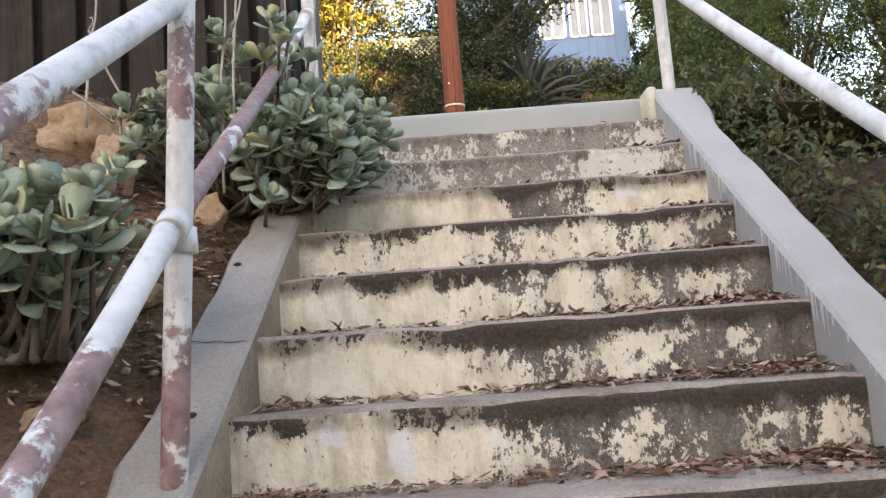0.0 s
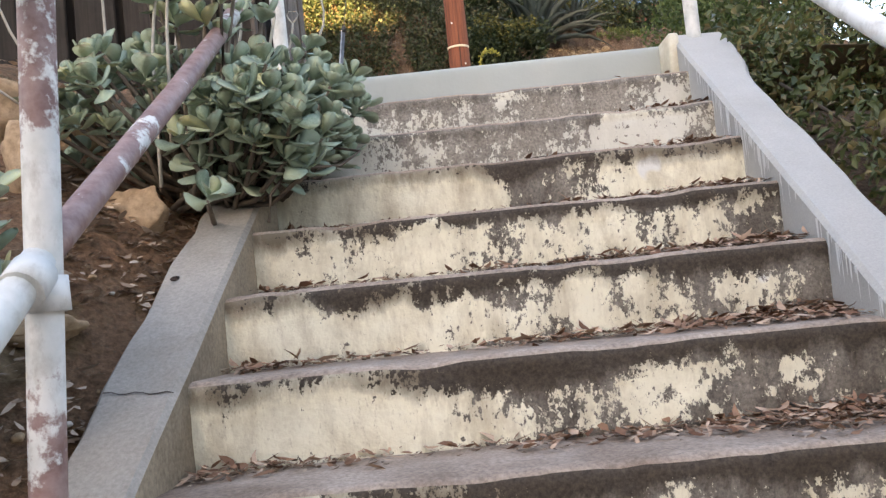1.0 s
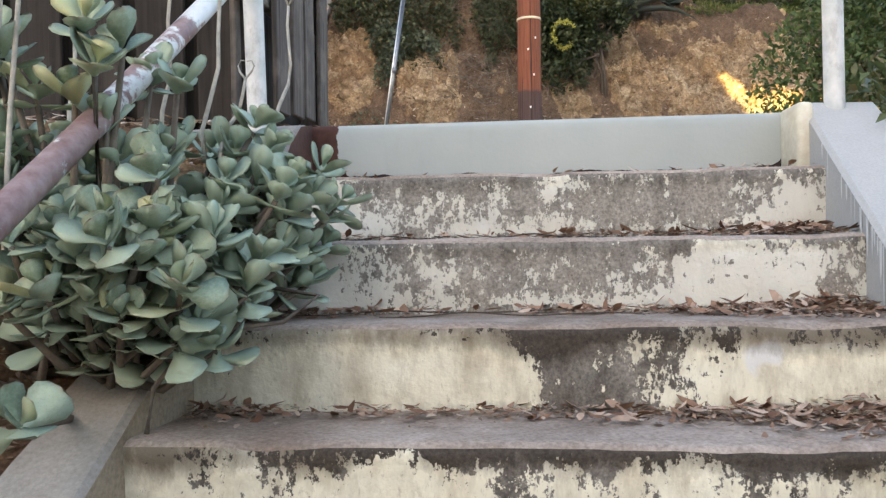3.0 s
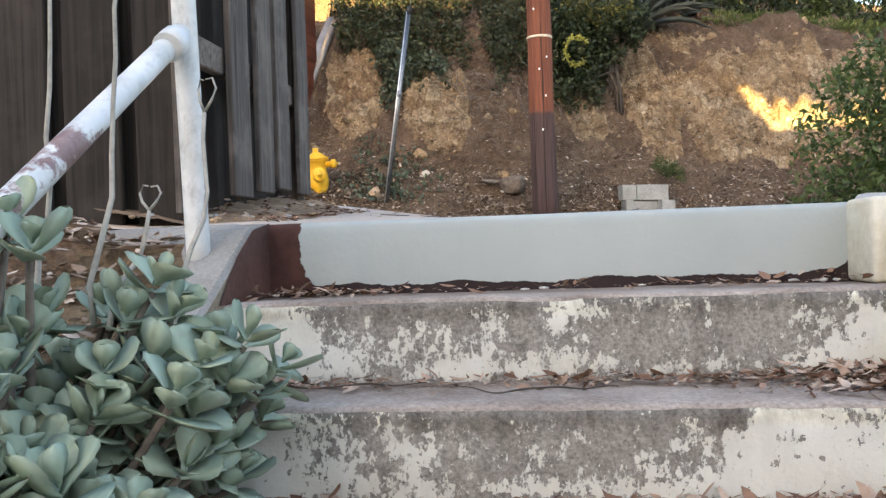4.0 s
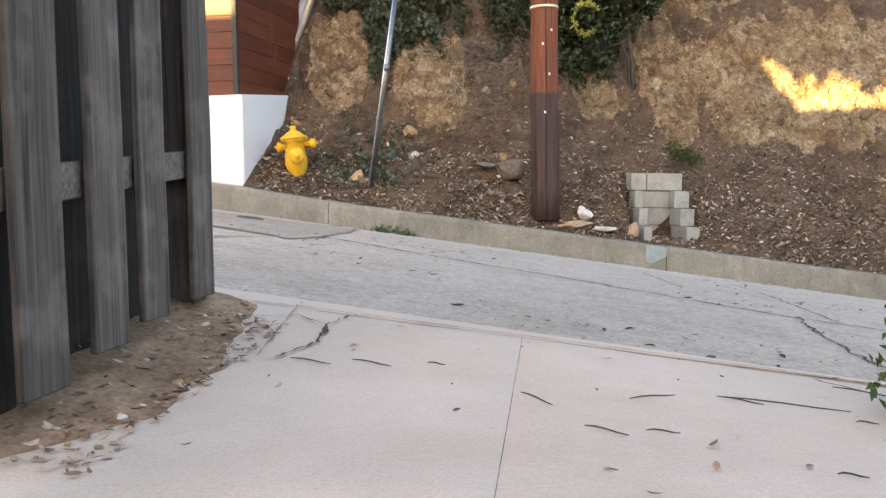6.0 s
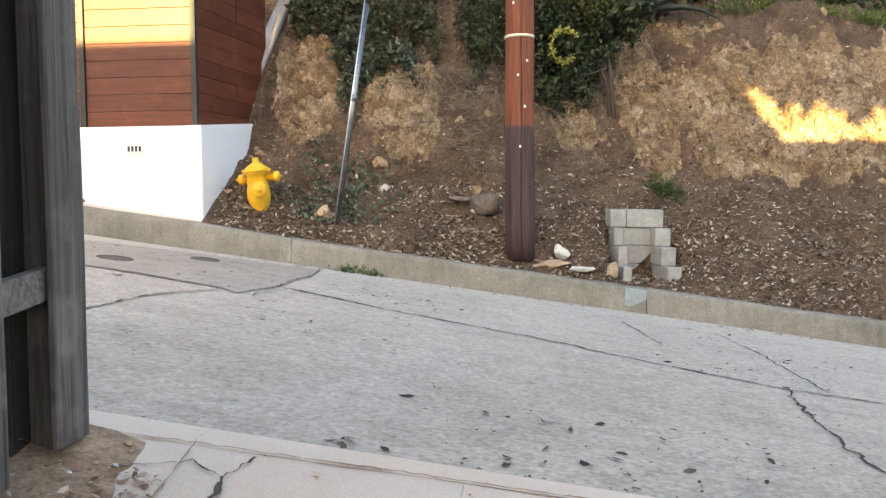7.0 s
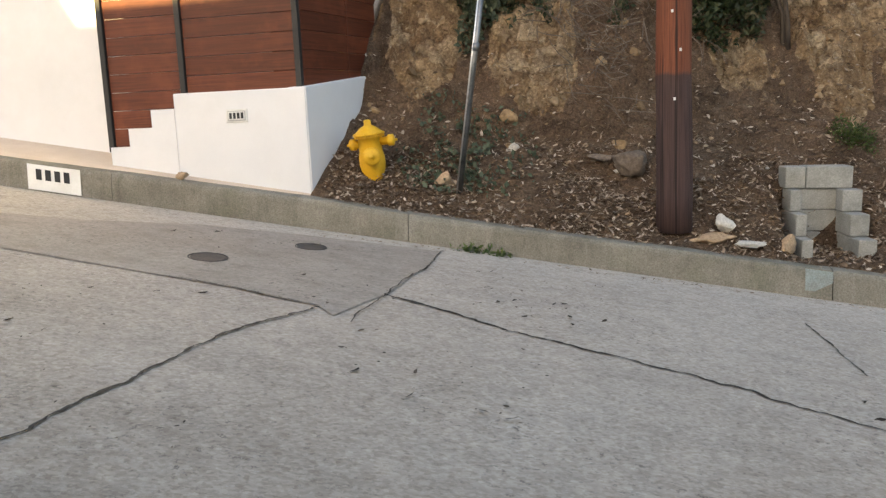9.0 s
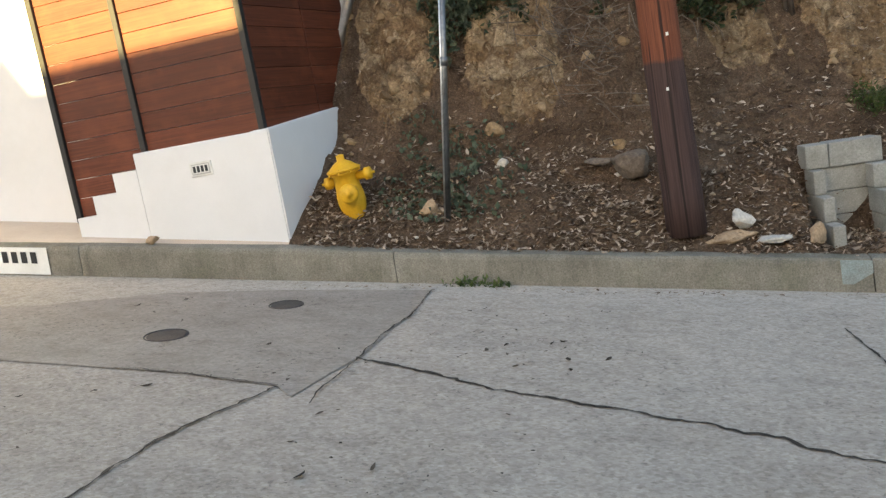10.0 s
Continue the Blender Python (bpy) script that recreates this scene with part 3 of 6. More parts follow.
# old red paint along the left wall's inner face at the top, cream end of the right wall, drips
vs = [(xl(3.86) + .004, 3.86, 2.50), (xl(4.2) + .004, 4.205, 2.50), (xl(4.2) + .004, 4.205, 2.70), (xl(4.1) + .004, 4.08, 2.68), (xl(4) + .004, 3.97, 2.612)]
put("old_paint", mesh_of("old_paint", vs, [(0, 1, 2, 3, 4)], OLDRED), wall_left, "dark red-brown old paint")
bm = bmesh.new()
box_bm(xr(4.1) - 0.035, xr(4.1) + 0.012, 4.03, 4.212, 2.50, 2.702, 0.014, 3, bm)
part("wall_end", bm, CREAM, wall_right, "chipped cream painted wall end", True)
# nails and a hairline crack in the left wall's top
NAIL = concrete("rusty_iron", (0.03, 0.02, 0.016), (0.06, 0.04, 0.03), (0.02, 0.015, 0.012), 90, 0.8)
for x, y in ((-.661, 2.71), (-.616, 2.02)):
    v, f = tube([(x, y, nose_z(y) + .035), (x + .002, y - .003, nose_z(y) + .050)], [.005, .006], 8)
    put("nail", mesh_of("nail", v, f, NAIL, True), wall_left, "rusty nail stub")
    v, f = lathe([(.001, .001), (.008, .0012), (.013, .0002)], 9)
    put("nail_ring", mesh_of("nail_ring", v, f, NAIL, True), wall_left, "dark ring around the nail", pose(x, y, nose_z(y) + .0455, 31.8, 0, 0))
pts = [(xl(2.29) - .005 - .16 * u / 9, 2.29 + .004 * math.sin(u * 1.7) + .002 * u) for u in range(10)]
v, f = [], []
for u, (x, y) in enumerate(pts):
    w = .0009 + .0010 * abs(math.sin(u * 2.3))
    v += [(x, y - w, nose_z(y - w) + .0462), (x, y + w, nose_z(y + w) + .0462)]
    if u:
        f.append((2 * u - 2, 2 * u - 1, 2 * u + 1, 2 * u))
put("crack", mesh_of("crack", v, f, NAIL), wall_left, "thin dark crack")
r2 = random.Random(3)
chunks = []
for i in range(90):
    y = r2.choice((2.3, 2.62, 3.05, 3.25, 3.4, 3.7)) + r2.gauss(0, .14)
    if not 1.9 < y < 3.9:
        continue
    zt = nose_z(y) + 0.045
    ln = 0.02 + 0.10 * r2.random() ** 2 * (1.6 if 3.0 < y < 3.5 else 0.8)
    w = 0.002 + 0.006 * r2.random() ** 2
    x = xr(y) - 0.003
    chunks.append(([(x, y - w, zt), (x, y + w, zt), (x, y + w * .7, zt - ln * .7), (x, y, zt - ln), (x, y - w * .7, zt - ln * .7)], [(0, 4, 3, 2, 1)]))
ob = put("paint_drips", mesh_of("paint_drips", *merge(chunks), DRIP), wall_right, "white paint drips")
ob["kind"] = "stuff"

# ---- top riser and sidewalk ----
n = 160
vs, fs, fm, cv, ft = [], [], [], [], []
prof = ((0.0, 2.47), (0.0, 2.515), (-0.001, 2.535), (-0.002, 2.56), (-0.002, 2.59), (-0.002, 2.63), (-0.001, 2.665), (0.001, TOP_Z - .016), (0.005, TOP_Z - .006), (0.016, TOP_Z - .001), (0.055, 0))
m = len(prof)
for i in range(n + 1):
    u = i / n
    x = lerp(xl(4.2) - 0.02, xr(4.2) + 0.01, u)
    for j, (dy, z) in enumerate(prof):
        vs.append((x, TOP_Y + dy + .002 * fbm(x * 4, z * 4, 0, 3), z or walk_z(x, 4.255)))
        cv.append(min(0.5 + 20 * (((z or 2.7) - 2.5) - 0.026 - .012 * fbm(x * 5, .4, 0, 3) - .09 * smooth(.94, 1.0, u) ** 2), 0.5 + 14 * (u - 0.072 - 3.2 * max(0, 2.60 - (z or 2.7)) ** 2)))
        ft.append(smooth(.08, .14, u) if z else 0.0)
        cv[-1] = min(1.2, max(-.2, cv[-1]))
for i in range(n):
    for j in range(m - 1):
        fs.append((i * m + j, (i + 1) * m + j, (i + 1) * m + j + 1, i * m + j + 1))
        fm.append(1 if j >= m - 2 else 0)
me = mesh_of("trim_top_riser", vs, fs, [TOPFACE, WALK], True, fm)
me.attributes.new("cover", 'FLOAT', 'POINT').data.foreach_set("value", cv)
me.attributes.new("foot", 'FLOAT', 'POINT').data.foreach_set("value", ft)
tagged(put("trim_top_riser", me), "top step face in pale grey paint, dark old red corner, near-black foot", "kerb", kind="structure")

sidewalk = tagged(empty("pavement"), "pinkish beige concrete sidewalk with a slanting edge", "sidewalk", kind="structure")


def slab(x0, x1, y0, y1):
    e = 0.0006
    g = lambda a, b, m: [lerp(a, b, i / m) for i in range(m + 1)]
    xs, ys = [x0 + e] + g(x0 + .005, x1 - .005, 14) + [x1 - e], [y0 + e] + g(y0 + .005, y1 - .005, 10) + [y1 - e]
    zf = lambda x, y: walk_z(x, y) + 0.003 * fbm(x * 2, y * 2, 0, 3) - (0.002 if (x < x0 + .003 or x > x1 - .003 or y < y0 + .003 or y > y1 - .003) else 0)
    return grid(xs, ys, zf, "slab", WALK)


for xa, xb in ((-6.0, -4.5), (-4.5, -3.0), (-3.0, -1.1), (-1.1, 0.27), (0.27, 1.65), (1.65, 3.0), (3.0, 4.4), (4.4, 5.8), (5.8, 7.2), (7.2, 8.6)):
    put("slab", slab(xa, xb, 4.256, 5.86), sidewalk)
# rounded old corner where the side wall meets the slabs
put("corner", grid([lerp(-1.15, -.47, i / 14) for i in range(15)], [lerp(3.93, 4.27, j / 12) for j in range(13)],
                   lambda x, y: walk_z(x, 4.26) - .002 - .20 * smooth(4.24, 3.93, y) ** 1.4 - .05 * smooth(-.85, -1.15, x) + .007 * fbm(x * 9, y * 9, 2, 4), "corner", GREYWORN), sidewalk, "worn grey-green painted concrete corner")
# edge kerb strip along the road
xs = [lerp(-8, 10, i / 90) for i in range(91)]
vs, fs = [], []
for x in xs:
    e = edge_y(x)
    z = walk_z(x, 6.0)
    vs += [(x, e - .165, walk_z(x, 5.84) - .1), (x, e - .165, walk_z(x, 5.84)), (x, e - .025, z - .002), (x, e - .005, z - .016), (x, e + .01, road_z(x, 6) - .1)]
for i in range(90):
    for j in range(4):
        fs.append((i * 5 + j, (i + 1) * 5 + j, (i + 1) * 5 + j + 1, i * 5 + j + 1))
put("edge_strip", mesh_of("edge_strip", vs, fs, WALK), sidewalk)

# ---- road, cracks, covers ----
xs = [-60, -30, -15] + [lerp(-9, 9, i / 72) for i in range(73)] + [15, 30, 60]
ys = [lerp(5.8, 12.305, i / 26) for i in range(27)]
ys[-1] = 12.9
tagged(put("road", grid(xs, ys, lambda x, y: road_z(x, y) + 0.004 * fbm(x * .8, y * .8, 0, 3), "road", ROAD)),
       "worn pale concrete road sloping down the hill, cracked", "road", kind="structure")


def ribbon(pts, width, name, lab, zoff=0.004, seed=1, wob=0.05, material=CRACK, zf=road_z, step=0.035):
    """A jagged dark crack along points of the plan."""
    r = random.Random(seed)
    line = []
    for (xa, ya), (xb, yb) in zip(pts, pts[1:]):
        n = max(2, int(math.hypot(xb - xa, yb - ya) / step))
        for i in range(n):
            t = i / n
            line.append((lerp(xa, xb, t) + wob * fbm(xa + t * 3, ya * 2.3, seed, 5) + .006 * (r.random() - .5), lerp(ya, yb, t) + wob * fbm(ya + t * 3, xb * 1.7, seed + 9, 5) + .012 * (r.random() - .5)))
    line.append(pts[-1])
    vs, fs = [], []
    for i, (x, y) in enumerate(line):
        xb, yb = line[min(i + 1, len(line) - 1)]
        xa, ya = line[max(i - 1, 0)]
        d = Vector((xb - xa, yb - ya)).normalized()
        w = 0.85 * width * (0.18 + 1.7 * abs(fbm(i * 0.11, seed, 0, 4)) + 0.55 * r.random())
        for s in (-1, 1):
            vs.append((x - d.y * w * s, y + d.x * w * s, zf(x, y) + zoff + 0.004))
    fs = [(2 * i, 2 * i + 1, 2 * i + 3, 2 * i + 2) for i in range(len(line) - 1)]
    return tagged(put(name, mesh_of(name, vs, fs, material)), lab, "crack", kind="structure")


ribbon([(-1.56, 10.12), (-1.08, 9.95), (-0.60, 9.72), (-0.2, 9.64), (0.3, 9.5), (0.62, 9.40), (0.95, 9.25), (1.37, 9.09), (2.0, 8.9), (2.5, 8.93), (5, 8.7)], 0.015, "crack_1", "long jagged dark crack across the concrete road", 0.004, 1, .03)
ribbon([(-1.80, 9.55), (-1.94, 9.12), (-2.02, 8.77), (-2.03, 8.3), (-2.03, 7.84), (-2.07, 7.2), (-2.1, 6.4)], 0.016, "crack_2", "wide dark crack running towards the near kerb", 0.004, 2, .03)
ribbon([(2.0, 8.9), (1.96, 8.45), (1.92, 8.05), (1.92, 7.5), (2.0, 6.8)], 0.011, "crack_3", "broken dark crack branching over the road", 0.004, 3, .04)
ribbon([(1.26, 11.32), (1.37, 10.56), (1.44, 10.07)], 0.008, "crack_4", "thin straight crack in the concrete road", 0.004, 4, .012)
ribbon([(2.29, 9.02), (2.28, 9.48), (2.25, 10.38), (2.11, 11.45)], 0.006, "crack_5", "thin crack in the concrete road", 0.004, 5)
# dark smooth patch with its outline
px = [(-1.66, 9.42), (-1.81, 9.56), (-2.19, 9.61), (-2.44, 9.66), (-2.93, 9.66), (-3.74, 9.66), (-6, 9.7), (-6.4, 10.4), (-5.2, 10.75), (-4.59, 10.97), (-3.82, 11.54), (-2.91, 11.79), (-2.3, 11.9), (-1.68, 11.98), (-1.60, 11.2), (-1.58, 10.75), (-1.56, 10.2)]
vs = [(x, y, road_z(x, y) + 0.004) for x, y in px]
cx, cy = -3.0, 11.0
bm = bmesh.new()
bm.faces.new([bm.verts.new(v) for v in vs])
bmesh.ops.triangulate(bm, faces=bm.faces[:])
for _ in range(3):
    bmesh.ops.subdivide_edges(bm, edges=bm.edges[:], cuts=1, use_grid_fill=True)
for v in bm.verts:
    v.co.z = road_z(v.co.x, v.co.y) + 0.007
tagged(part("road_patch", bm, PATCH), "smooth darker concrete patch in the road", "road", kind="structure")
ribbon([(-1.53, 9.33), (-1.57, 10.16), (-1.6, 10.77), (-1.58, 11.16), (-1.68, 11.98)], 0.007, "crack_6", "joint at the edge of the road patch", 0.008, 6, .02)
ribbon([(-1.81, 9.56), (-2.19, 9.61), (-2.44, 9.66), (-2.93, 9.66)], 0.006, "crack_7", "joint at the edge of the road patch", 0.008, 7, .02)
for x, y, r, lab in ((-3.04, 10.35, 0.15, "round cast iron valve cover set in the road patch"), (-2.63, 11.30, 0.135, "small round cast iron cover near the kerb")):
    v, f = lathe([(r * .2, 0.004), (r * .86, 0.005), (r * .88, 0.001), (r * .93, 0.001), (r * .95, 0.008), (r, 0.006), (r, -0.03)], 32)
    sl = math.degrees(math.atan(0.145))
    tagged(put("valve_cover", mesh_of("valve_cover", v, f[:-1], IRON), None, "", pose(x, y, road_z(x, y) + 0.006, 0, sl, 0)), lab, "manhole cover", "covers in the road")

# ---- far kerb ----
far_kerb = tagged(empty("kerb"), "tall stained concrete kerb along the far side of the road", "kerb", kind="structure")
joints = [-60, -30, -16, -9, -5.1, -2.065, 1.62, 4.4, 9, 16, 30, 60]
for xa, xb in zip(joints, joints[1:]):
    m = max(2, int((xb - xa) / 0.12)) if abs(xa) < 10 else 8
    vs, fs = [], []
    for i in range(m + 1):
        x = lerp(xa + .004, xb - .004, i / m)
        y, zt = kerb_y(x), kerb_top(x)
        w = 0.006 * fbm(x * 2.2, 4.4, 0, 4)
        c = 0.006 * max(0, fbm(x * 7, 1.4, 0, 3))
        vs += [(x, y - .03 + w, zt - .75), (x, y - .03 + w, road_z(x, y) - .02), (x, y - 0.012 + w, zt - 0.05), (x, y - .004 + w, zt - 0.022 - c), (x, y + 0.012 + c, zt - 0.004 + w), (x, y + 0.17, zt + w), (x, y + .17, zt - .75)]
    for i in range(m):
        for j in range(6):
            fs.append((i * 7 + j, (i + 1) * 7 + j, (i + 1) * 7 + j + 1, i * 7 + j + 1))
    fs += [tuple(range(7))[::-1], tuple(range(m * 7, m * 7 + 7))]
    put("kerb_stone", mesh_of("kerb_stone", vs, fs, KERB), far_kerb)


def kerb_quad(xa, xb, ha, hb, off):
    v = []
    for x, h in ((xa, ha), (xb, ha), (xb, hb), (xa, hb)):
        zf, zt = road_z(x, kerb_y(x)), kerb_top(x)
        v.append((x, kerb_y(x) - 0.03 + 0.018 * h - off, lerp(zf, zt, h)))
    return v


DIGIT = concrete("black_stencil", (0.03, 0.03, 0.03), (0.05, 0.05, 0.05), (0.06, 0.06, 0.06))
WHITEP = concrete("white_road_paint", (0.70, 0.70, 0.67), (0.74, 0.74, 0.71), (0.60, 0.59, 0.54), 60, 0.7, 8, 0.15)
plate = tagged(put("kerb_number_panel", mesh_of("kerb_number_panel", kerb_quad(-6.03, -5.43, 0.05, 0.95, 0.014), [(0, 1, 2, 3)], WHITEP)), "white rectangle painted on the kerb with dark marks", "painted sign")
for i in range(4):
    xa = -5.93 + i * 0.105
    put("mark", mesh_of("mark", kerb_quad(xa, xa + 0.065, 0.42, 0.80, 0.018), [(0, 1, 2, 3)], DIGIT), plate)
BLUEP = concrete("pale_blue_chalk", (0.24, 0.30, 0.30), (0.22, 0.25, 0.24), (0.17, 0.16, 0.135), 90, 0.9, 9, 0.5)
ck = kerb_quad(1.40, 1.62, 0.25, 0.95, 0.012)
tagged(put("chalk_mark", mesh_of("chalk_mark", [ck[0], lerp(Vector(ck[0]), Vector(ck[1]), .35), lerp(Vector(ck[1]), Vector(ck[2]), .5), ck[2], lerp(Vector(ck[3]), Vector(ck[2]), .3), ck[3]], [(0, 1, 2, 3, 4, 5)], BLUEP)), "faded pale blue utility mark on the kerb", "paint mark")

# ---- hill ----
def spread(a, b, n):
    return [lerp(a, b, i / n) for i in range(n)]


xs = [-120, -60, -30, -18, -12] + spread(-8, -3.3, 30) + spread(-3.3, 5.2, 290) + spread(5.2, 8.5, 60) + [8.5, 9.5, 11, 14, 18, 25, 35, 60, 120]
ys = spread(12.42, 13.6, 34) + spread(13.6, 16.4, 112) + spread(16.4, 24, 44) + [24, 26, 28, 30, 34, 40, 50, 70, 100, 160]


def hill_vert(x, y):
    yy = y + 0.05 * x * max(0.0, 1 - (y - 12.42) / 4) if abs(x) < 9 else y + (0.4 if x > 0 else -0.4)
    return yy


vs = []
rk = []
for y in ys:
    for x in xs:
        yy = hill_vert(x, y)
        vs.append((x, yy, hill_full(x, yy)))
        d = yy - kerb_y(x) - 0.16
        s = smooth(-1.0, 2.6, x)
        bank = smooth(lerp(0.95, 1.5, s), lerp(1.6, 2.3, s), d) * (1 - smooth(lerp(3.0, 4.2, s), lerp(3.4, 4.8, s), d))
        rk.append(max(.95 * outcrop(x, d)[0], bank * (.22 + .45 * max(0.0, fbm(x * 1.3 + 3.0, yy * 1.3, 8.1, 3)))) if abs(x) < 9 and d < 6 else .2)
nx = len(xs)
fs = [(j * nx + i, j * nx + i + 1, (j + 1) * nx + i + 1, (j + 1) * nx + i) for j in range(len(ys) - 1) for i in range(nx - 1)]
me = mesh_of("ground_hill", vs, fs, EARTH, True)
me.attributes.new("rock", 'FLOAT', 'POINT').data.foreach_set("value", rk)
tagged(put("ground_hill", me), "cut earth hillside with crumbling tan rock and leaf litter", "hillside", kind="structure")


def soil_left(x, y):
    e = -0.72 - x
    base = nose_z(min(y, 4.2)) + 0.0
    z = base + 0.55 * min(1.2, max(0, e)) * (1 - smooth(3.2, 4.4, y)) - 0.03 + 0.065 * smooth(3.1, 3.6, y)
    z = min(z, 2.72 + 0.04 * fbm(x, y, 0, 3)) if y > 2.4 else z
    if y > 3.95 and x > -1.4:
        return lerp(z, min(z, TOP_Z - .05), smooth(3.95, 4.1, y) * smooth(-1.08, -.88, x))
    return z + (0.07 * fbm(x * 2.2, y * 2.2, 5.5, 5) + 0.025 * fbm(x * 8, y * 8, 1.5, 3)) * smooth(0.0, 0.2, e)


vs, rk = [], []
xs = [-14, -8, -5] + spread(-3.6, -0.60, 60) + [-0.60]
ys = [-14, -8, -4, -2] + spread(-1, 4.5, 90) + [4.5, 5.0, 6.0]
for y in ys:
    for x in xs:
        vs.append((x + (xl(y) + .543 if x > -1.2 and -1 < y < 4.3 else 0), y, soil_left(x, y) if y > -1.5 else -0.25))
        rk.append(0.34 + 0.5 * max(0.0, fbm(x * 1.9, y * 1.9, 4.4, 4)))
nx = len(xs)
fs = [(j * nx + i, j * nx + i + 1, (j + 1) * nx + i + 1, (j + 1) * nx + i) for j in range(len(ys) - 1) for i in range(nx - 1)]
me = mesh_of("ground_left", vs, fs, BANK, True)
me.attributes.new("rock", 'FLOAT', 'POINT').data.foreach_set("value", rk)
tagged(put("ground_left", me), "brown earth bank with stones beside the stairs", "earth bank", kind="structure")
me = grid([1.24] + spread(1.3, 6, 20) + [6, 9, 14], [-14, -6, -2] + spread(-1, 5.2, 24) + [5.2, 5.9], lambda x, y: (min(nose_z(y), 2.55) - 0.22 - 0.10 * max(0, x - 1.4) if y > -1.5 else -0.25) + (-0.25 if x < 1.27 else 0), "ground_right", EARTH)
tagged(put("ground_right", me), "earth bank under the hedge", "earth bank", kind="structure")
me = grid([-900, -120, -30, -8, 8, 30, 120, 900], [-900, -200, -40, -6, 0.2, 6, 12, 13.5], lambda x, y: -0.26, "ground", EARTH)
tagged(put("ground", me), "flat dry earth below the stairs", "ground", kind="structure")
# earth spilling over the sidewalk beside the fence
vs = []
ys = spread(4.28, 5.84, 36)
for y in ys:
    for i in range(17):
        x = lerp(-1.0, -0.42 + 0.05 * fbm(y * 4, 0.2, 0, 4) - 0.09 * smooth(5.02, 5.42, y) - 0.05 * smooth(5.42, 5.84, y) - 0.26 * smooth(4.72, 4.28, y), i / 16)
        h = 0.055 * (1 - (i / 16) ** 2) - 0.012 + 0.02 * fbm(x * 9, y * 9, 0, 4) * (1 - i / 16)
        vs.append((x, y, walk_z(x, y) + h))
fs = [(j * 17 + i, j * 17 + i + 1, (j + 1) * 17 + i + 1, (j + 1) * 17 + i) for j in range(len(ys) - 1) for i in range(16)]
SPILL = concrete("loose_brown_earth", (0.19, 0.118, 0.07), (0.32, 0.215, 0.135), (0.085, 0.052, 0.03), 60, 0.95, 9.0, 0.6)
me = mesh_of("ground_spill", vs, fs, SPILL, True)
me.attributes.new("rock", 'FLOAT', 'POINT').data.foreach_set("value", [0.2] * len(vs))
tagged(put("ground_spill", me), "loose earth spilled over the sidewalk along the fence", "earth", kind="structure")

# ---- fence ----
def board(y0, y1, x, z0, z1, lean=0.0, th=0.022):
    bm = box_bm(-th / 2, th / 2, y0, y1, z0, z1, 0.004, 1)
    bmesh.ops.subdivide_edges(bm, edges=[e for e in bm.edges if abs(e.verts[0].co.z - e.verts[1].co.z) > 0.5], cuts=6)
    w = rnd.random() * 9
    for v in bm.verts:
        v.co.x += x + 0.006 * fbm(v.co.z * 1.3, w, 0, 2)
        v.co.y += 0.005 * fbm(v.co.z * 1.1, w + 5, 0, 2) + lean * (v.co.z - z0)
    return bm


def fx(y):
    return -0.675 - 0.085 * (y - 4.65)


fence = tagged(empty("fence", 0, 0, 0), "weathered dark wooden board fence with staggered vertical boards", "fence")
for y0, y1, z0 in ((4.50, 4.665, 2.80), (4.83, 4.985, 2.835), (5.12, 5.27, 2.865), (5.53, 5.685, 2.872)):
    part("board", board(y0, y1, fx(y0), z0, 4.62, 0.012 * (rnd.random() - .5)), FENCE, fence)
# boards behind the gaps, their shade put into a darker wood colour
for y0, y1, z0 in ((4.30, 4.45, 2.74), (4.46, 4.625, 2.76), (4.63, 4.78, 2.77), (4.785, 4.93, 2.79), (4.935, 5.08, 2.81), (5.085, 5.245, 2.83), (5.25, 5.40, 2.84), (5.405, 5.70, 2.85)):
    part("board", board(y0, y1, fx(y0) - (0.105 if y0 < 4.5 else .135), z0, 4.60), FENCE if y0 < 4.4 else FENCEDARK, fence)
for z in (3.20, 4.25):
    bm = box_bm(-0.019, 0.019, -.16, 1.42, -0.042, 0.042, 0.004, 1)
    ob = part("rail", bm, FENCERAIL, fence)
    ob.matrix_basis = pose(fx(4.3) - 0.037, 4.28, z, 4.3, 0, 4.9)
part("post", box_bm(fx(5.7) - 0.10, fx(5.7) - 0.012, 5.60, 5.70, 2.75, 4.6, 0.005, 1), FENCE, fence)

fence2 = tagged(empty("fence", 0, 0, 0), "weathered dark wooden board fence standing on the earth bank", "fence")
x = -0.80
i = 0
while x > -5.2:
    w = 0.175 + 0.02 * rnd.random()
    back = i % 2
    bm = board(-w / 2, w / 2, 0, 2.58 + 0.03 * rnd.random(), 4.55, 0.01 * (rnd.random() - .5))
    bmesh.ops.rotate(bm, cent=(0, 0, 0), matrix=Matrix.Rotation(radians(90), 3, 'Z'), verts=bm.verts)
    bmesh.ops.translate(bm, vec=(x, 4.36 + 0.062 * back, 0), verts=bm.verts)
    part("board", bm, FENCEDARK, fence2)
    x -= 0.115
    i += 1
for z in (2.98, 4.2):
    part("rail", box_bm(-5.3, -1.0, 4.437, 4.472, z - .045, z + .045, 0.004, 1), FENCERAIL, fence2)

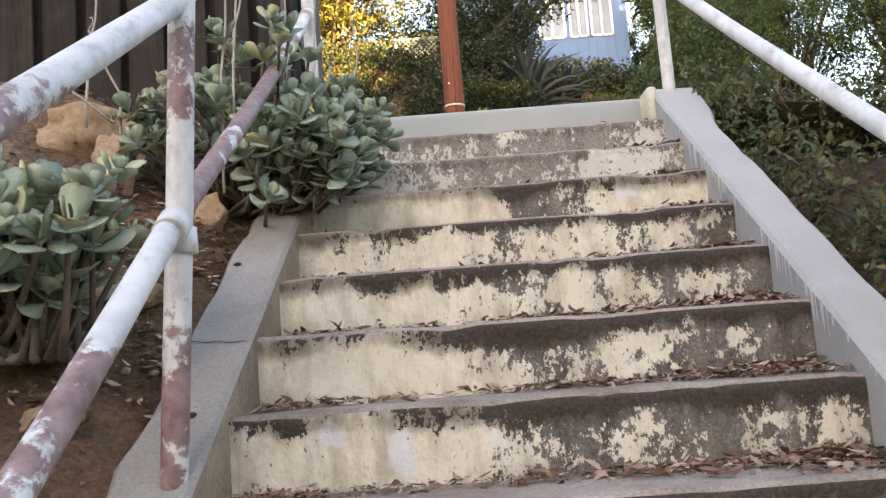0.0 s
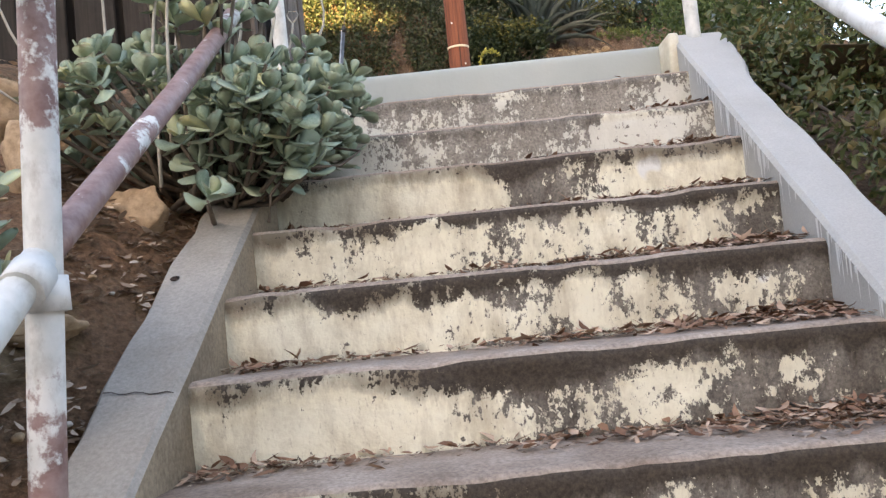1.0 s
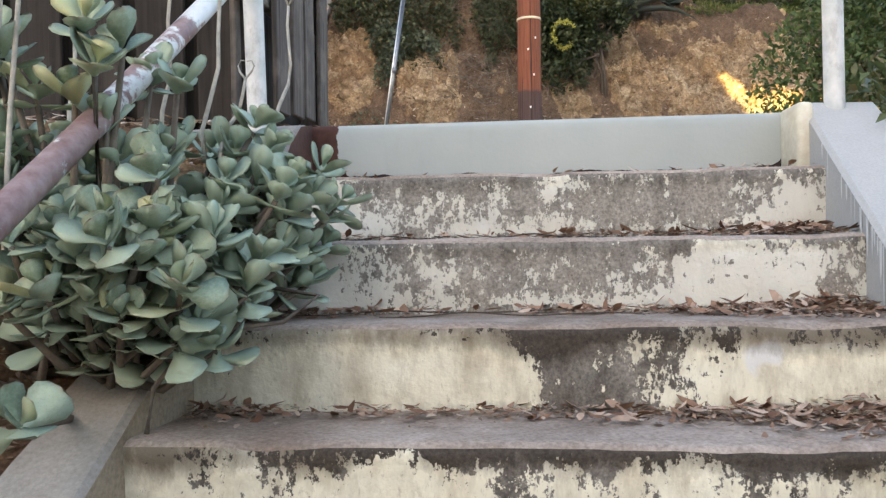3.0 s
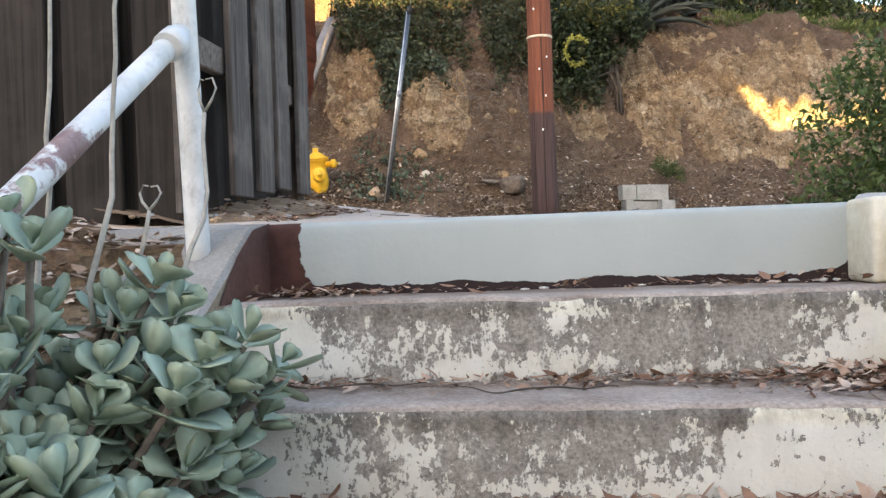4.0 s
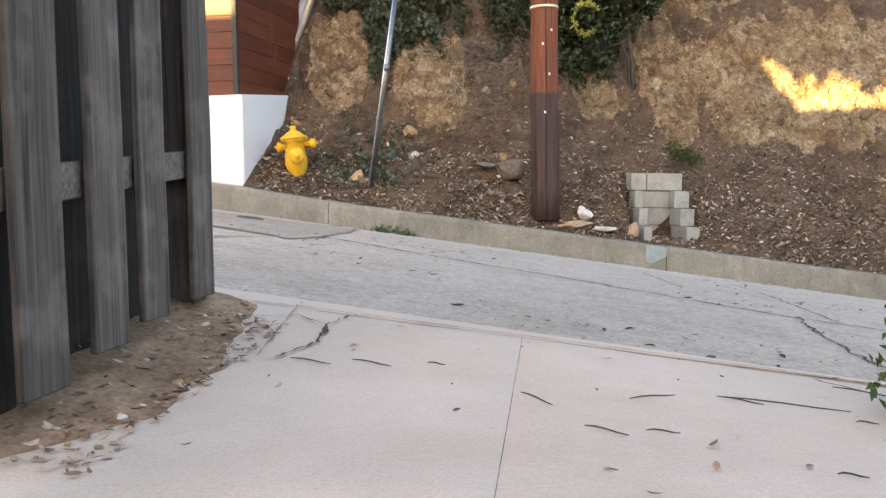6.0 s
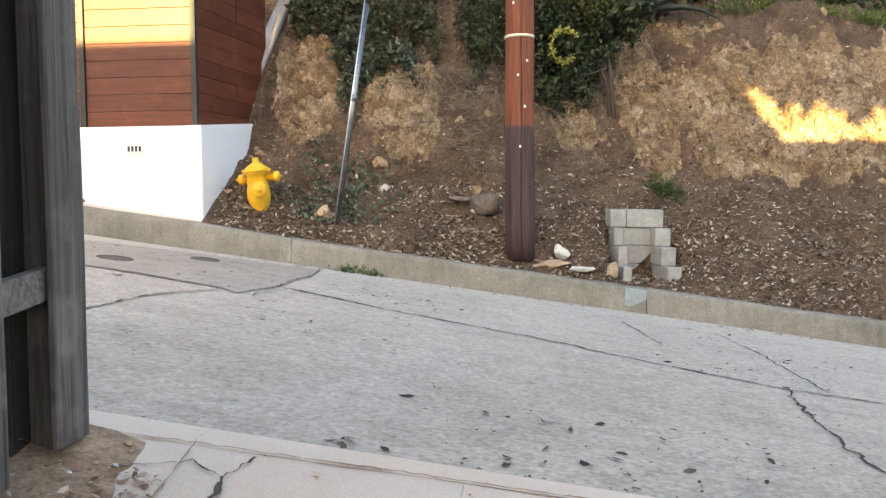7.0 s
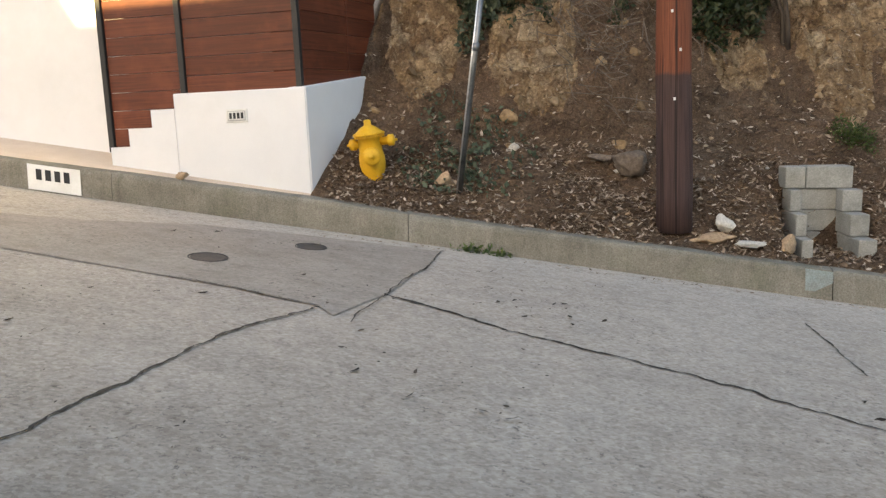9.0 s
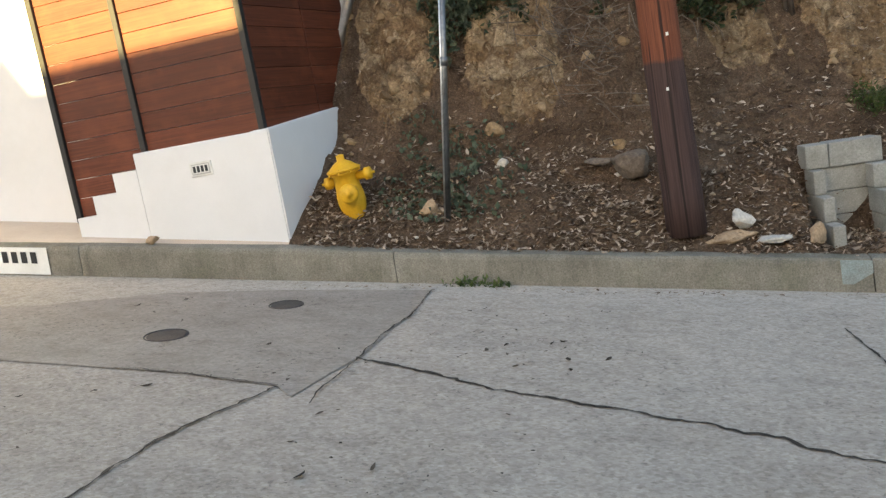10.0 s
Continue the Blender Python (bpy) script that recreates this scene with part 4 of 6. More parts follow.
# ---- handrails ----
def pipe_mesh(name, pts, r, wear, sides=14):
    out = []
    for a, b in zip(pts, pts[1:]):
        n = max(1, int((Vector(b) - Vector(a)).length / 0.08))
        out += [lerp(Vector(a), Vector(b), i / n) for i in range(n)]
    out.append(Vector(pts[-1]))
    v, f = tube(out, r, sides)
    me = mesh_of(name, v, f, PIPE, True)
    me.polygons[-1].use_smooth = me.polygons[-2].use_smooth = False
    me.attributes.new("wear", 'FLOAT', 'POINT').data.foreach_set("value", [wear(p) for p in v])
    return me


def collar(p, q, r):
    d = (Vector(q) - Vector(p)).normalized()
    c = Vector(p)
    return pipe_mesh("collar", [c - d * 0.028, c + d * 0.028], r, lambda p: 0.3)


RX = -0.565
handrail = tagged(empty("handrail", 0, 0, 0), "white painted pipe handrail peeling to red-brown primer", "handrail")
put("post", pipe_mesh("post", [(-0.603, 1.83, 1.2), (-0.567, 1.83, 1.84), (-0.54, 1.83, 2.42)], 0.0295, lambda p: 0.45 + 0.13 * smooth(1.62, 1.42, p.z) + .16 * smooth(2.0, 2.1, p.z) * smooth(-.58, -.59, p.x)), handrail)
put("post", pipe_mesh("post", [(-0.570, 4.0, 2.58), (-0.571, 3.965, 3.15), (-0.58, 3.95, 3.75)], 0.030, lambda p: 0.22 + 0.2 * smooth(2.68, 2.62, p.z)), handrail)
low = [(RX, -0.1, 0.62), (RX, 1.215, 1.434), (RX - .005, 1.83, 1.84), (RX, 2.53, 2.262), (RX, 3.0, 2.555), (RX, 3.49, 2.872), (RX - .012, 3.96, 3.165)]
put("rail", pipe_mesh("rail", low[:3], 0.0285, lambda p: 0.55 - 0.24 * smooth(1.5, 1.60, p.z)), handrail)
put("rail", pipe_mesh("rail", low[2:], 0.0270, lambda p: 0.59 - 0.04 * smooth(2.3, 2.5, p.z) - 0.36 * smooth(2.84, 2.92, p.z)), handrail)
put("rail", pipe_mesh("rail", [(RX, -0.1, 1.10), (RX, 1.10, 1.862), (RX + .01, 1.79, 2.30), (RX + .01, 2.5, 2.78), (RX, 3.95, 3.70)], 0.029, lambda p: 0.54 - 0.32 * smooth(1.93, 1.97, p.z)), handrail)
put("collar", collar((RX, 1.77, 1.80), (RX, 1.83, 1.84), 0.036), handrail)
put("collar", collar((RX, 3.87, 3.115), (RX, 3.95, 3.165), 0.036), handrail)
put("collar", collar((-0.565, 1.83, 1.78), (-0.567, 1.83, 1.84), 0.034), handrail)
handrail2 = tagged(empty("handrail", 0, 0, 0), "smooth white painted pipe handrail on the grey side wall", "handrail")
put("post", pipe_mesh("post", [(1.163, 4.1, 2.60), (1.158, 4.1, 3.30)], 0.030, lambda p: 0.12 + 0.5 * smooth(2.70, 2.66, p.z)), handrail2)
put("rail", pipe_mesh("rail", [(1.15, -0.1, 0.52), (1.15, 2.22, 2.03), (1.15, 3.115, 2.62), (1.155, 4.1, 3.28)], 0.029, lambda p: 0.1), handrail2)


# ---- white wall, panels, building ----
white_wall = tagged(empty("wall_white"), "white stucco garden wall with stepped top", "wall", kind="structure")
for xa, xb, zt in ((-5.32, -5.09, 3.80), (-5.09, -4.81, 3.985), (-4.81, -4.54, 4.165), (-4.54, -3.09, 4.315)):
    part("wall_block", box_bm(xa, xb, 12.44, 12.68, 2.9, zt, 0.012 if xa > -4.6 else 0, 2), STUCCO, white_wall)
vs = [(-3.09, 12.43, 2.9), (-2.93, 13.75, 2.9), (-2.93, 13.75, 4.44), (-3.09, 12.43, 4.317), (-3.30, 12.45, 2.9), (-3.14, 13.75, 2.9), (-3.14, 13.75, 4.44), (-3.30, 12.45, 4.317)]
bm = bmesh.new()
bv = [bm.verts.new(v) for v in vs]
for f in ((0, 1, 2, 3), (5, 4, 7, 6), (3, 2, 6, 7), (1, 5, 6, 2), (4, 0, 3, 7)):
    bm.faces.new([bv[i] for i in f])
bmesh.ops.bevel(bm, geom=bm.edges[:], offset=0.012, segments=2, affect='EDGES')
part("return_wall", bm, STUCCO, white_wall)
sign = tagged(empty("number_plaque"), "small white tile plaque with dark marks on the white wall", "plaque")
part("plate", box_bm(-3.955, -3.725, 12.428, 12.445, 4.005, 4.135, 0.004, 1), WHITEP, sign)
part("border", box_bm(-3.935, -3.745, 12.425, 12.43, 4.022, 4.118), GREY, sign)
part("field", box_bm(-3.928, -3.752, 12.421, 12.427, 4.029, 4.111), WHITEP, sign)
for i in range(4):
    part("mark", box_bm(-3.915 + i * .042, -3.889 + i * .042, 12.417, 12.422, 4.042, 4.10), DIGIT, sign)

screen = tagged(empty("screen_fence"), "red-brown horizontal board screen between black steel posts", "fence")
for x in (-5.355, -4.455, -3.185):
    part("post", box_bm(x - .03, x + .03, 12.50, 12.56, 3.75 if x < -5 else 4.2, 6.7, 0.003, 1), BLACK, screen)
bmb = 0.185
for xa, xb in ((-5.325, -4.485), (-4.425, -3.215)):
    z = 3.80 if xa < -5 else 4.30
    while z < 6.6:
        part("board", box_bm(xa + .003, xb - .003, 12.53 + .003 * rnd.random(), 12.556, z + 0.002, z + bmb - 0.002, 0.003, 1), REDWOOD, screen)
        z += bmb
z = 4.31
REDSIDE = mat_wood("red_stained_side_boards", (0.072, 0.018, 0.009), (0.172, 0.047, 0.022), 1, 0.5, 3.0, 0.25)
while z < 6.6:
    for ya, yb in ((0, 0.92), (0.93, 1.75)):
        bm = box_bm(-0.013, 0.013, ya + .003, yb - .003, z + .002, z + bmb - .002, 0.003, 1)
        ob = part("board", bm, REDSIDE, screen)
        ob.matrix_basis = pose(-3.165, 12.56, 0, 0, 0, -7)
    z += bmb
building = tagged(empty("building"), "plain white stucco building behind the kerb", "building")
part("wall", box_bm(-14, -5.39, 12.95, 16.5, 3.2, 7.6, 0.015, 2), STUCCO, building)
part("fascia", box_bm(-14.2, -5.3, 12.8, 16.7, 7.6, 7.8, 0.01, 1), BLACK, building)
tagged(put("pavement_strip", grid([lerp(-14, -3.05, i / 30) for i in range(31)], [11.9 + .13 * i for i in range(11)], lambda x, y: kerb_top(x) + .10 * max(0, y - kerb_y(x) - .17) + (-.3 if y < kerb_y(x) + .168 else 0.003), "pavement_strip", WALK)), "pale concrete strip between kerb and white wall", "sidewalk", kind="structure")
# sloping white stair parapet behind the screen
bm = bmesh.new()
p0, p1 = Vector((-3.10, 13.90, 4.62)), Vector((-2.80, 14.80, 5.95))
for p in (p0, p1):
    for dx, dz in ((-.10, 0), (.06, 0), (.06, .30), (-.10, .30)):
        bm.verts.new(p + Vector((dx, 0, dz)))
bm.verts.ensure_lookup_table()
V = bm.verts
for f in ((0, 1, 2, 3), (7, 6, 5, 4), (0, 4, 5, 1), (1, 5, 6, 2), (2, 6, 7, 3), (3, 7, 4, 0)):
    bm.faces.new([V[i] for i in f])
bmesh.ops.bevel(bm, geom=bm.edges[:], offset=0.03, segments=3, affect='EDGES')
PLASTER = concrete("dull_tan_plaster", (0.34, 0.285, 0.245), (0.42, 0.36, 0.315), (0.24, 0.19, 0.155), 60, 0.9, 3, 0.3)
tagged(part("stair_parapet", bm, PLASTER, None, "", True), "sloping dull tan plaster parapet climbing behind the wooden screen", "parapet")

# ---- pole, guy, hydrant, blocks ----
pole = tagged(empty("utility_pole", 0.32, 12.78, 2.85), "brown stained wooden utility pole, darker near the ground", "utility pole")
pts = [(0.004 * math.sin(i * 1.1), 0.004 * math.cos(i), i * 0.35) for i in range(28)]
v, f = tube(pts, [0.163 - 0.0016 * i for i in range(28)], 22, True, 0.035)
put("shaft", mesh_of("shaft", v, f, POLE, True), pole)
v, f = lathe([(0.154, 2.35), (0.1595, 2.35), (0.1595, 2.38), (0.154, 2.38)], 22)
put("band", mesh_of("band", v, f[:-2], BAND, True), pole, "pale metal band")
for a, z in ((-95, 1.95), (-70, 1.62), (-88, 1.2), (-60, 2.1), (-112, 2.7)):
    bm = box_bm(-.010, .010, -.003, .003, -.013, .013, .001, 1)
    ob = part("tag", bm, WHITEP, pole, "small white tag")
    ob.matrix_basis = pose(0.163 * math.cos(radians(a)), 0.163 * math.sin(radians(a)), z, 0, 0, a + 90)
guy = tagged(empty("guy_wire", -1.70, 12.76, 3.22), "slanting steel guy wire with a galvanised guard", "guy wire")
g0, g1 = Vector((0, 0, -.05)), Vector((0.46, -0.02, 2.9))
put("guard", mesh_of("guard", *tube([g0, lerp(g0, g1, .84)], 0.026, 10), GALV, True), guy, "galvanised guard")
# thin bright tube added as the guard's highlight
put("guard_glint", mesh_of("guard_glint", *tube([g0 + Vector((-.024, -.016, 0)), lerp(g0, g1, .84) + Vector((-.024, -.016, 0))], 0.009, 8), GALVGLINT, True), guy, "bright strip standing for the glint along the guard")
put("wire", mesh_of("wire", *tube([g0, g1 * 3], 0.007, 6), GALV, True), guy)
put("clamp", mesh_of("clamp", *tube([lerp(g0, g1, .475), lerp(g0, g1, .50)], 0.036, 10), GALV, True), guy)
put("clamp", mesh_of("clamp", *tube([lerp(g0, g1, .83), lerp(g0, g1, .86)], 0.032, 10), BLACK, True), guy)

hyd = tagged(empty("fire_hydrant", -2.56, 12.80, 3.29, 4), "yellow painted cast iron fire hydrant standing in the earth", "fire hydrant")
put("barrel", mesh_of("barrel", *lathe([(0.086, -.12), (0.088, 0.10), (0.098, .14), (.120, .19), (.130, .25), (.128, .32), (.116, .38), (.113, .50), (.138, .51), (.138, .53), (.10, .535)], 26), YELLOW, True), hyd)
put("bonnet", mesh_of("bonnet", *lathe([(.13, .53), (.156, .536), (.160, .552), (.135, .566), (.112, .585), (.080, .612), (.045, .632), (.036, .638), (.036, .684), (.012, .69)], 26), YELLOW, True), hyd)
for a, r, ln, z in ((-74, .078, .19, .335), (2, .050, .24, .465), (178, .050, .20, .455)):
    v, f = lathe([(r * .8, 0), (r * .8, ln - .055), (r * 1.15, ln - .05), (r * 1.15, ln), (r * .75, ln + .012), (r * .25, ln + .014), (r * .25, ln + .04)], 20)
    ob = put("nozzle", mesh_of("nozzle", v, f, YELLOW, True), hyd)
    ob.matrix_basis = pose(0, 0, z, 0, 90, a)
hyd.matrix_basis = pose(-2.56, 12.80, 3.29, 3, -4, 4)
for i in range(8):
    a = math.pi * 2 * i / 8
    put("bolt", mesh_of("bolt", *lathe([(.010, .515), (.010, .562), (.004, .564)], 6), YELLOW), hyd).location = (.148 * math.cos(a), .148 * math.sin(a), 0)

blocks = tagged(empty("block_stack"), "grey concrete blocks stacked as a stepped niche in the slope", "concrete blocks")
blocks.matrix_basis = pose(1.63, 13.42, 2.545, 0, 1.5, 11)
for i in range(4):
    z = i * 0.205
    if i < 3:
        part("block", box_bm(-.21, .205, 0, .2, z + .002, z + .203, 0.010, 2), BLOCK, blocks)
        reach = -.56 + .19 * i
        part("block", box_bm(-.315, -.215, reach + .03, .10, z + .002, z + .203, 0.010, 2), BLOCK, blocks)
        part("block", box_bm(.165 - .01 * i, .325, reach, -.004, z + .002, z + .203, 0.010, 2), BLOCK, blocks)
    else:
        part("block", box_bm(-.33, -.145, -.03, .2, z + .002, z + .203, 0.010, 2), BLOCK, blocks)
        part("block", box_bm(-.141, .285, -.035, .2, z + .002, z + .207, 0.010, 2), BLOCK, blocks)

# ---- plants: tools ----
def leaf_mesh(name, pts, size, material, aspect=0.45, droop=0.0, seed=1, fold=0.18, flat=0.0, normals=None):
    """Many small folded leaves, one mesh. pts: n x 3."""
    g = np.random.default_rng(seed)
    pts = np.asarray(pts, float)
    n = len(pts)
    d = g.normal(size=(n, 3))
    d[:, 2] = d[:, 2] * (1 - flat) - droop
    d /= np.linalg.norm(d, axis=1)[:, None] + 1e-9
    up = g.normal(size=(n, 3)) * (1 - flat) + np.array([0, 0, 0.9 + 2 * flat])
    side = np.cross(d, up)
    side /= np.linalg.norm(side, axis=1)[:, None] + 1e-9
    nor = np.cross(side, d)
    s = size * g.uniform(0.6, 1.35, n)[:, None]
    v = np.stack([pts, pts + d * s * .45 + side * s * aspect * .5 + nor * s * fold, pts + d * s, pts + d * s * .45 - side * s * aspect * .5 + nor * s * fold], 1).reshape(-1, 3)
    me = bpy.data.meshes.new(name)
    me.vertices.add(4 * n)
    me.vertices.foreach_set("co", v.astype(np.float32).ravel())
    me.loops.add(6 * n)
    base = np.arange(n)[:, None] * 4
    me.loops.foreach_set("vertex_index", (base + np.array([0, 1, 2, 0, 2, 3])).astype(np.int32).ravel())
    me.polygons.add(2 * n)
    me.polygons.foreach_set("loop_start", (np.arange(2 * n) * 3).astype(np.int32))
    me.update(calc_edges=True)
    me.materials.append(material)
    return me


def blob_points(blobs, n, seed, hollow=0.55, gaps=0.0, gscale=3.0):
    """Points in the outer parts of ellipsoids (cx, cy, cz, rx, ry, rz), with gaps."""
    r = random.Random(seed)
    w = [b[3] * b[4] * b[5] for b in blobs]
    out = []
    while len(out) < n:
        b = r.choices(blobs, w)[0]
        v = Vector((r.gauss(0, 1), r.gauss(0, 1), r.gauss(0, 1))).normalized()
        q = (hollow ** 3 + (1 - hollow ** 3) * r.random()) ** (1 / 3)
        q *= 1 + 0.25 * noise.noise(v * 2.2 + Vector((b[0], b[1], b[2])))
        p = Vector((b[0] + v.x * b[3] * q, b[1] + v.y * b[4] * q, b[2] + v.z * b[5] * q))
        if gaps and noise.noise(p * gscale) < gaps - 0.5:
            continue
        out.append(p)
    return out


def limbs(base, tips, r0, r1, sides=7):
    chunks = []
    for t in tips:
        a, b = Vector(base), Vector(t)
        pts, rad = [], []
        for i in range(7):
            u = i / 6
            p = lerp(a, b, u) + Vector((0.12 * noise.noise(Vector((b.x, u * 2, 1))), 0.12 * noise.noise(Vector((b.y, u * 2, 5))), 0.25 * (b - a).length * u * (1 - u) * 0.4)) * min(1, u * 3)
            pts.append(p)
            rad.append(lerp(r0, r1, u))
        chunks.append(tube(pts, rad, sides))
    return merge(chunks)


LEAF_HEDGE = leafy("hedge_leaf", (0.045, 0.066, 0.022), (0.092, 0.115, 0.038), (0.19, 0.14, 0.055), 0.45, 0.4, 0.2)
LEAF_DARK = leafy("dark_leaf", (0.018, 0.030, 0.012), (0.032, 0.050, 0.018), (0.06, 0.072, 0.028), 0.5, 0.35, 0.2)
LEAF_IVY = leafy("ivy_leaf", (0.022, 0.034, 0.014), (0.042, 0.058, 0.022), (0.10, 0.085, 0.045), 0.5, 0.35, 0.2)
LEAF_GREEN = leafy("green_leaf", (0.05, 0.085, 0.026), (0.085, 0.125, 0.038), (0.13, 0.155, 0.05), 0.5, 0.3, 0.3)
LEAF_LIGHT = leafy("light_green_leaf", (0.09, 0.13, 0.035), (0.14, 0.175, 0.05), (0.20, 0.21, 0.07), 0.5, 0.3, 0.35)
LEAF_GOLD = leafy("yellow_green_leaf", (0.07, 0.075, 0.02), (0.12, 0.115, 0.03), (0.20, 0.165, 0.045), 0.55, 0.3, 0.35)
LEAF_GREY = leafy("grey_green_leaf", (0.05, 0.07, 0.045), (0.085, 0.11, 0.07), (0.13, 0.15, 0.10), 0.6, 0.25, 0.2)
LITTER = leafy("dry_leaf", (0.12, 0.06, 0.038), (0.27, 0.16, 0.105), (0.50, 0.38, 0.29), 0.8, 0.15)
LITTERHILL = leafy("dry_leaf_and_chips", (0.085, 0.055, 0.036), (0.21, 0.15, 0.105), (0.47, 0.39, 0.31), 0.85, 0.12)
TWIGBIT = leafy("bark_bits", (0.03, 0.024, 0.019), (0.06, 0.047, 0.036), (0.14, 0.11, 0.085), .85, .1)
# yellow-green raised in brightness: sunlight painted into the vine's colour
VINE = leafy("sunlit_toned_vine_leaf", (0.34, 0.33, 0.06), (0.44, 0.40, 0.09), (0.52, 0.48, 0.14), .5, .3, .3)
BARK = mat_wood("bark", (0.035, 0.026, 0.02), (0.10, 0.08, 0.062), 2, 0.9, 6, 0.8)
STALK = concrete("pale_dry_stalk", (0.36, 0.33, 0.28), (0.46, 0.43, 0.37), (0.28, 0.24, 0.19), 60, 0.8, 9, 0.3)
STEM = concrete("grey_brown_stem", (0.12, 0.095, 0.075), (0.20, 0.165, 0.13), (0.09, 0.07, 0.05), 60, 0.9, 9, 0.3)


def plant(name, label, category, pts, size, material, seed=1, aspect=0.45, droop=0.0, stems=None, base=None, group=""):
    ob = tagged(empty(name), label, category, group)
    if stems:
        put("wood", mesh_of("wood", *stems, BARK, True), ob)
    put("crown" if stems else "foliage", leaf_mesh(name + "_leaves", pts, size, material, aspect, droop, seed), ob)["kind"] = "stuff"
    return ob


# ---- succulents beside the stairs ----
def mat_succulent():
    k = M("waxy_grey_green_leaf", 0.55, 0, 0.35)
    c = k.ramp(k.rand(), [(0.0, (0.19, 0.26, 0.175)), (0.45, (0.335, 0.41, 0.295)), (0.82, (0.43, 0.49, 0.32)), (1.0, (0.60, 0.56, 0.27))])
    c = k.mix(k.ramp(k.noise(9, 3), [(0.4, 0.0), (0.75, 0.5)]), c, (0.43, 0.50, 0.39))
    c = k.mix(k.ramp(k.noise(30, 3), [(0.55, 0.0), (0.8, 0.45)]), c, (0.20, 0.17, 0.10))
    c = k.mix(k.ramp(k.z()[0], [(0.90, 0.0), (1.0, 0.5)]), c, (0.25, 0.15, 0.10))
    k.color(c)
    k.bump(k.noise(22, 3), 0.15, 0.01)
    return k.m


SUCC = mat_succulent()


def paddle(curl, width):
    """A thick paddle leaf of length 1 along x, cupped upward."""
    ts = [0.0, 0.18, 0.40, 0.62, 0.82, 0.95, 1.0]
    hw = [0.05, 0.09, 0.22, 0.33, 0.33, 0.20, 0.03]
    vs, fs = [], []
    for t, w in zip(ts, hw):
        w *= width
        z = curl * t * t
        vs += [(t, -w, z + 0.10 * w), (t, 0, z - 0.03), (t, w, z + 0.10 * w), (t, 0, z - 0.03 - 0.05 * (1 - abs(2 * t - 1) ** 3) - .015)]
    for i in range(len(ts) - 1):
        a, b = i * 4, i * 4 + 4
        fs += [(a, b, b + 1, a + 1), (a + 1, b + 1, b + 2, a + 2), (a + 2, b + 2, b + 3, a + 3), (a + 3, b + 3, b, a)]
    return mesh_of("leaf", vs, fs, SUCC, True)


PADDLES = [paddle(0.26, 1.2), paddle(0.12, 1.32), paddle(0.36, 1.08), paddle(-0.05, 1.25)]


def succulent(label, blobs, tips, seed, origin, limit, size):
    r = random.Random(seed)
    ob = tagged(empty("succulent_shrub"), label, "succulent")
    heads = []
    for p in tips:
        heads.append(Vector(p))
    tries = 0
    while len(heads) < limit[0] and tries < 20000:
        tries += 1
        b = r.choice(blobs)
        v = Vector((r.gauss(0, 1), r.gauss(0, 1), r.gauss(0.2, 1))).normalized()
        q = r.uniform(0.55, 1.0)
        p = Vector((b[0] + v.x * b[3] * q, b[1] + v.y * b[4] * q, b[2] + v.z * b[5] * q))
        if all((p - h).length > 0.05 for h in heads):
            heads.append(p)
    heads.sort(key=lambda p: p.y - 0.3 * p.z)
    stems, count, rest = [], 0, []
    for hd in heads:
        o = Vector(origin) + Vector((r.uniform(-.12, .12), r.uniform(-.15, .15), 0))
        mid = lerp(o, hd, 0.55) + Vector((0, 0, -0.05))
        stems.append(tube([o, mid, hd], [0.011, 0.009, 0.006], 5))
        axis = ((hd - Vector(origin)).normalized() * 0.5 + Vector((r.uniform(-.4, .4), r.uniform(-.5, .3), 0.75))).normalized()
        rot = Vector((0, 0, 1)).rotation_difference(axis).to_matrix().to_4x4()
        spin = r.uniform(0, 360)
        for ring, (m, tilt, sc) in enumerate(((2, -62, 0.62), (2, -38, 0.95), (2, -16, 1.0), (2, 8, 0.9))):
            if ring == 3 and r.random() < 0.4:
                continue
            for j in range(m):
                s = size * sc * r.uniform(0.8, 1.25)
                lm = Matrix.Translation(hd) @ rot @ pose(0, 0, 0.012 * (2 - ring), 0, 0, spin + 180 * j + 90 * ring + r.uniform(-14, 14)) @ pose(0, 0, 0, r.uniform(-15, 15), tilt + r.uniform(-10, 10), 0) @ Matrix.Scale(s, 4)
                me = r.choice(PADDLES)
                if count < 290:
                    lf = put("leaf", me, ob, "", lm)
                else:
                    rest.append(([lm @ v.co for v in me.vertices], [tuple(q.vertices) for q in me.polygons]))
                count += 1
    if rest:
        put("inner_leaves", mesh_of("inner_leaves", *merge(rest), SUCC, True), ob)["kind"] = "stuff"
    put("stem_tangle", mesh_of("stem_tangle", *merge(stems), STEM, True), ob)["kind"] = "stuff"
    return ob


suc = succulent("grey-green paddle-leaved succulent shrub spilling over the stairs", [(-.58, 3.22, 2.33, .36, .42, .24), (-.90, 3.15, 2.36, .28, .36, .22), (-.50, 3.0, 2.22, .24, .24, .16), (-.38, 3.38, 2.36, .20, .25, .18)],
                [(-.53, 2.92, 2.62), (-.56, 2.95, 2.71), (-.50, 2.97, 2.67), (-.60, 2.98, 2.58), (-.55, 3.0, 2.53), (-.73, 2.97, 2.66), (-.70, 3.02, 2.60), (-.77, 3.0, 2.70), (-.46, 3.12, 2.62), (-.56, 3.22, 2.66), (-.36, 3.3, 2.56), (-.24, 3.3, 2.40), (-.23, 3.42, 2.36), (-.28, 3.2, 2.28), (-.36, 2.95, 2.16), (-.56, 2.72, 2.02)], 4, (-.68, 3.25, 2.05), (225,), 0.075)
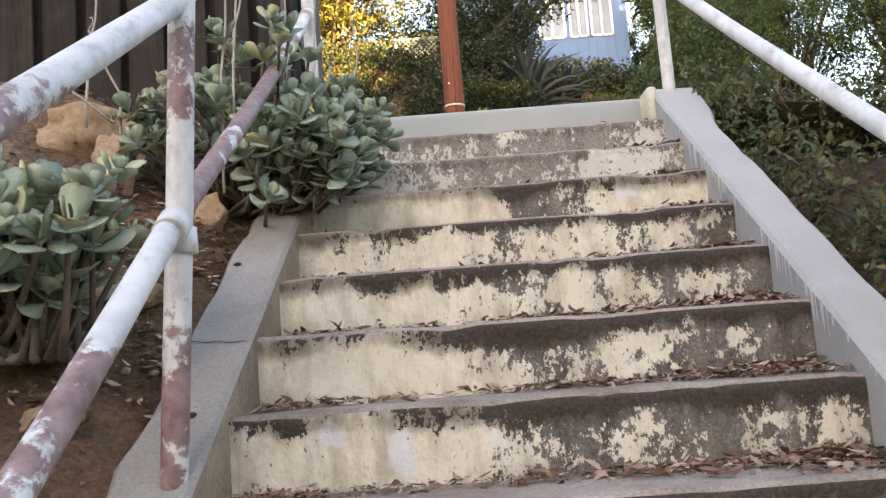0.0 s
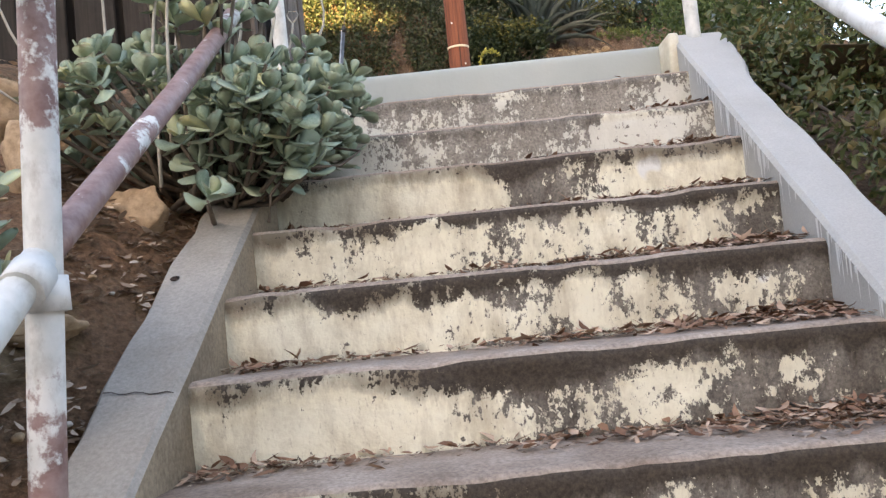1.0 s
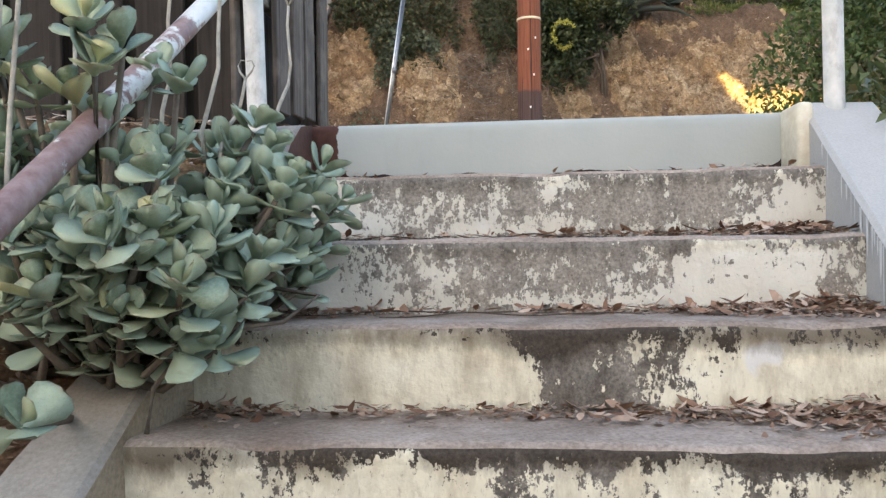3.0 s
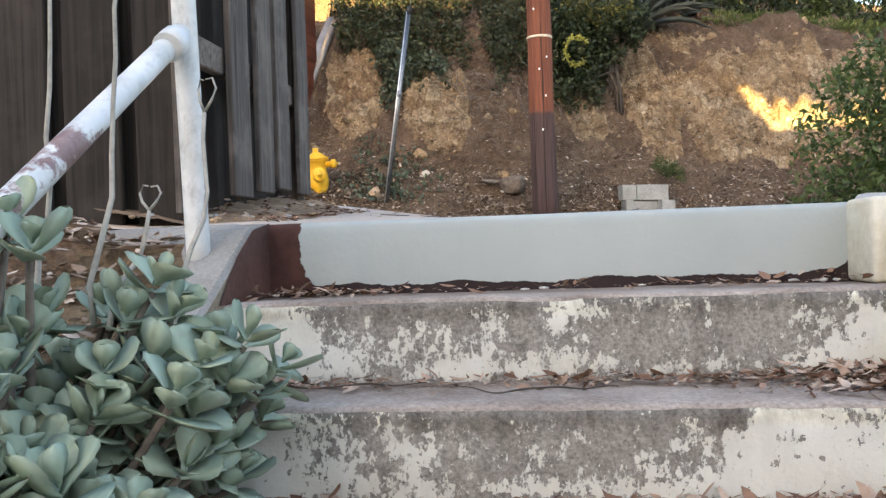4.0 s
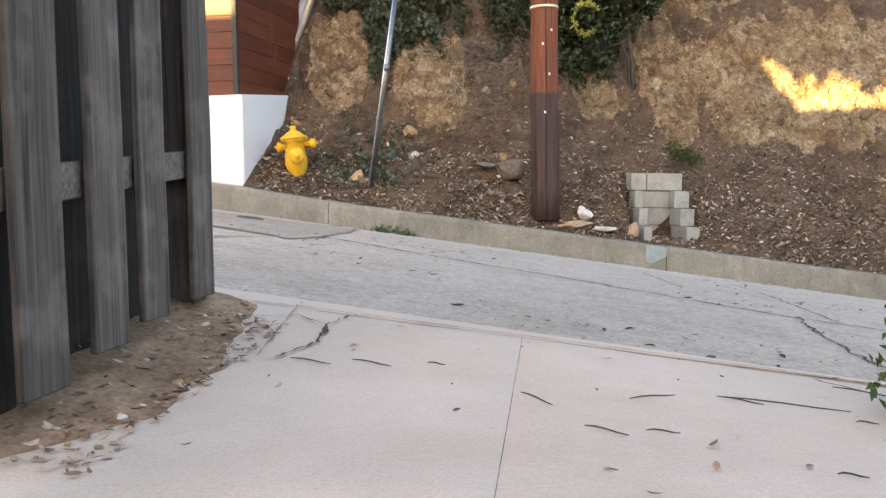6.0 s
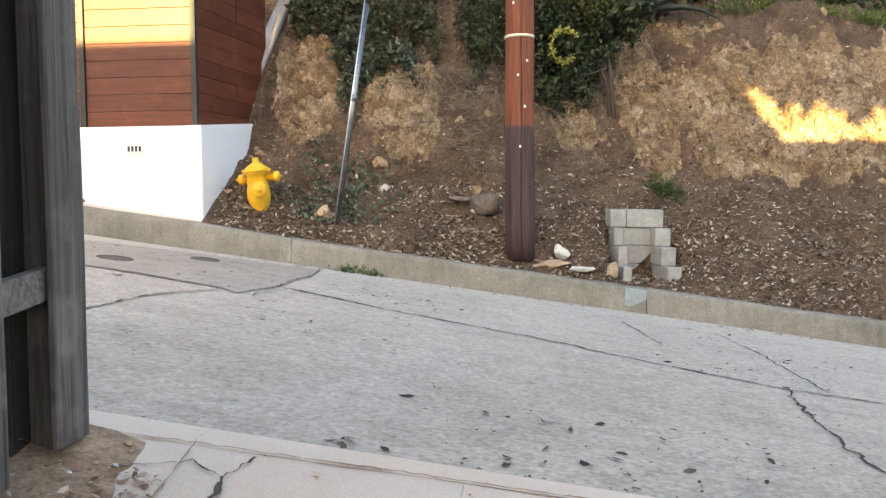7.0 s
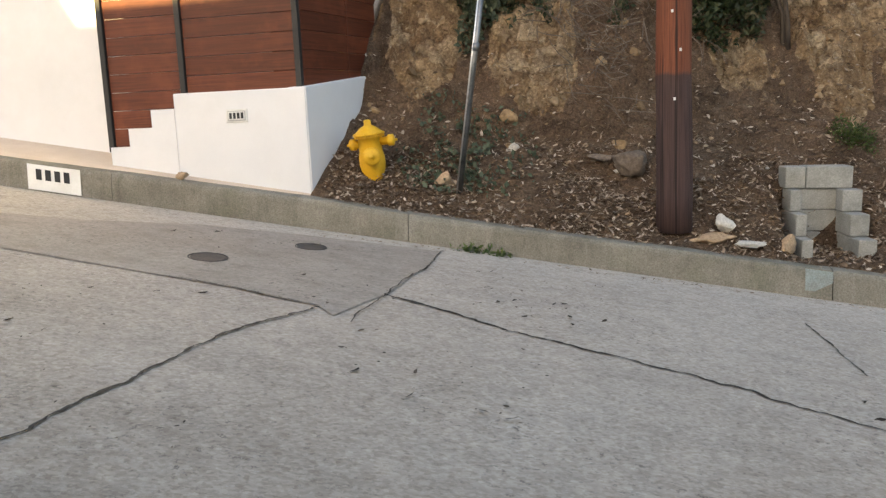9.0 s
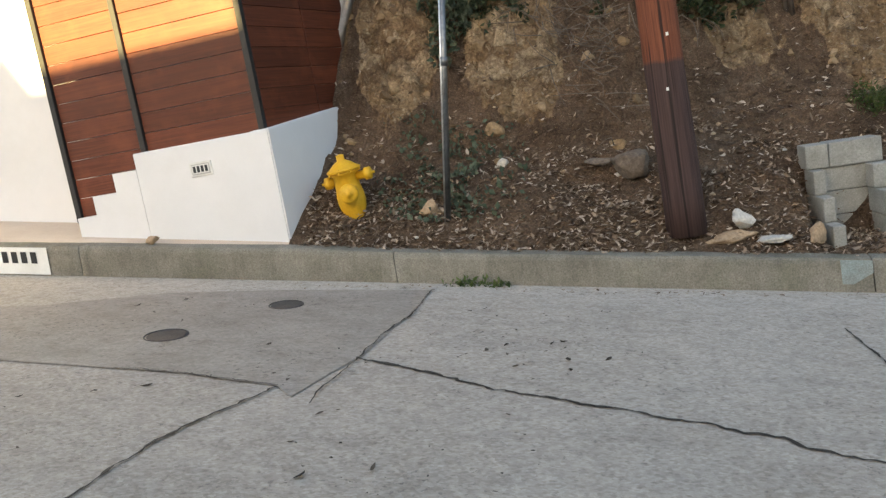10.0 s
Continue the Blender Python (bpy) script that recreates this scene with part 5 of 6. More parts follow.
suc2 = succulent("smaller grey-green succulent shrub on the earth bank", [(-.95, 2.0, 1.80, .19, .26, .17), (-1.15, 2.1, 1.86, .2, .25, .18)], [(-.78, 1.9, 1.90), (-.80, 2.1, 1.98)], 9, (-1.0, 2.05, 1.55), (66,), 0.086)
suc3 = succulent("grey-green succulent plant at the foot of the bank", [(-1.25, 1.5, 1.62, .16, .2, .15)], [(-1.2, 1.4, 1.75)], 13, (-1.25, 1.5, 1.4), (20,), 0.08)

stalks = [((-.98, 3.2, 2.3), (-1.0, 3.25, 2.75), (-.99, 3.2, 3.05)), ((-.80, 3.3, 2.45), (-.79, 3.35, 2.8), (-.77, 3.4, 3.1)), ((-.60, 3.35, 2.5), (-.585, 3.38, 2.75), (-.57, 3.4, 3.1)),
          ((-.49, 3.35, 2.5), (-.475, 3.38, 2.8), (-.45, 3.42, 3.15)), ((-.42, 3.25, 2.24), (-.335, 3.3, 2.48), (-.31, 3.38, 2.68), (-.30, 3.42, 2.87)), ((-.44, 3.3, 2.5), (-.43, 3.4, 2.62), (-.425, 3.4, 2.70)),
          ((-.74, 2.9, 2.1), (-.735, 2.93, 2.6), (-.715, 2.95, 2.95)), ((-.70, 2.9, 2.2), (-.69, 2.93, 2.7), (-.66, 2.95, 3.0)), ((-1.1, 2.9, 2.25), (-1.12, 2.95, 2.5), (-1.2, 2.9, 2.72)), ((-1.25, 3.0, 2.4), (-1.25, 3.05, 2.7), (-1.22, 3.05, 2.95)),
          ((-1.28, 2.75, 2.52), (-1.1, 2.85, 2.36))]
for i, st in enumerate(stalks):
    pts = []
    for a, b in zip(st, st[1:]):
        pts += [lerp(Vector(a), Vector(b), u / 4) for u in range(4)]
    pts.append(Vector(st[-1]))
    pts = [p + Vector((0.022 * noise.noise(p * 6), 0.015 * noise.noise(p * 6 + Vector((3, 0, 0))), 0)) for p in pts]
    ch = [tube(pts, [lerp(0.0056, 0.0034, j / (len(pts) - 1)) for j in range(len(pts))], 6)]
    top = pts[-1]
    for q in range(2):
        sx, sz = rnd.choice((-1, 1)) * rnd.uniform(.6, 1.2), rnd.uniform(.7, 1.2)
        hook = [(0, 0, 0), (.012, 0, .018), (.018, .004, .036), (.012, .006, .052), (.002, .004, .050)]
        ch.append(tube([top + Vector((a * sx, b, c * sz)) for a, b, c in hook], [0.003, 0.0027, 0.0023, 0.002, 0.0016], 5))
    tagged(put("dry_stalk", mesh_of("dry_stalk", *merge(ch), STALK, True)), "thin pale dried flower stalk rising from the succulent", "dry stalk", "dried stalks")

# ---- stones ----
def rock(loc, s, material, seed, label, group="stones", name="stone", rot=0, sub=4):
    bm = bmesh.new()
    bmesh.ops.create_icosphere(bm, subdivisions=sub, radius=1.0)
    o = Vector((seed * 3.7, seed * 1.3, 0))
    rp = random.Random(seed)
    cuts = [(Vector((rp.gauss(0, 1), rp.gauss(0, 1), rp.gauss(0, 1))).normalized(), rp.uniform(.42, .75)) for i in range(11)]
    for v in bm.verts:
        for nn, dd in cuts:
            v.co -= nn * max(0.0, v.co.dot(nn) - dd) * .85
        n = 1.12 + 0.22 * noise.noise(v.co * 1.1 + o) + 0.05 * noise.cell(v.co * 1.5 + o) + 0.16 * noise.noise(v.co * 2.6 + o) + .08 * noise.noise(v.co * 6 + o) + .05 * noise.noise(v.co * 13 + o) - .03
        v.co = Vector((v.co.x * s[0], v.co.y * s[1], v.co.z * s[2])) * n
    ob = tagged(part(name, bm, material, None, "", True), label, "stone", group)
    ob.matrix_basis = pose(*loc, 0, 0, rot)
    return ob


ORANGE = concrete("ochre_sandstone", (0.30, 0.205, 0.125), (0.41, 0.30, 0.195), (0.19, 0.12, 0.07), 40, 0.95, 5, 0.45)
HILLROCK = concrete("hillside_rock", (0.20, 0.13, 0.07), (0.36, 0.255, 0.145), (0.12, 0.075, 0.042), 30, 0.95, 6, 0.55)
GREYROCK = concrete("grey_brown_rock", (0.10, 0.078, 0.062), (0.18, 0.145, 0.115), (0.06, 0.045, 0.035), 40, 0.95, 6, 0.5)
PALE = concrete("pale_broken_concrete", (0.42, 0.40, 0.36), (0.52, 0.50, 0.46), (0.3, 0.28, 0.24), 50, 0.95, 8, 0.4)
rock((-1.27, 3.18, 2.38), (.26, .19, .125), ORANGE, 1, "large ochre sandstone rock lying on the earth bank", rot=10)
rock((-1.13, 2.92, 2.19), (.085, .07, .15), ORANGE, 2, "upright ochre stone beside the large rock")
rock((-.86, 3.0, 2.02), (.13, .11, .11), ORANGE, 3, "rounded tan rock beside the side wall")
rock((-.95, 2.45, 1.72), (.13, .10, .05), ORANGE, 4, "flat brown stone half buried in the bank")
rock((-.90, 1.95, 1.42), (.09, .08, .05), ORANGE, 5, "flat brown stone half buried in the bank")
rock((-1.84, 12.80, 3.36), (.10, .08, .10), ORANGE, 6, "small tan stone beside the guy wire", rot=30)
rock((0.66, 12.74, 2.79), (.28, .14, .055), ORANGE, 7, "flat tan stone lying behind the kerb", rot=8)
rock((0.95, 12.72, 2.74), (.20, .12, .05), PALE, 8, "flat pale stone lying behind the kerb", rot=-8)
rock((1.30, 12.80, 2.72), (.115, .07, .095), ORANGE, 9, "broken orange stone beside the blocks", rot=40)
rock((-0.07, 13.42, 3.42), (.21, .13, .13), GREYROCK, 10, "dark grey-brown rock standing out of the slope beside the pole")
rock((-0.42, 13.50, 3.50), (.17, .12, .045), GREYROCK, 14, "flat dark rock jutting from the slope", rot=-15)
rock((-1.23, 13.32, 3.62), (.065, .05, .06), PALE, 15, "pale angular stone lying on the slope", rot=25)
rock((-4.42, 12.28, 3.50), (.09, .05, .045), ORANGE, 11, "brick-coloured stone on the kerb")
rock((0.76, 12.80, 2.91), (.105, .09, .085), PALE, 12, "chunk of broken concrete standing on a flat stone")
r2 = random.Random(21)
for i in range(22):
    x = r2.uniform(-3.0, 6.0)
    s = smooth(-1.0, 2.6, x)
    d = lerp(r2.uniform(1.0, 2.4), r2.uniform(2.1, 4.2), s)
    y = kerb_y(x) + .16 + d
    q = r2.uniform(.05, .11)
    rock((x, y, hill_full(x, y) - q * 0.60), (q, q * .8, q * r2.uniform(.6, .9)), HILLROCK, 40 + i, "tan rock set in the crumbling hillside", "rocks in the hillside", "rock", r2.uniform(0, 360), 3)
HILLSTONES = leafy("broken_tan_rock", (0.13, 0.086, 0.050), (0.22, 0.152, 0.090), (0.32, 0.235, 0.148), 0.95, 0.1)
base = bmesh.new()
bmesh.ops.create_icosphere(base, subdivisions=2, radius=1.0)
iv = np.array([v.co[:] for v in base.verts])
ifc = [tuple(v.index for v in f.verts) for f in base.faces]
base.free()
chunks = []
tries = 0
while len(chunks) < 650 and tries < 40000:
    tries += 1
    x = r2.uniform(-3.0, 7.5)
    s = smooth(-1.0, 2.6, x)
    d = lerp(r2.uniform(0.95, 2.9), r2.uniform(1.9, 4.7), s)
    y = kerb_y(x) + .16 + d
    if outcrop(x, d)[0] < .75 * r2.random() and r2.random() < .82:
        continue
    q = .02 + .07 * r2.random() ** 3
    o = Vector((r2.uniform(-9, 9), r2.uniform(-9, 9), 0))
    sc = np.array([q, q * r2.uniform(.6, .9), q * r2.uniform(.6, 1.1)])
    cut = iv.copy()
    for j in range(8):
        nn = np.array([r2.gauss(0, 1), r2.gauss(0, 1), r2.gauss(0, 1)])
        nn /= np.linalg.norm(nn)
        cut -= np.outer(np.maximum(0, cut @ nn - r2.uniform(.5, .8)), nn) * .9
    k3 = np.array([1.1 + .30 * noise.noise(Vector(v) * 1.5 + o) + .18 * (noise.cell(Vector(v) * 1.4 + o) - .5) + .20 * noise.noise(Vector(v) * 3.1 + o) for v in iv])
    rot = np.array(Euler((r2.uniform(0, 6), r2.uniform(0, 6), r2.uniform(0, 6))).to_matrix())
    pts = (cut * k3[:, None] * sc) @ rot.T + np.array([x, y - q * .15, hill_full(x, y) - q * .75])
    chunks.append((pts.tolist(), ifc))
tagged(put("rubble", mesh_of("rubble", *merge(chunks), HILLSTONES)), "broken tan rock rubble set in the cut hillside", "rock", kind="stuff")
for i in range(70):
    x = r2.uniform(-2.8, 5.0)
    d = r2.uniform(0.1, 1.6)
    y = kerb_y(x) + .16 + d
    q = r2.uniform(.012, .04)
    rock((x, y, hill_full(x, y) + q * .2), (q, q * .8, q * .6), r2.choice((PALE, ORANGE, ORANGE, STONE)), 200 + i, "small pale stone lying on the slope", "pebbles on the slope", "pebble", r2.uniform(0, 360), 2)
for i in range(80):
    y = r2.uniform(4.25, 5.75)
    x = r2.uniform(-.92, -.50) - .12 * smooth(5.0, 5.4, y)
    q = r2.uniform(.006, .017)
    rock((x, y, walk_z(x, y) + .03 * (-.5 - x) / .4 + q * .3), (q, q * .8, q * .6), r2.choice((ORANGE, ORANGE, HILLROCK, PALE)), 300 + i, "small stone in the loose earth by the fence", "pebbles by the fence", "pebble", r2.uniform(0, 360), 2)
for i in range(24):
    y = r2.uniform(1.2, 3.0)
    x = xl(y) - .2 - abs(r2.gauss(0, .3))
    q = r2.uniform(.006, .02)
    rock((x, y, soil_left(x - (xl(y) + .543), y) + q * .3), (q, q * .8, q * .6), r2.choice((PALE, ORANGE, STONE)), 400 + i, "small stone on the earth bank", "pebbles on the bank", "pebble", r2.uniform(0, 360), 2)
for i in range(16):
    x = r2.uniform(-.3, 1.0)
    q = r2.uniform(.006, .016)
    rock((x, 4.165 - r2.random() * .05, 2.502 + q * .4), (q * 1.4, q * .9, q * .35), r2.choice((PALE, STONE)), 500 + i, "pale paint chip lying on the top step", "chips on the top step", "chip", r2.uniform(0, 360), 1)

# ---- leaf litter ----
def litter(name, label, pts, size, material, seed, flat=0.8):
    """Dry curled leaves: six corners each, bent along the midrib."""
    g = np.random.default_rng(seed)
    pts = np.asarray(pts, float)
    n = len(pts)
    a = g.uniform(0, 2 * math.pi, n)
    tilt = g.normal(size=n) * (1 - flat) * .9
    d = np.stack([np.cos(a) * np.cos(tilt), np.sin(a) * np.cos(tilt), np.sin(tilt)], 1)
    up = np.array([0, 0, 1.0]) + g.normal(size=(n, 3)) * (1 - flat) * .8
    side = np.cross(d, up)
    side /= np.linalg.norm(side, axis=1)[:, None] + 1e-9
    nor = np.cross(side, d)
    s = (size * g.uniform(.45, 1.35, n))[:, None]
    w = (g.uniform(.10, .22, n))[:, None] * s
    c = (g.uniform(-.05, .16, n))[:, None] * s
    bend = (g.normal(size=n) * .10)[:, None] * s
    v = np.stack([pts + nor * c, pts + d * s * .33 + side * (w + bend) + nor * w * .5, pts + d * s * .33 - side * (w - bend), pts + d * s * .70 + side * (w * .8 + bend) + nor * w * .4,
                  pts + d * s * .70 - side * (w * .8 - bend), pts + d * s + nor * c], 1).reshape(-1, 3)
    base = np.arange(n)[:, None] * 6
    f = (base + np.array([0, 2, 1, 1, 2, 4, 1, 4, 3, 3, 4, 5])).reshape(-1, 3)
    tagged(put(name, mesh_of(name, v.tolist(), [tuple(q) for q in f.tolist()], material)), label, "leaf litter", kind="stuff")


pts = []
for k in range(len(RY)):
    y0 = RY[k]
    y1 = RY[k + 1] if k + 1 < len(RY) else TOP_Y
    n = 620 if 6 <= k < 13 else 170
    for i in range(n):
        u = r2.random()
        if r2.random() < 0.40 and k < 13 and u < .55:
            u = u + .45
        if r2.random() < 0.45 and k < 13:
            u = 1 - abs(r2.gauss(0, .14))
        if k == 13 and r2.random() < .55:
            u = abs(r2.gauss(0.04, .07))
        if r2.random() < 0.12:
            u = abs(r2.gauss(0, .10))
        if not 0 < u < 1:
            continue
        back = 1 - abs(r2.gauss(0, .22 + .25 * smooth(.6, 1, u)))
        y = lerp(y0 + .04, y1 - .012, max(0.02, back))
        heap = 0.028 * smooth(.7, 1.0, u) * smooth(.4, 1, back) * r2.random()
        pts.append((lerp(xl(y) + .02, xr(y) - .02, u), y, NZ[k] + 0.004 + heap + .008 * r2.random()))
litter("step_litter", "dry curled brown leaves swept along the steps", pts, 0.040, LITTER, 5, 0.72)
fine = [(x + r2.gauss(0, .03), min(y + r2.gauss(0, .02), TOP_Y - .01), z - .006 * r2.random()) for x, y, z in pts for i in range(2)]
litter("step_crumbs", "fine brown leaf crumbs and twig bits on the steps", fine, 0.018, LITTERHILL, 15, 0.85)
pts = []
LITTERBANK = leafy("pale_dry_leaf", (0.17, 0.115, 0.082), (0.34, 0.25, 0.185), (0.56, 0.46, 0.37), 0.8, 0.2)
while len(pts) < 2400:
    y = r2.uniform(0.8, 4.2)
    x = xl(y) - .19 - abs(r2.gauss(0, .35))
    if noise.noise(Vector((x * 3, y * 3, 0))) > -.15:
        pts.append((x, y, soil_left(x - (xl(y) + .543), y) + 0.012))
litter("bank_litter", "pale dry leaves scattered over the earth bank", pts, 0.045, LITTERBANK, 6, 0.72)
pts = []
while len(pts) < 30000:
    x = r2.uniform(-3.0, 8.0)
    s = smooth(-1.0, 2.6, x)
    d = abs(r2.gauss(0, lerp(.75, 1.5, s)))
    y = kerb_y(x) + .12 + d
    dens = 0.25 + 0.75 * smooth(-.3, .35, noise.noise(Vector((x * 1.1, y * 1.6, 4)))) + (0.35 if x > .7 else 0)
    if r2.random() < dens:
        pts.append((x, y, hill_full(x, y) + 0.008 + .012 * r2.random()))
litter("hill_litter", "dry leaves and wood chips covering the slope", pts, 0.06, LITTERHILL, 7, 0.55)
pts = [(r2.uniform(-3, 4), kerb_y(0) - .12 - abs(r2.gauss(0, .10)), 0) for i in range(160)]
pts = [(x, y + .05 * x, road_z(x, y) + 0.008) for x, y, z in pts]
litter("gutter_litter", "dry leaves in the gutter below the far kerb", pts, 0.045, LITTERHILL, 8)
pts = [(r2.uniform(-.9, 2.6), r2.uniform(4.25, 5.9)) for i in range(90)]
pts += [(-.46 - abs(r2.gauss(0, .18)), r2.uniform(4.36, 5.6)) for i in range(520)]
litter("walk_litter", "scattered dry leaf bits on the sidewalk", [(x, y, walk_z(x, y) + 0.006 + .05 * smooth(-.55, -.8, x)) for x, y in pts], 0.03, LITTER, 9)
pts = [(x, y) for x, y in [(r2.uniform(-4, 4), 6.1 + 5.4 * r2.random() ** 1.5) for i in range(2600)] if noise.noise(Vector((x * .8, y * 1.2, 5))) > -.02 + .3 * r2.random()]
litter("road_litter", "dark bits of bark and leaf on the road", [(x, y, road_z(x, y) + 0.007) for x, y in pts], 0.024, TWIGBIT, 10, 0.95)
litter("road_litter", "longer slivers of bark on the road", [(x, y, road_z(x, y) + 0.008) for x, y in pts[::4]], 0.065, TWIGBIT, 12, 0.96)
TWIG = concrete("dark_twig", (0.05, 0.038, 0.03), (0.09, 0.07, 0.055), (0.04, 0.03, 0.022), 60, 0.9)
twigs = [((.62, 5.15), 40, .16), ((.48, 4.78), -28, .10), ((.60, 4.80), 2, .07), ((-.28, 5.20), -8, .12), ((-.12, 5.24), -12, .12), ((.85, 5.2), -25, .1), ((.95, 5.21), -6, .32), ((1.5, 5.4), -12, .3), ((.9, 4.55), -4, .05), ((-.52, 5.02), -40, .16),
         ((.33, 5.02), -50, .12), ((.05, 5.3), 0, .05), ((1.3, 5.6), -18, .2), ((1.1, 5.05), 5, .05)]
for (x, y), a, ln in twigs:
    c, s = math.cos(radians(a)), math.sin(radians(a))
    pp = [(x + c * ln * (u - .5), y + s * ln * (u - .5) + .01 * math.sin(u * 5), walk_z(x + c * ln * (u - .5), y + s * ln * (u - .5)) + .006) for u in (0, .25, .5, .75, 1)]
    tagged(put("twig", mesh_of("twig", *tube(pp, [.0012, .002, .002, .0018, .001], 6), TWIG, True)), "thin dark fallen twig lying on the sidewalk", "twig", "fallen twigs")
for x0, x1, k, lab in ((-.35, .02, 12, 1), (.1, .42, 12, 2), (-.40, .35, 11, 3), (-.1, .5, 11, 4)):
    y = RY[k] + .22 if lab % 2 else RY[k] + .14
    pp = [(lerp(x0, x1, u / 24), y + .022 * math.sin(u * .33 + lab) + .008 * math.sin(u * .9), NZ[k] + .007 + .004 * math.sin(u * .5 + lab)) for u in range(25)]
    tagged(put("twig", mesh_of("twig", *tube(pp, [.0008 + .0014 * math.sin(math.pi * (u + 1) / 27) for u in range(25)], 6), TWIG, True)), "thin dry vine twig lying on a step", "twig", "fallen twigs")
# vine that hangs over the steps below the succulent
pp = [Vector(p) for p in ((-.30, 3.2, 2.22), (-.20, 3.22, 2.20), (-.26, 3.16, 2.15), (-.40, 3.05, 2.14), (-.44, 2.94, 2.05), (-.45, 2.93, 1.97))]
tagged(put("vine", mesh_of("vine", *tube(pp, .005, 6), STEM, True)), "bare brown vine hanging over the steps", "vine")
ribbon([(-.63, 5.61), (-.507, 5.675), (-.467, 5.715), (-.35, 5.632), (-.332, 5.698), (-.315, 5.80)], 0.0045, "crack_8", "dark crack in the sidewalk slab", 0.004, 11, .012, CRACK, walk_z, .02)
ribbon([(-.35, 5.632), (-.325, 5.50), (-.321, 5.38), (-.38, 5.2)], 0.008, "crack_9", "thin crack in the sidewalk slab", 0.004, 12, .01, CRACK, walk_z, .02)
ribbon([(-.508, 5.852), (-.48, 5.62), (-.454, 5.41), (-.43, 5.2)], 0.003, "crack_11", "straight dirt-filled joint in the sidewalk slab", 0.004, 14, .004, SPILL, walk_z, .03)
ribbon([(x / 4, edge_y(x / 4) - .168) for x in range(-4, 13)], 0.006, "joint_1", "dirt-filled joint between the sidewalk slabs and their edge strip", 0.004, 15, .003, SPILL, walk_z, .03)
ribbon([(1.2, 5.75), (1.5, 5.35), (1.9, 5.2)], 0.005, "crack_10", "thin crack in the sidewalk slab", 0.004, 13, .03, CRACK, walk_z, .02)

# ---- hedge and shrub on the other side ----
bl = []
for i in range(26):
    y = r2.uniform(1.0, 4.4)
    x = r2.uniform(1.62, 3.6)
    top = 2.62 - 0.42 * (4.2 - y) * (0.6 if x < 2 else 0.35) + 0.40 * (x - 1.4)
    bl.append((x, y, top - .38, .34, .38, .38))
bl += [(1.45 + .36 * i, 4.4, 2.52 + .05 * math.sin(i * 2.3), .30, .22, .32) for i in range(8)]
bl += [(1.37, y, nose_z(y) - .08 + .05 * math.sin(y * 5), .17, .28, .24) for y in (1.4, 1.8, 2.2, 2.6, 3.0, 3.4, 3.8, 4.15)]
hp = blob_points(bl, 56000, 31, 0.78)
hp = [p for p in hp if p.x > xr(p.y) + .185 or p.z > 2.75]
plant("hedge", "dense dark green hedge with small leathery leaves and brown tips", "hedge", hp, 0.043, LEAF_HEDGE, 31, 0.5, 0.1, limbs((2.2, 3.0, 1.0), [(b[0], b[1], b[2]) for b in bl[::2]], .02, .006))
bl = [(1.62, 5.0, 2.85, .26, .28, .28), (1.52, 4.85, 2.72, .24, .22, .14), (1.85, 5.2, 3.1, .3, .3, .4), (1.65, 5.05, 3.25, .13, .15, .30), (1.95, 5.1, 3.5, .15, .15, .3), (1.45, 5.25, 2.80, .14, .22, .12), (1.38, 5.1, 2.92, .22, .2, .30), (1.5, 5.15, 3.15, .18, .18, .2), (1.27, 5.15, 2.72, .14, .15, .09)]
plant("shrub", "light green shrub with fine leaves leaning over the sidewalk", "shrub", blob_points(bl, 9500, 33, 0.3), 0.032, LEAF_GREEN, 33, 0.5, -.2, limbs((1.75, 5.0, 2.3), [(b[0], b[1], b[2] + b[5] * .7) for b in bl], .012, .004))

# ---- hillside plants ----
def cliff_top(x, extra=0.0):
    s = smooth(-1.0, 2.6, x)
    d = lerp(3.0, 4.2, s) + extra
    y = kerb_y(x) + .16 + d
    return x, y, hill_z(x, y)


HEM = ((-2.9, 2.25), (-2.3, 2.2), (-2.05, 2.0), (-1.9, 1.78), (-1.35, 1.8), (-1.1, 2.0), (-.3, 2.05), (.2, 2.15), (.7, 2.3), (1.2, 2.35), (1.35, 2.8), (1.7, 3.3), (2.2, 3.6))


def hem(x):
    """Depth behind the kerb at which the hanging growth ends."""
    for (xa, a), (xb, b) in zip(HEM, HEM[1:]):
        if x <= xb:
            return lerp(a, b, max(0.0, (x - xa) / (xb - xa)))
    return HEM[-1][1]


ivy_pts = []
while len(ivy_pts) < 42000:
    x = r2.uniform(-2.85, 2.1)
    d = r2.uniform(1.5, 4.3)
    low = hem(x) + .30 * noise.noise(Vector((x * 3.1, 0, 6.5))) + .18 * noise.noise(Vector((x * 8, 0, 2.5)))
    if d < low or noise.noise(Vector((x * 2.6, d * 2.6, 1.0))) < -.38 + .34 * smooth(low + .7, low, d):
        continue
    y = kerb_y(x) + .16 + d
    off = abs(r2.gauss(0, .16)) + .25 * max(0, noise.noise(Vector((x * 1.9, d * 1.9, 9.0))))
    ivy_pts.append((x, y - off * .8, hill_full(x, y) + off * .7))
st = limbs((-1, 16, 6.3), [ivy_pts[i] for i in range(0, 42000, 2200)], .03, .008)
plant("ivy", "dark green ivy and brush hanging over the cut bank", "ivy", ivy_pts, 0.066, LEAF_IVY, 41, 0.55, .4, st)
bl = [(-1.75, 14.22, 5.30, .34, .24, .42), (-1.32, 14.35, 5.25, .34, .22, .30), (-1.82, 13.98, 4.85, .14, .10, .26)]
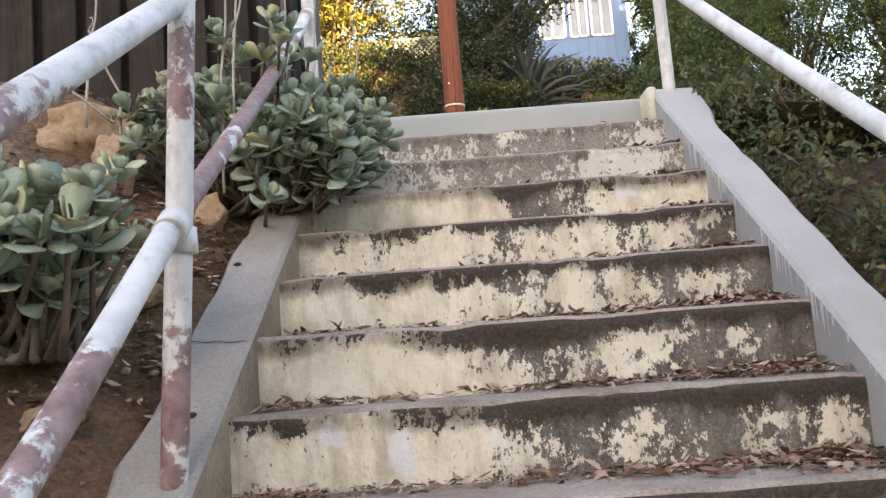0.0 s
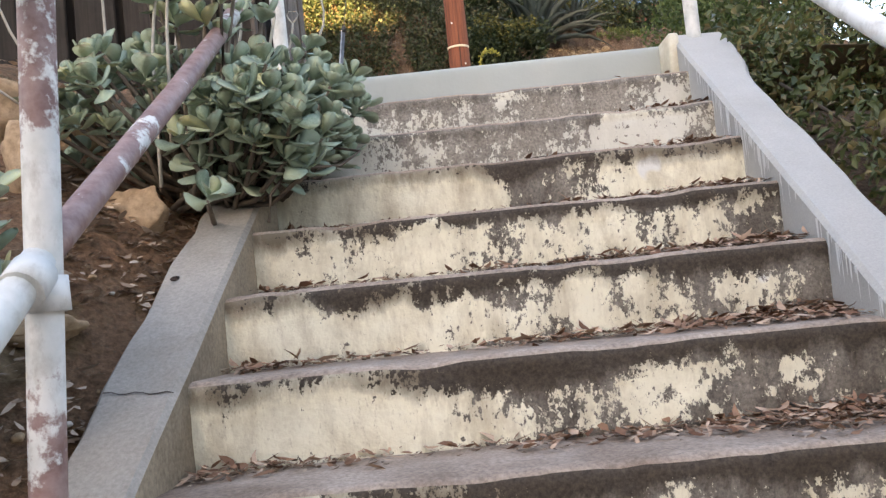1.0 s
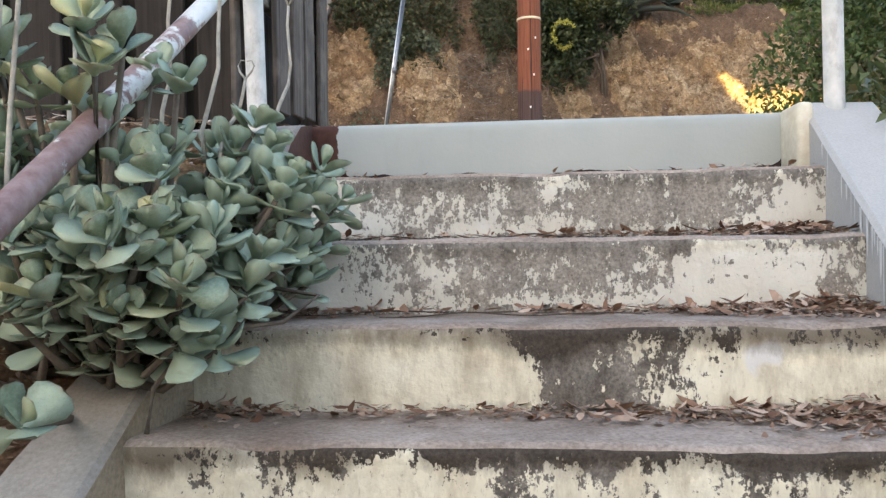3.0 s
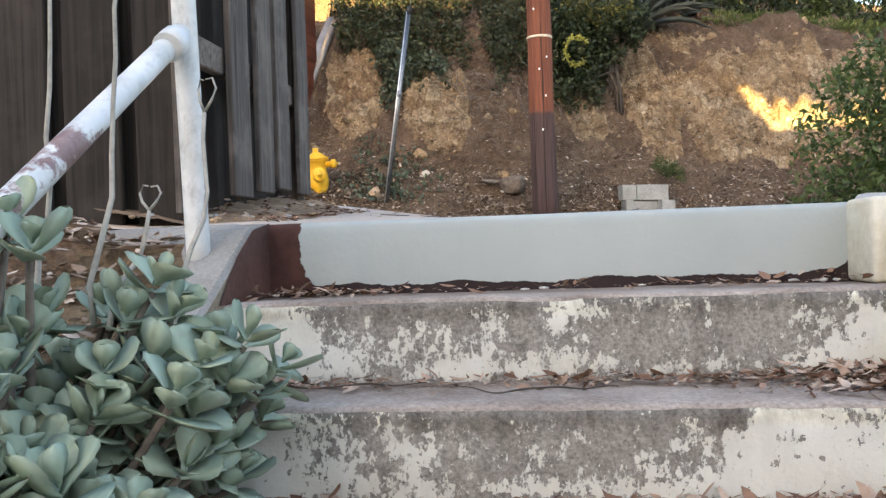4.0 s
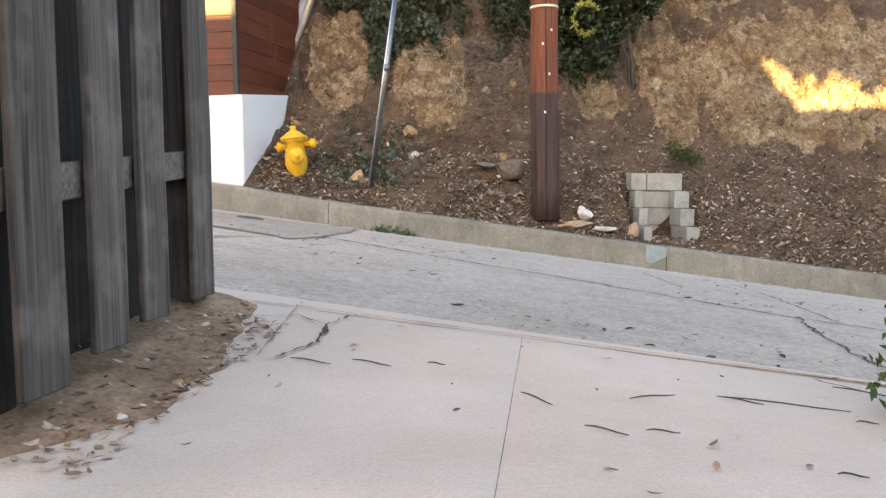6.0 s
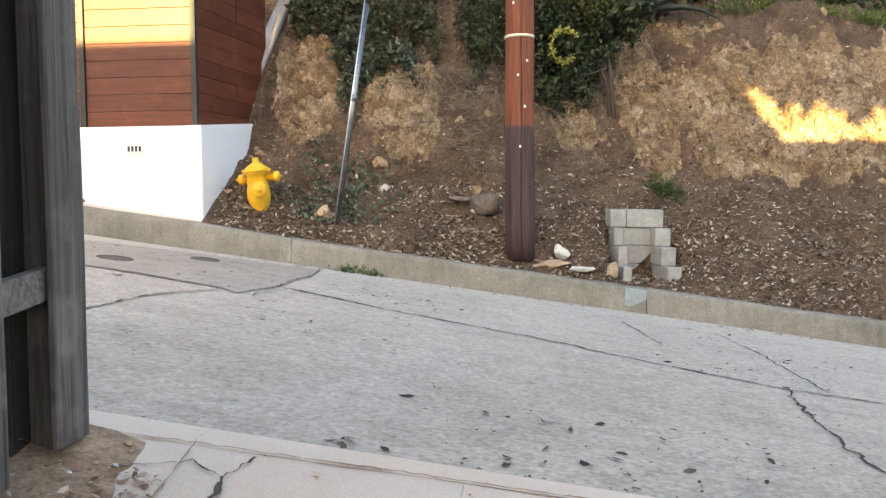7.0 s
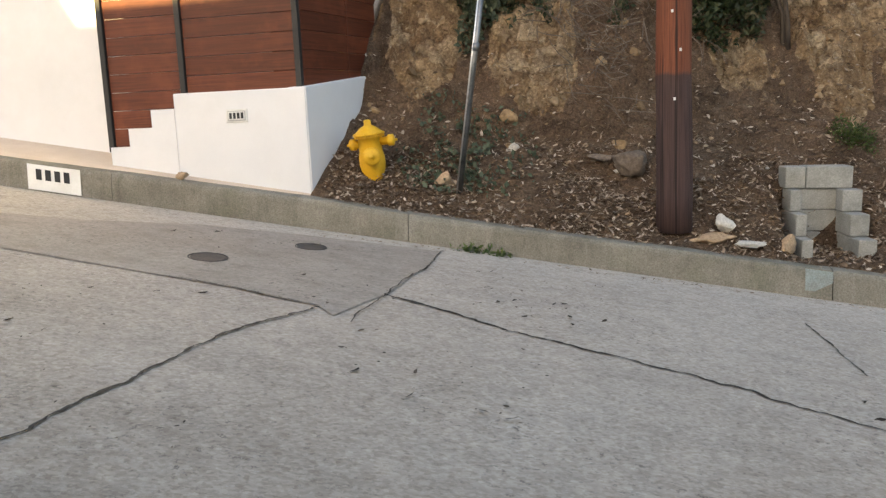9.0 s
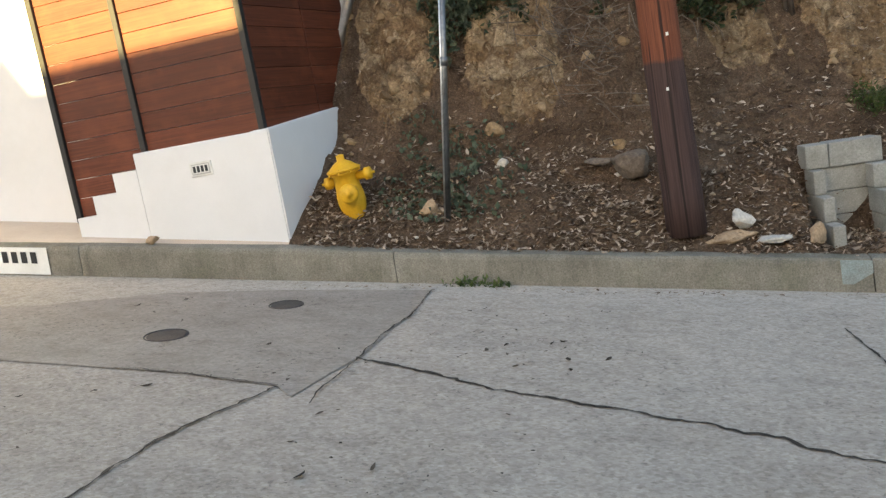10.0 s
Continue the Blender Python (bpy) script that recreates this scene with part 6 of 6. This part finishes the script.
plant("ivy", "blue-green trailing plant on the rocky bank", "ivy", blob_points(bl, 1500, 42, 0.5, 0.4, 4), 0.075, LEAF_GREY, 42, 0.6, .5, limbs((-1.7, 14.5, 5.6), [b[:3] for b in bl], .015, .005))
wp = []
while len(wp) < 620:
    x, d = r2.gauss(-1.75, .36), r2.uniform(.25, 1.25)
    if -2.45 < x < -.95 and noise.noise(Vector((x * 4, d * 4, 3))) > -.12:
        y = kerb_y(x) + .16 + d
        wp.append((x, y, hill_full(x, y) + .02 + .05 * r2.random()))
plant("ground_cover", "low dull green leafy weeds around the guy wire", "weeds", wp, 0.062, LEAF_GREY, 43, 0.7, -.1)
zw = hill_z(2.02, 14.2)
bl = [(1.95, 14.15, zw + .06, .17, .12, .20), (2.12, 14.2, zw + .02, .15, .12, .16), (2.2, 14.12, zw - .12, .09, .08, .10)]
plant("weed_clump", "soft dark green weed on the slope", "weeds", blob_points(bl, 1100, 44, 0.1), 0.05, LEAF_GREEN, 44, 0.22, -.3)
# dead brush hanging under the growth and lying on the slope
sticks = []
for i in range(230):
    lying = i % 3 == 0
    x = r2.gauss(-.42, .22) if lying else r2.uniform(-1.25, 1.2)
    d = r2.gauss(1.75, .22) if lying else hem(x) + r2.uniform(-.25, .7)
    y = kerb_y(x) + .16 + d
    p0 = Vector((x, y - .05, hill_full(x, y) + .05))
    way = Vector((r2.gauss(0, 1), -.25 + r2.gauss(0, .2), r2.gauss(-.05, .35))) if lying else Vector((r2.gauss(0, .5), -.35, r2.gauss(-.5, .5)))
    way = way.normalized() * r2.uniform(.18, .5)
    sag = Vector((r2.gauss(0, .05), -.04, r2.gauss(0, .05)))
    sticks.append(tube([p0, p0 + way * .35 + sag, p0 + way * .7 + sag * .7, p0 + way], [.006, .005, .004, .002], 4))
DEADWOOD = concrete("grey_dead_twigs", (0.10, 0.078, 0.06), (0.21, 0.17, 0.135), (0.06, 0.045, 0.034), 40, .95, 9, .4)
tagged(put("dead_brush", mesh_of("dead_brush", *merge(sticks), DEADWOOD)), "tangle of grey dead twigs on the bank", "brush", kind="stuff")
bl = [(-1.45, 12.19, road_z(-1.45, 12.2) + .03, .2, .05, .035), (-1.2, 12.2, road_z(-1.2, 12.2) + .02, .12, .04, .03)]
plant("weed_clump", "low green weeds in the gutter joint", "weeds", blob_points(bl, 160, 45, 0.2), 0.045, LEAF_GREEN, 45, 0.5, -.1)
# bush with twin trunks right of the pole
bl = [(.95, 14.85, 5.35, .42, .35, .45), (1.35, 15.0, 5.75, .55, .45, .45), (.7, 14.9, 5.9, .45, .4, .5), (1.7, 15.1, 5.95, .35, .35, .3), (.8, 14.6, 4.85, .3, .25, .3)]
tw = merge([tube([(1.53, 15.05, 4.2), (1.50, 15.0, 4.8), (1.42, 15.0, 5.5)], [.035, .03, .02], 8), tube([(1.46, 15.03, 4.2), (1.45, 15.0, 4.9), (1.2, 15.0, 5.6)], [.028, .022, .016], 8), limbs((1.42, 15, 5.2), [(b[0], b[1], b[2]) for b in bl], .018, .006)])
plant("bush", "dark green bush with two thin grey trunks on the bank", "bush", blob_points(bl, 5200, 46, 0.5, 0.4, 3), 0.075, LEAF_DARK, 46, 0.55, .2, tw)
bl = [(1.25, 14.75, 5.95, .3, .2, .22), (.85, 14.7, 6.1, .25, .2, .2), (1.55, 14.85, 6.1, .25, .2, .15)]
plant("flowering_creeper", "yellow-green sunlit creeper over the dark bush", "creeper", blob_points(bl, 900, 47, 0.6), 0.06, LEAF_GOLD, 47, 0.5, .1)
loop = [Vector((.86 + .17 * math.cos(a), 14.50 + .03 * math.sin(2 * a), 5.42 + .20 * math.sin(a))) for a in [radians(40 + 270 * i / 24) for i in range(25)]]
vine = tagged(empty("curled_vine"), "curled yellow-green vine shoot on the bush, coloured as if sunlit", "vine")
put("stem", mesh_of("stem", *tube(loop, .008, 6), VINE, True), vine)
put("foliage", leaf_mesh("vine_leaves", [p + Vector((r2.gauss(0, .02), r2.gauss(0, .02), r2.gauss(0, .02))) for p in loop for i in range(9)], .045, VINE, .6, 0, 48), vine)["kind"] = "stuff"
# agave
AGAVE = leafy("agave_leaf", (0.022, 0.032, 0.03), (0.038, 0.052, 0.048), (0.06, 0.075, 0.065), 0.5, 0.35)


def agave(loc, size, seed, label):
    r = random.Random(seed)
    ob = tagged(empty("agave", *loc), label, "agave")
    for i in range(44):
        a = i * 137.5
        el = lerp(84, 14, (i / 43) ** 0.9)
        ln = size * r.uniform(.85, 1.1)
        vs, fs = [], []
        for j in range(7):
            t = j / 6
            w = 0.075 * size * (0.75 + 0.6 * math.sin(math.pi * min(1, t * 1.15)) - t * .75) * (1 if j < 6 else .05)
            e = radians(el - 22 * t * t)
            x, z = t * ln * math.cos(e), t * ln * math.sin(e)
            vs += [(x, -w, z + w * .5), (x, 0, z), (x, w, z + w * .5), (x, 0, z - .02 * size * (1 - t))]
        for j in range(6):
            q, b = j * 4, j * 4 + 4
            fs += [(q, b, b + 1, q + 1), (q + 1, b + 1, b + 2, q + 2), (q + 2, b + 2, b + 3, q + 3), (q + 3, b + 3, b, q)]
        put("leaf", mesh_of("leaf", vs, fs, AGAVE, True), ob, "", pose(0, 0, 0, 0, 0, a + r.uniform(-10, 10)))
    return ob


agave((1.85, 16.3, hill_z(1.85, 16.3) + .1), 1.45, 2, "large dark blue-green agave on top of the bank")
agave((2.75, 17.4, hill_z(2.75, 17.4)), 0.9, 3, "dark blue-green agave behind the first one")
# grass and bushes on the shelf
bl = []
for i in range(22):
    x = r2.uniform(2.6, 7.5)
    cx, cy, cz = cliff_top(x, r2.uniform(-.1, .9))
    bl.append((cx, cy, cz + .05, .4, .25, .12))
plant("grass_patch", "sunlit yellow-green grass along the top of the bank", "grass", blob_points(bl, 4200, 51, 0.1), 0.11, LEAF_LIGHT, 51, 0.12, -1.2)["kind"] = "stuff"
bl = []
for i in range(16):
    x = r2.uniform(2.4, 9)
    y = r2.uniform(18.2, 21)
    q = r2.uniform(.4, .8)
    bl.append((x, y, hill_z(x, y) + q * .5, q * 1.1, q * .8, q * .8))
plant("bush", "dense dark green bushes along the upper slope", "bush", blob_points(bl, 9000, 52, 0.6, 0.4, 2), 0.10, LEAF_DARK, 52, 0.5, .2, limbs((5, 19.5, 6), [b[:3] for b in bl[::3]], .03, .01))
bl = [(3.1, 19, 8.0 - .4, .7, .5, .4), (3.9, 20, 8.1 - .3, .8, .5, .45), (2.6, 18.5, 7.2, .5, .5, .4)]
plant("bush", "low yellow-green bush below the blue house", "bush", blob_points(bl, 2600, 53, 0.6, 0.3, 2), 0.09, LEAF_GOLD, 53, 0.5, .1)


def tree(label, base, blobs, n, size, material, seed, r0=.16, gaps=.42, droop=.3, hollow=.5, aspect=.4, every=1):
    tips = [b[:3] for b in blobs]
    fork = lerp(Vector(base), Vector(tips[0]), .45)
    wood = merge([tube([Vector(base), lerp(Vector(base), fork, .5) + Vector((.08, 0, 0)), fork], [r0, r0 * .8, r0 * .65], 9), limbs(fork, tips[::every], r0 * .55, .02)])
    ob = tagged(empty("tree"), label, "tree")
    put("trunk", mesh_of("trunk", *wood, BARK, True), ob)
    put("crown", leaf_mesh("crown", blob_points(blobs, n, seed, hollow, gaps, 1.6), size, material, aspect, droop, seed), ob)["kind"] = "stuff"
    return ob


def crown(cx, cy, cz, rx, ry, rz, k, seed):
    r = random.Random(seed)
    out = []
    for i in range(k):
        v = Vector((r.gauss(0, 1), r.gauss(0, 1), r.gauss(0, 1))).normalized() * r.uniform(.35, .8)
        q = r.uniform(.35, .55)
        out.append((cx + v.x * rx, cy + v.y * ry, cz + v.z * rz, rx * q, ry * q, rz * q))
    return out


tree("tree with sunlit yellow-green foliage above the bank", (-2.4, 17.0, 6.4), crown(-2.3, 17.0, 8.6, 1.9, 1.4, 2.0, 16, 1), 9000, .12, LEAF_GOLD, 61)
tree("dark green oak tree shading the bank", (.2, 19.5, 7.2), crown(.6, 19.3, 9.3, 2.4, 1.5, 1.7, 18, 2), 15000, .11, LEAF_DARK, 62, .2, .40)
tree("dark green tree in front of the blue house", (1.6, 20.5, 7.5), crown(2.35, 20.5, 10.8, 2.2, 1.5, 1.6, 14, 3), 9000, .11, LEAF_DARK, 63, .16, .42)
tree("shady dark shrub tree beside the lattice fence", (-.9, 16.6, 6.4), crown(-.7, 16.7, 7.0, 1.1, .7, .75, 12, 4), 6000, .09, LEAF_DARK, 64, .06, .40)
tree("shady dark shrub tree behind the pole", (1.0, 16.8, 6.3), crown(1.0, 16.8, 7.1, .9, .6, .8, 10, 5), 5000, .09, LEAF_DARK, 65, .06, .40)
tree("feathery grey-green pepper tree with hanging foliage", (8.6, 24, 6.5), crown(8.8, 24, 11.5, 2.8, 2, 3.0, 20, 6), 15000, .15, LEAF_GREEN, 66, .25, .45, 1.4, .3, .22)
tree("tall green tree on the slope beside the house", (6.6, 19.5, 6.5), crown(6.1, 20.5, 8.5, 1.0, 1.0, 2.4, 14, 7), 7500, .11, LEAF_GREEN, 67, .12, .42, .6)
tree("large tree with olive foliage beyond the hedge", (11.5, 20, 4.5), crown(11.5, 20, 9.0, 2.6, 2, 3.4, 20, 8), 14000, .13, LEAF_GREEN, 68, .25, .40, .6)
tree("tree with dark foliage far up the street", (8.2, 33, 8.0), crown(8.7, 33, 12.0, 1.5, 1.5, 3.2, 18, 9), 9000, .16, LEAF_DARK, 69, .2, .5, .4)
tree("tall tree with loose green foliage beyond the street", (10.5, 30, 8.0), crown(10.5, 30, 12.5, 3.2, 2, 4.2, 24, 12), 15000, .17, LEAF_GREEN, 74, .25, .40, .8, .4, .3)
tree("green tree with drooping foliage above the road", (9.3, 21, 5.0), crown(9.1, 21, 8.6, 2.5, 1.5, 2.3, 24, 13), 13000, .12, LEAF_GREEN, 75, .2, .40, 1.0, .3, .3)
tree("olive green bush tree rising behind the hedge", (3.9, 4.9, 1.9), crown(4.0, 4.8, 3.2, 1.0, .6, 1.0, 14, 10), 8000, .06, LEAF_HEDGE, 70, .06, .42, .2)
# unseen tree added among the sun blockers; its crown bounds the sun patch
r3 = random.Random(17)
shade_crown = [(r3.uniform(-7.6, 12), -41 + r3.uniform(-1.5, 1.5), 19.38 + 11 * r3.random() ** 1.9, 1.5, 1.2, r3.uniform(.9, 1.25)) for i in range(170)]
tree("unseen broad tree added to shade the blue house and upper bank", (-6.5, -41, -.25), shade_crown, 24000, .75, LEAF_DARK, 73, .3, .12, .2, .1, .7, 30)
# palm with a dry skirt
palm = tagged(empty("palm", 7.9, 26.5, 8), "palm tree with a tan skirt of dry fronds", "palm")
put("trunk", mesh_of("trunk", *tube([(0, 0, -1), (0.05, 0, 1.5), (0, 0, 3.6)], [.2, .17, .16], 10, True, .1), BARK, True), palm)
DRYPALM = leafy("dry_frond", (0.30, 0.22, 0.13), (0.42, 0.33, 0.21), (0.5, 0.42, 0.3), .8, .1, .2)
put("dry_skirt", leaf_mesh("dry_skirt", blob_points([(0, 0, 3.2, .55, .55, .8)], 900, 71, .5), .4, DRYPALM, .12, 2.2, 71), palm)["kind"] = "stuff"
put("fronds", leaf_mesh("fronds", blob_points([(0, 0, 4.4, 1.1, 1.1, .7)], 900, 72, .5), .5, LEAF_GREEN, .1, .6, 72), palm)["kind"] = "stuff"

# ---- lattice fence, blue house ----
lat = tagged(empty("lattice_fence", -.45, 18.0, 7.95), "grey diagonal lattice fence panel among the trees", "fence")
LATT = concrete("grey_lattice", (0.15, 0.16, 0.16), (0.2, 0.21, 0.21), (0.12, 0.12, 0.12))
for s in (-1, 1):
    for i in range(-9, 10):
        c = i * .11
        a, b = max(-.62, -.34 + s * 0 + c), min(.62, .34 + c)
        if b - a < .05:
            continue
        z0, z1 = (a - c) * s, (b - c) * s
        v, f = tube([(a, .012 * s, z0), (b, .012 * s, z1)], .012, 4)
        put("slat", mesh_of("slat", v, f, LATT), lat)
for z in (-.36, .36):
    part("rail", box_bm(-.66, .66, -.03, .03, z - .03, z + .03, .004, 1), LATT, lat)

BLUE = concrete("pale_blue_siding", (0.095, 0.18, 0.34), (0.11, 0.20, 0.37), (0.085, 0.16, 0.30), 30, .7, 1.0, .08)
WHITEW = concrete("white_window_frame", (0.78, 0.78, 0.77), (0.8, 0.8, 0.8), (0.75, 0.75, 0.74), 30, .5, 2, .05)
gl = M("window_glass", 0.18, 0, .4)
gl.color(gl.mix(gl.ramp(gl.noise(1.5), [(.3, 0.0), (.7, 1.0)]), (.09, .15, .23), (.16, .24, .34)))
GLASS = gl.m
house = tagged(empty("house", 0, 28, 0), "pale blue board-sided house with white windows up the hill", "house")
wins = ((3.75, 4.68), (4.80, 5.44), (5.52, 6.28))
zb, zt = 11.72, 13.1
part("wall", box_bm(1.0, 6.72, 0.0, 6, 10.35, zb), BLUE, house)
part("wall", box_bm(1.0, 6.72, 0.0, 6, zt, 13.6), BLUE, house)
edges = [1.0] + [e for w in wins for e in w] + [6.72]
for i in range(0, len(edges), 2):
    part("wall", box_bm(edges[i], edges[i + 1], 0.0, .2, zb, zt), BLUE, house)
part("wall", box_bm(1.0, 6.72, .5, 6, zb, zt), BLUE, house)
x = 1.2
while x < 6.7:
    part("batten", box_bm(x - .018, x + .018, -.02, 0.0, 10.35, zb - .06), BLUE, house)
    x += .32
part("corner_trim", box_bm(6.66, 6.76, -.03, .06, 10.3, 13.6), BLUE, house)
part("roof", box_bm(.5, 7.2, -.6, 6.5, 13.6, 13.8, .02, 1), BLACK, house, "dark roof edge")
for xa, xb in wins:
    w = part("window", box_bm(xa, xb, .06, .09, zb, zt), GLASS, house, "window pane")
    for a, b, c, d in ((xa, xa + .07, zb, zt), (xb - .07, xb, zb, zt), (xa, xb, zb, zb + .07), (xa, xb, zt - .07, zt), ((xa + xb) / 2 - .035, (xa + xb) / 2 + .035, zb, zt)):
        part("frame", box_bm(a, b, -.035, .05, c, d), WHITEW, w, "white window frame")
REDL = concrete("red_brown_lattice", (0.16, 0.05, 0.04), (0.2, 0.07, 0.05), (0.12, 0.04, 0.03))
# black sheet behind the slats paints the shade under the house
skirt = part("skirt", box_bm(1.1, 6.7, .1, .14, 9.2, 10.35), BLACK, house, "black sheet standing for the shade under the house")
for s in (-1, 1):
    for i in range(40):
        a = 1.1 + i * .16
        v, f = tube([(a, .05 + .01 * s, 10.35 if s > 0 else 9.9), (min(6.7, a + .45), .05 + .01 * s, 9.9 if s > 0 else 10.35)], .016, 4)
        put("slat", mesh_of("slat", v, f, REDL), skirt)
part("band", box_bm(1.0, 6.74, .0, .06, 9.80, 9.9), REDL, skirt)

# ---- unseen sun blockers in house form, added behind the stairs ----
BLOCKERTAN = concrete("tan_stucco", (0.42, 0.36, 0.28), (0.48, 0.42, 0.33), (0.36, 0.3, 0.23), 40, .9, 1, .1)
for xa, xb, ht in CASTERS:
    nb = tagged(empty("sun_blocker", 0, -40, 0), "unseen tan block added behind the stairs to hold off the low sun", "house", "houses below")
    part("wall", box_bm(xa, xb, -9, 0, -.3, ht - .3), BLOCKERTAN, nb)
    part("roof", box_bm(xa, xb, -9.4, .0, ht - .3, ht, .03, 1), BLACK, nb)
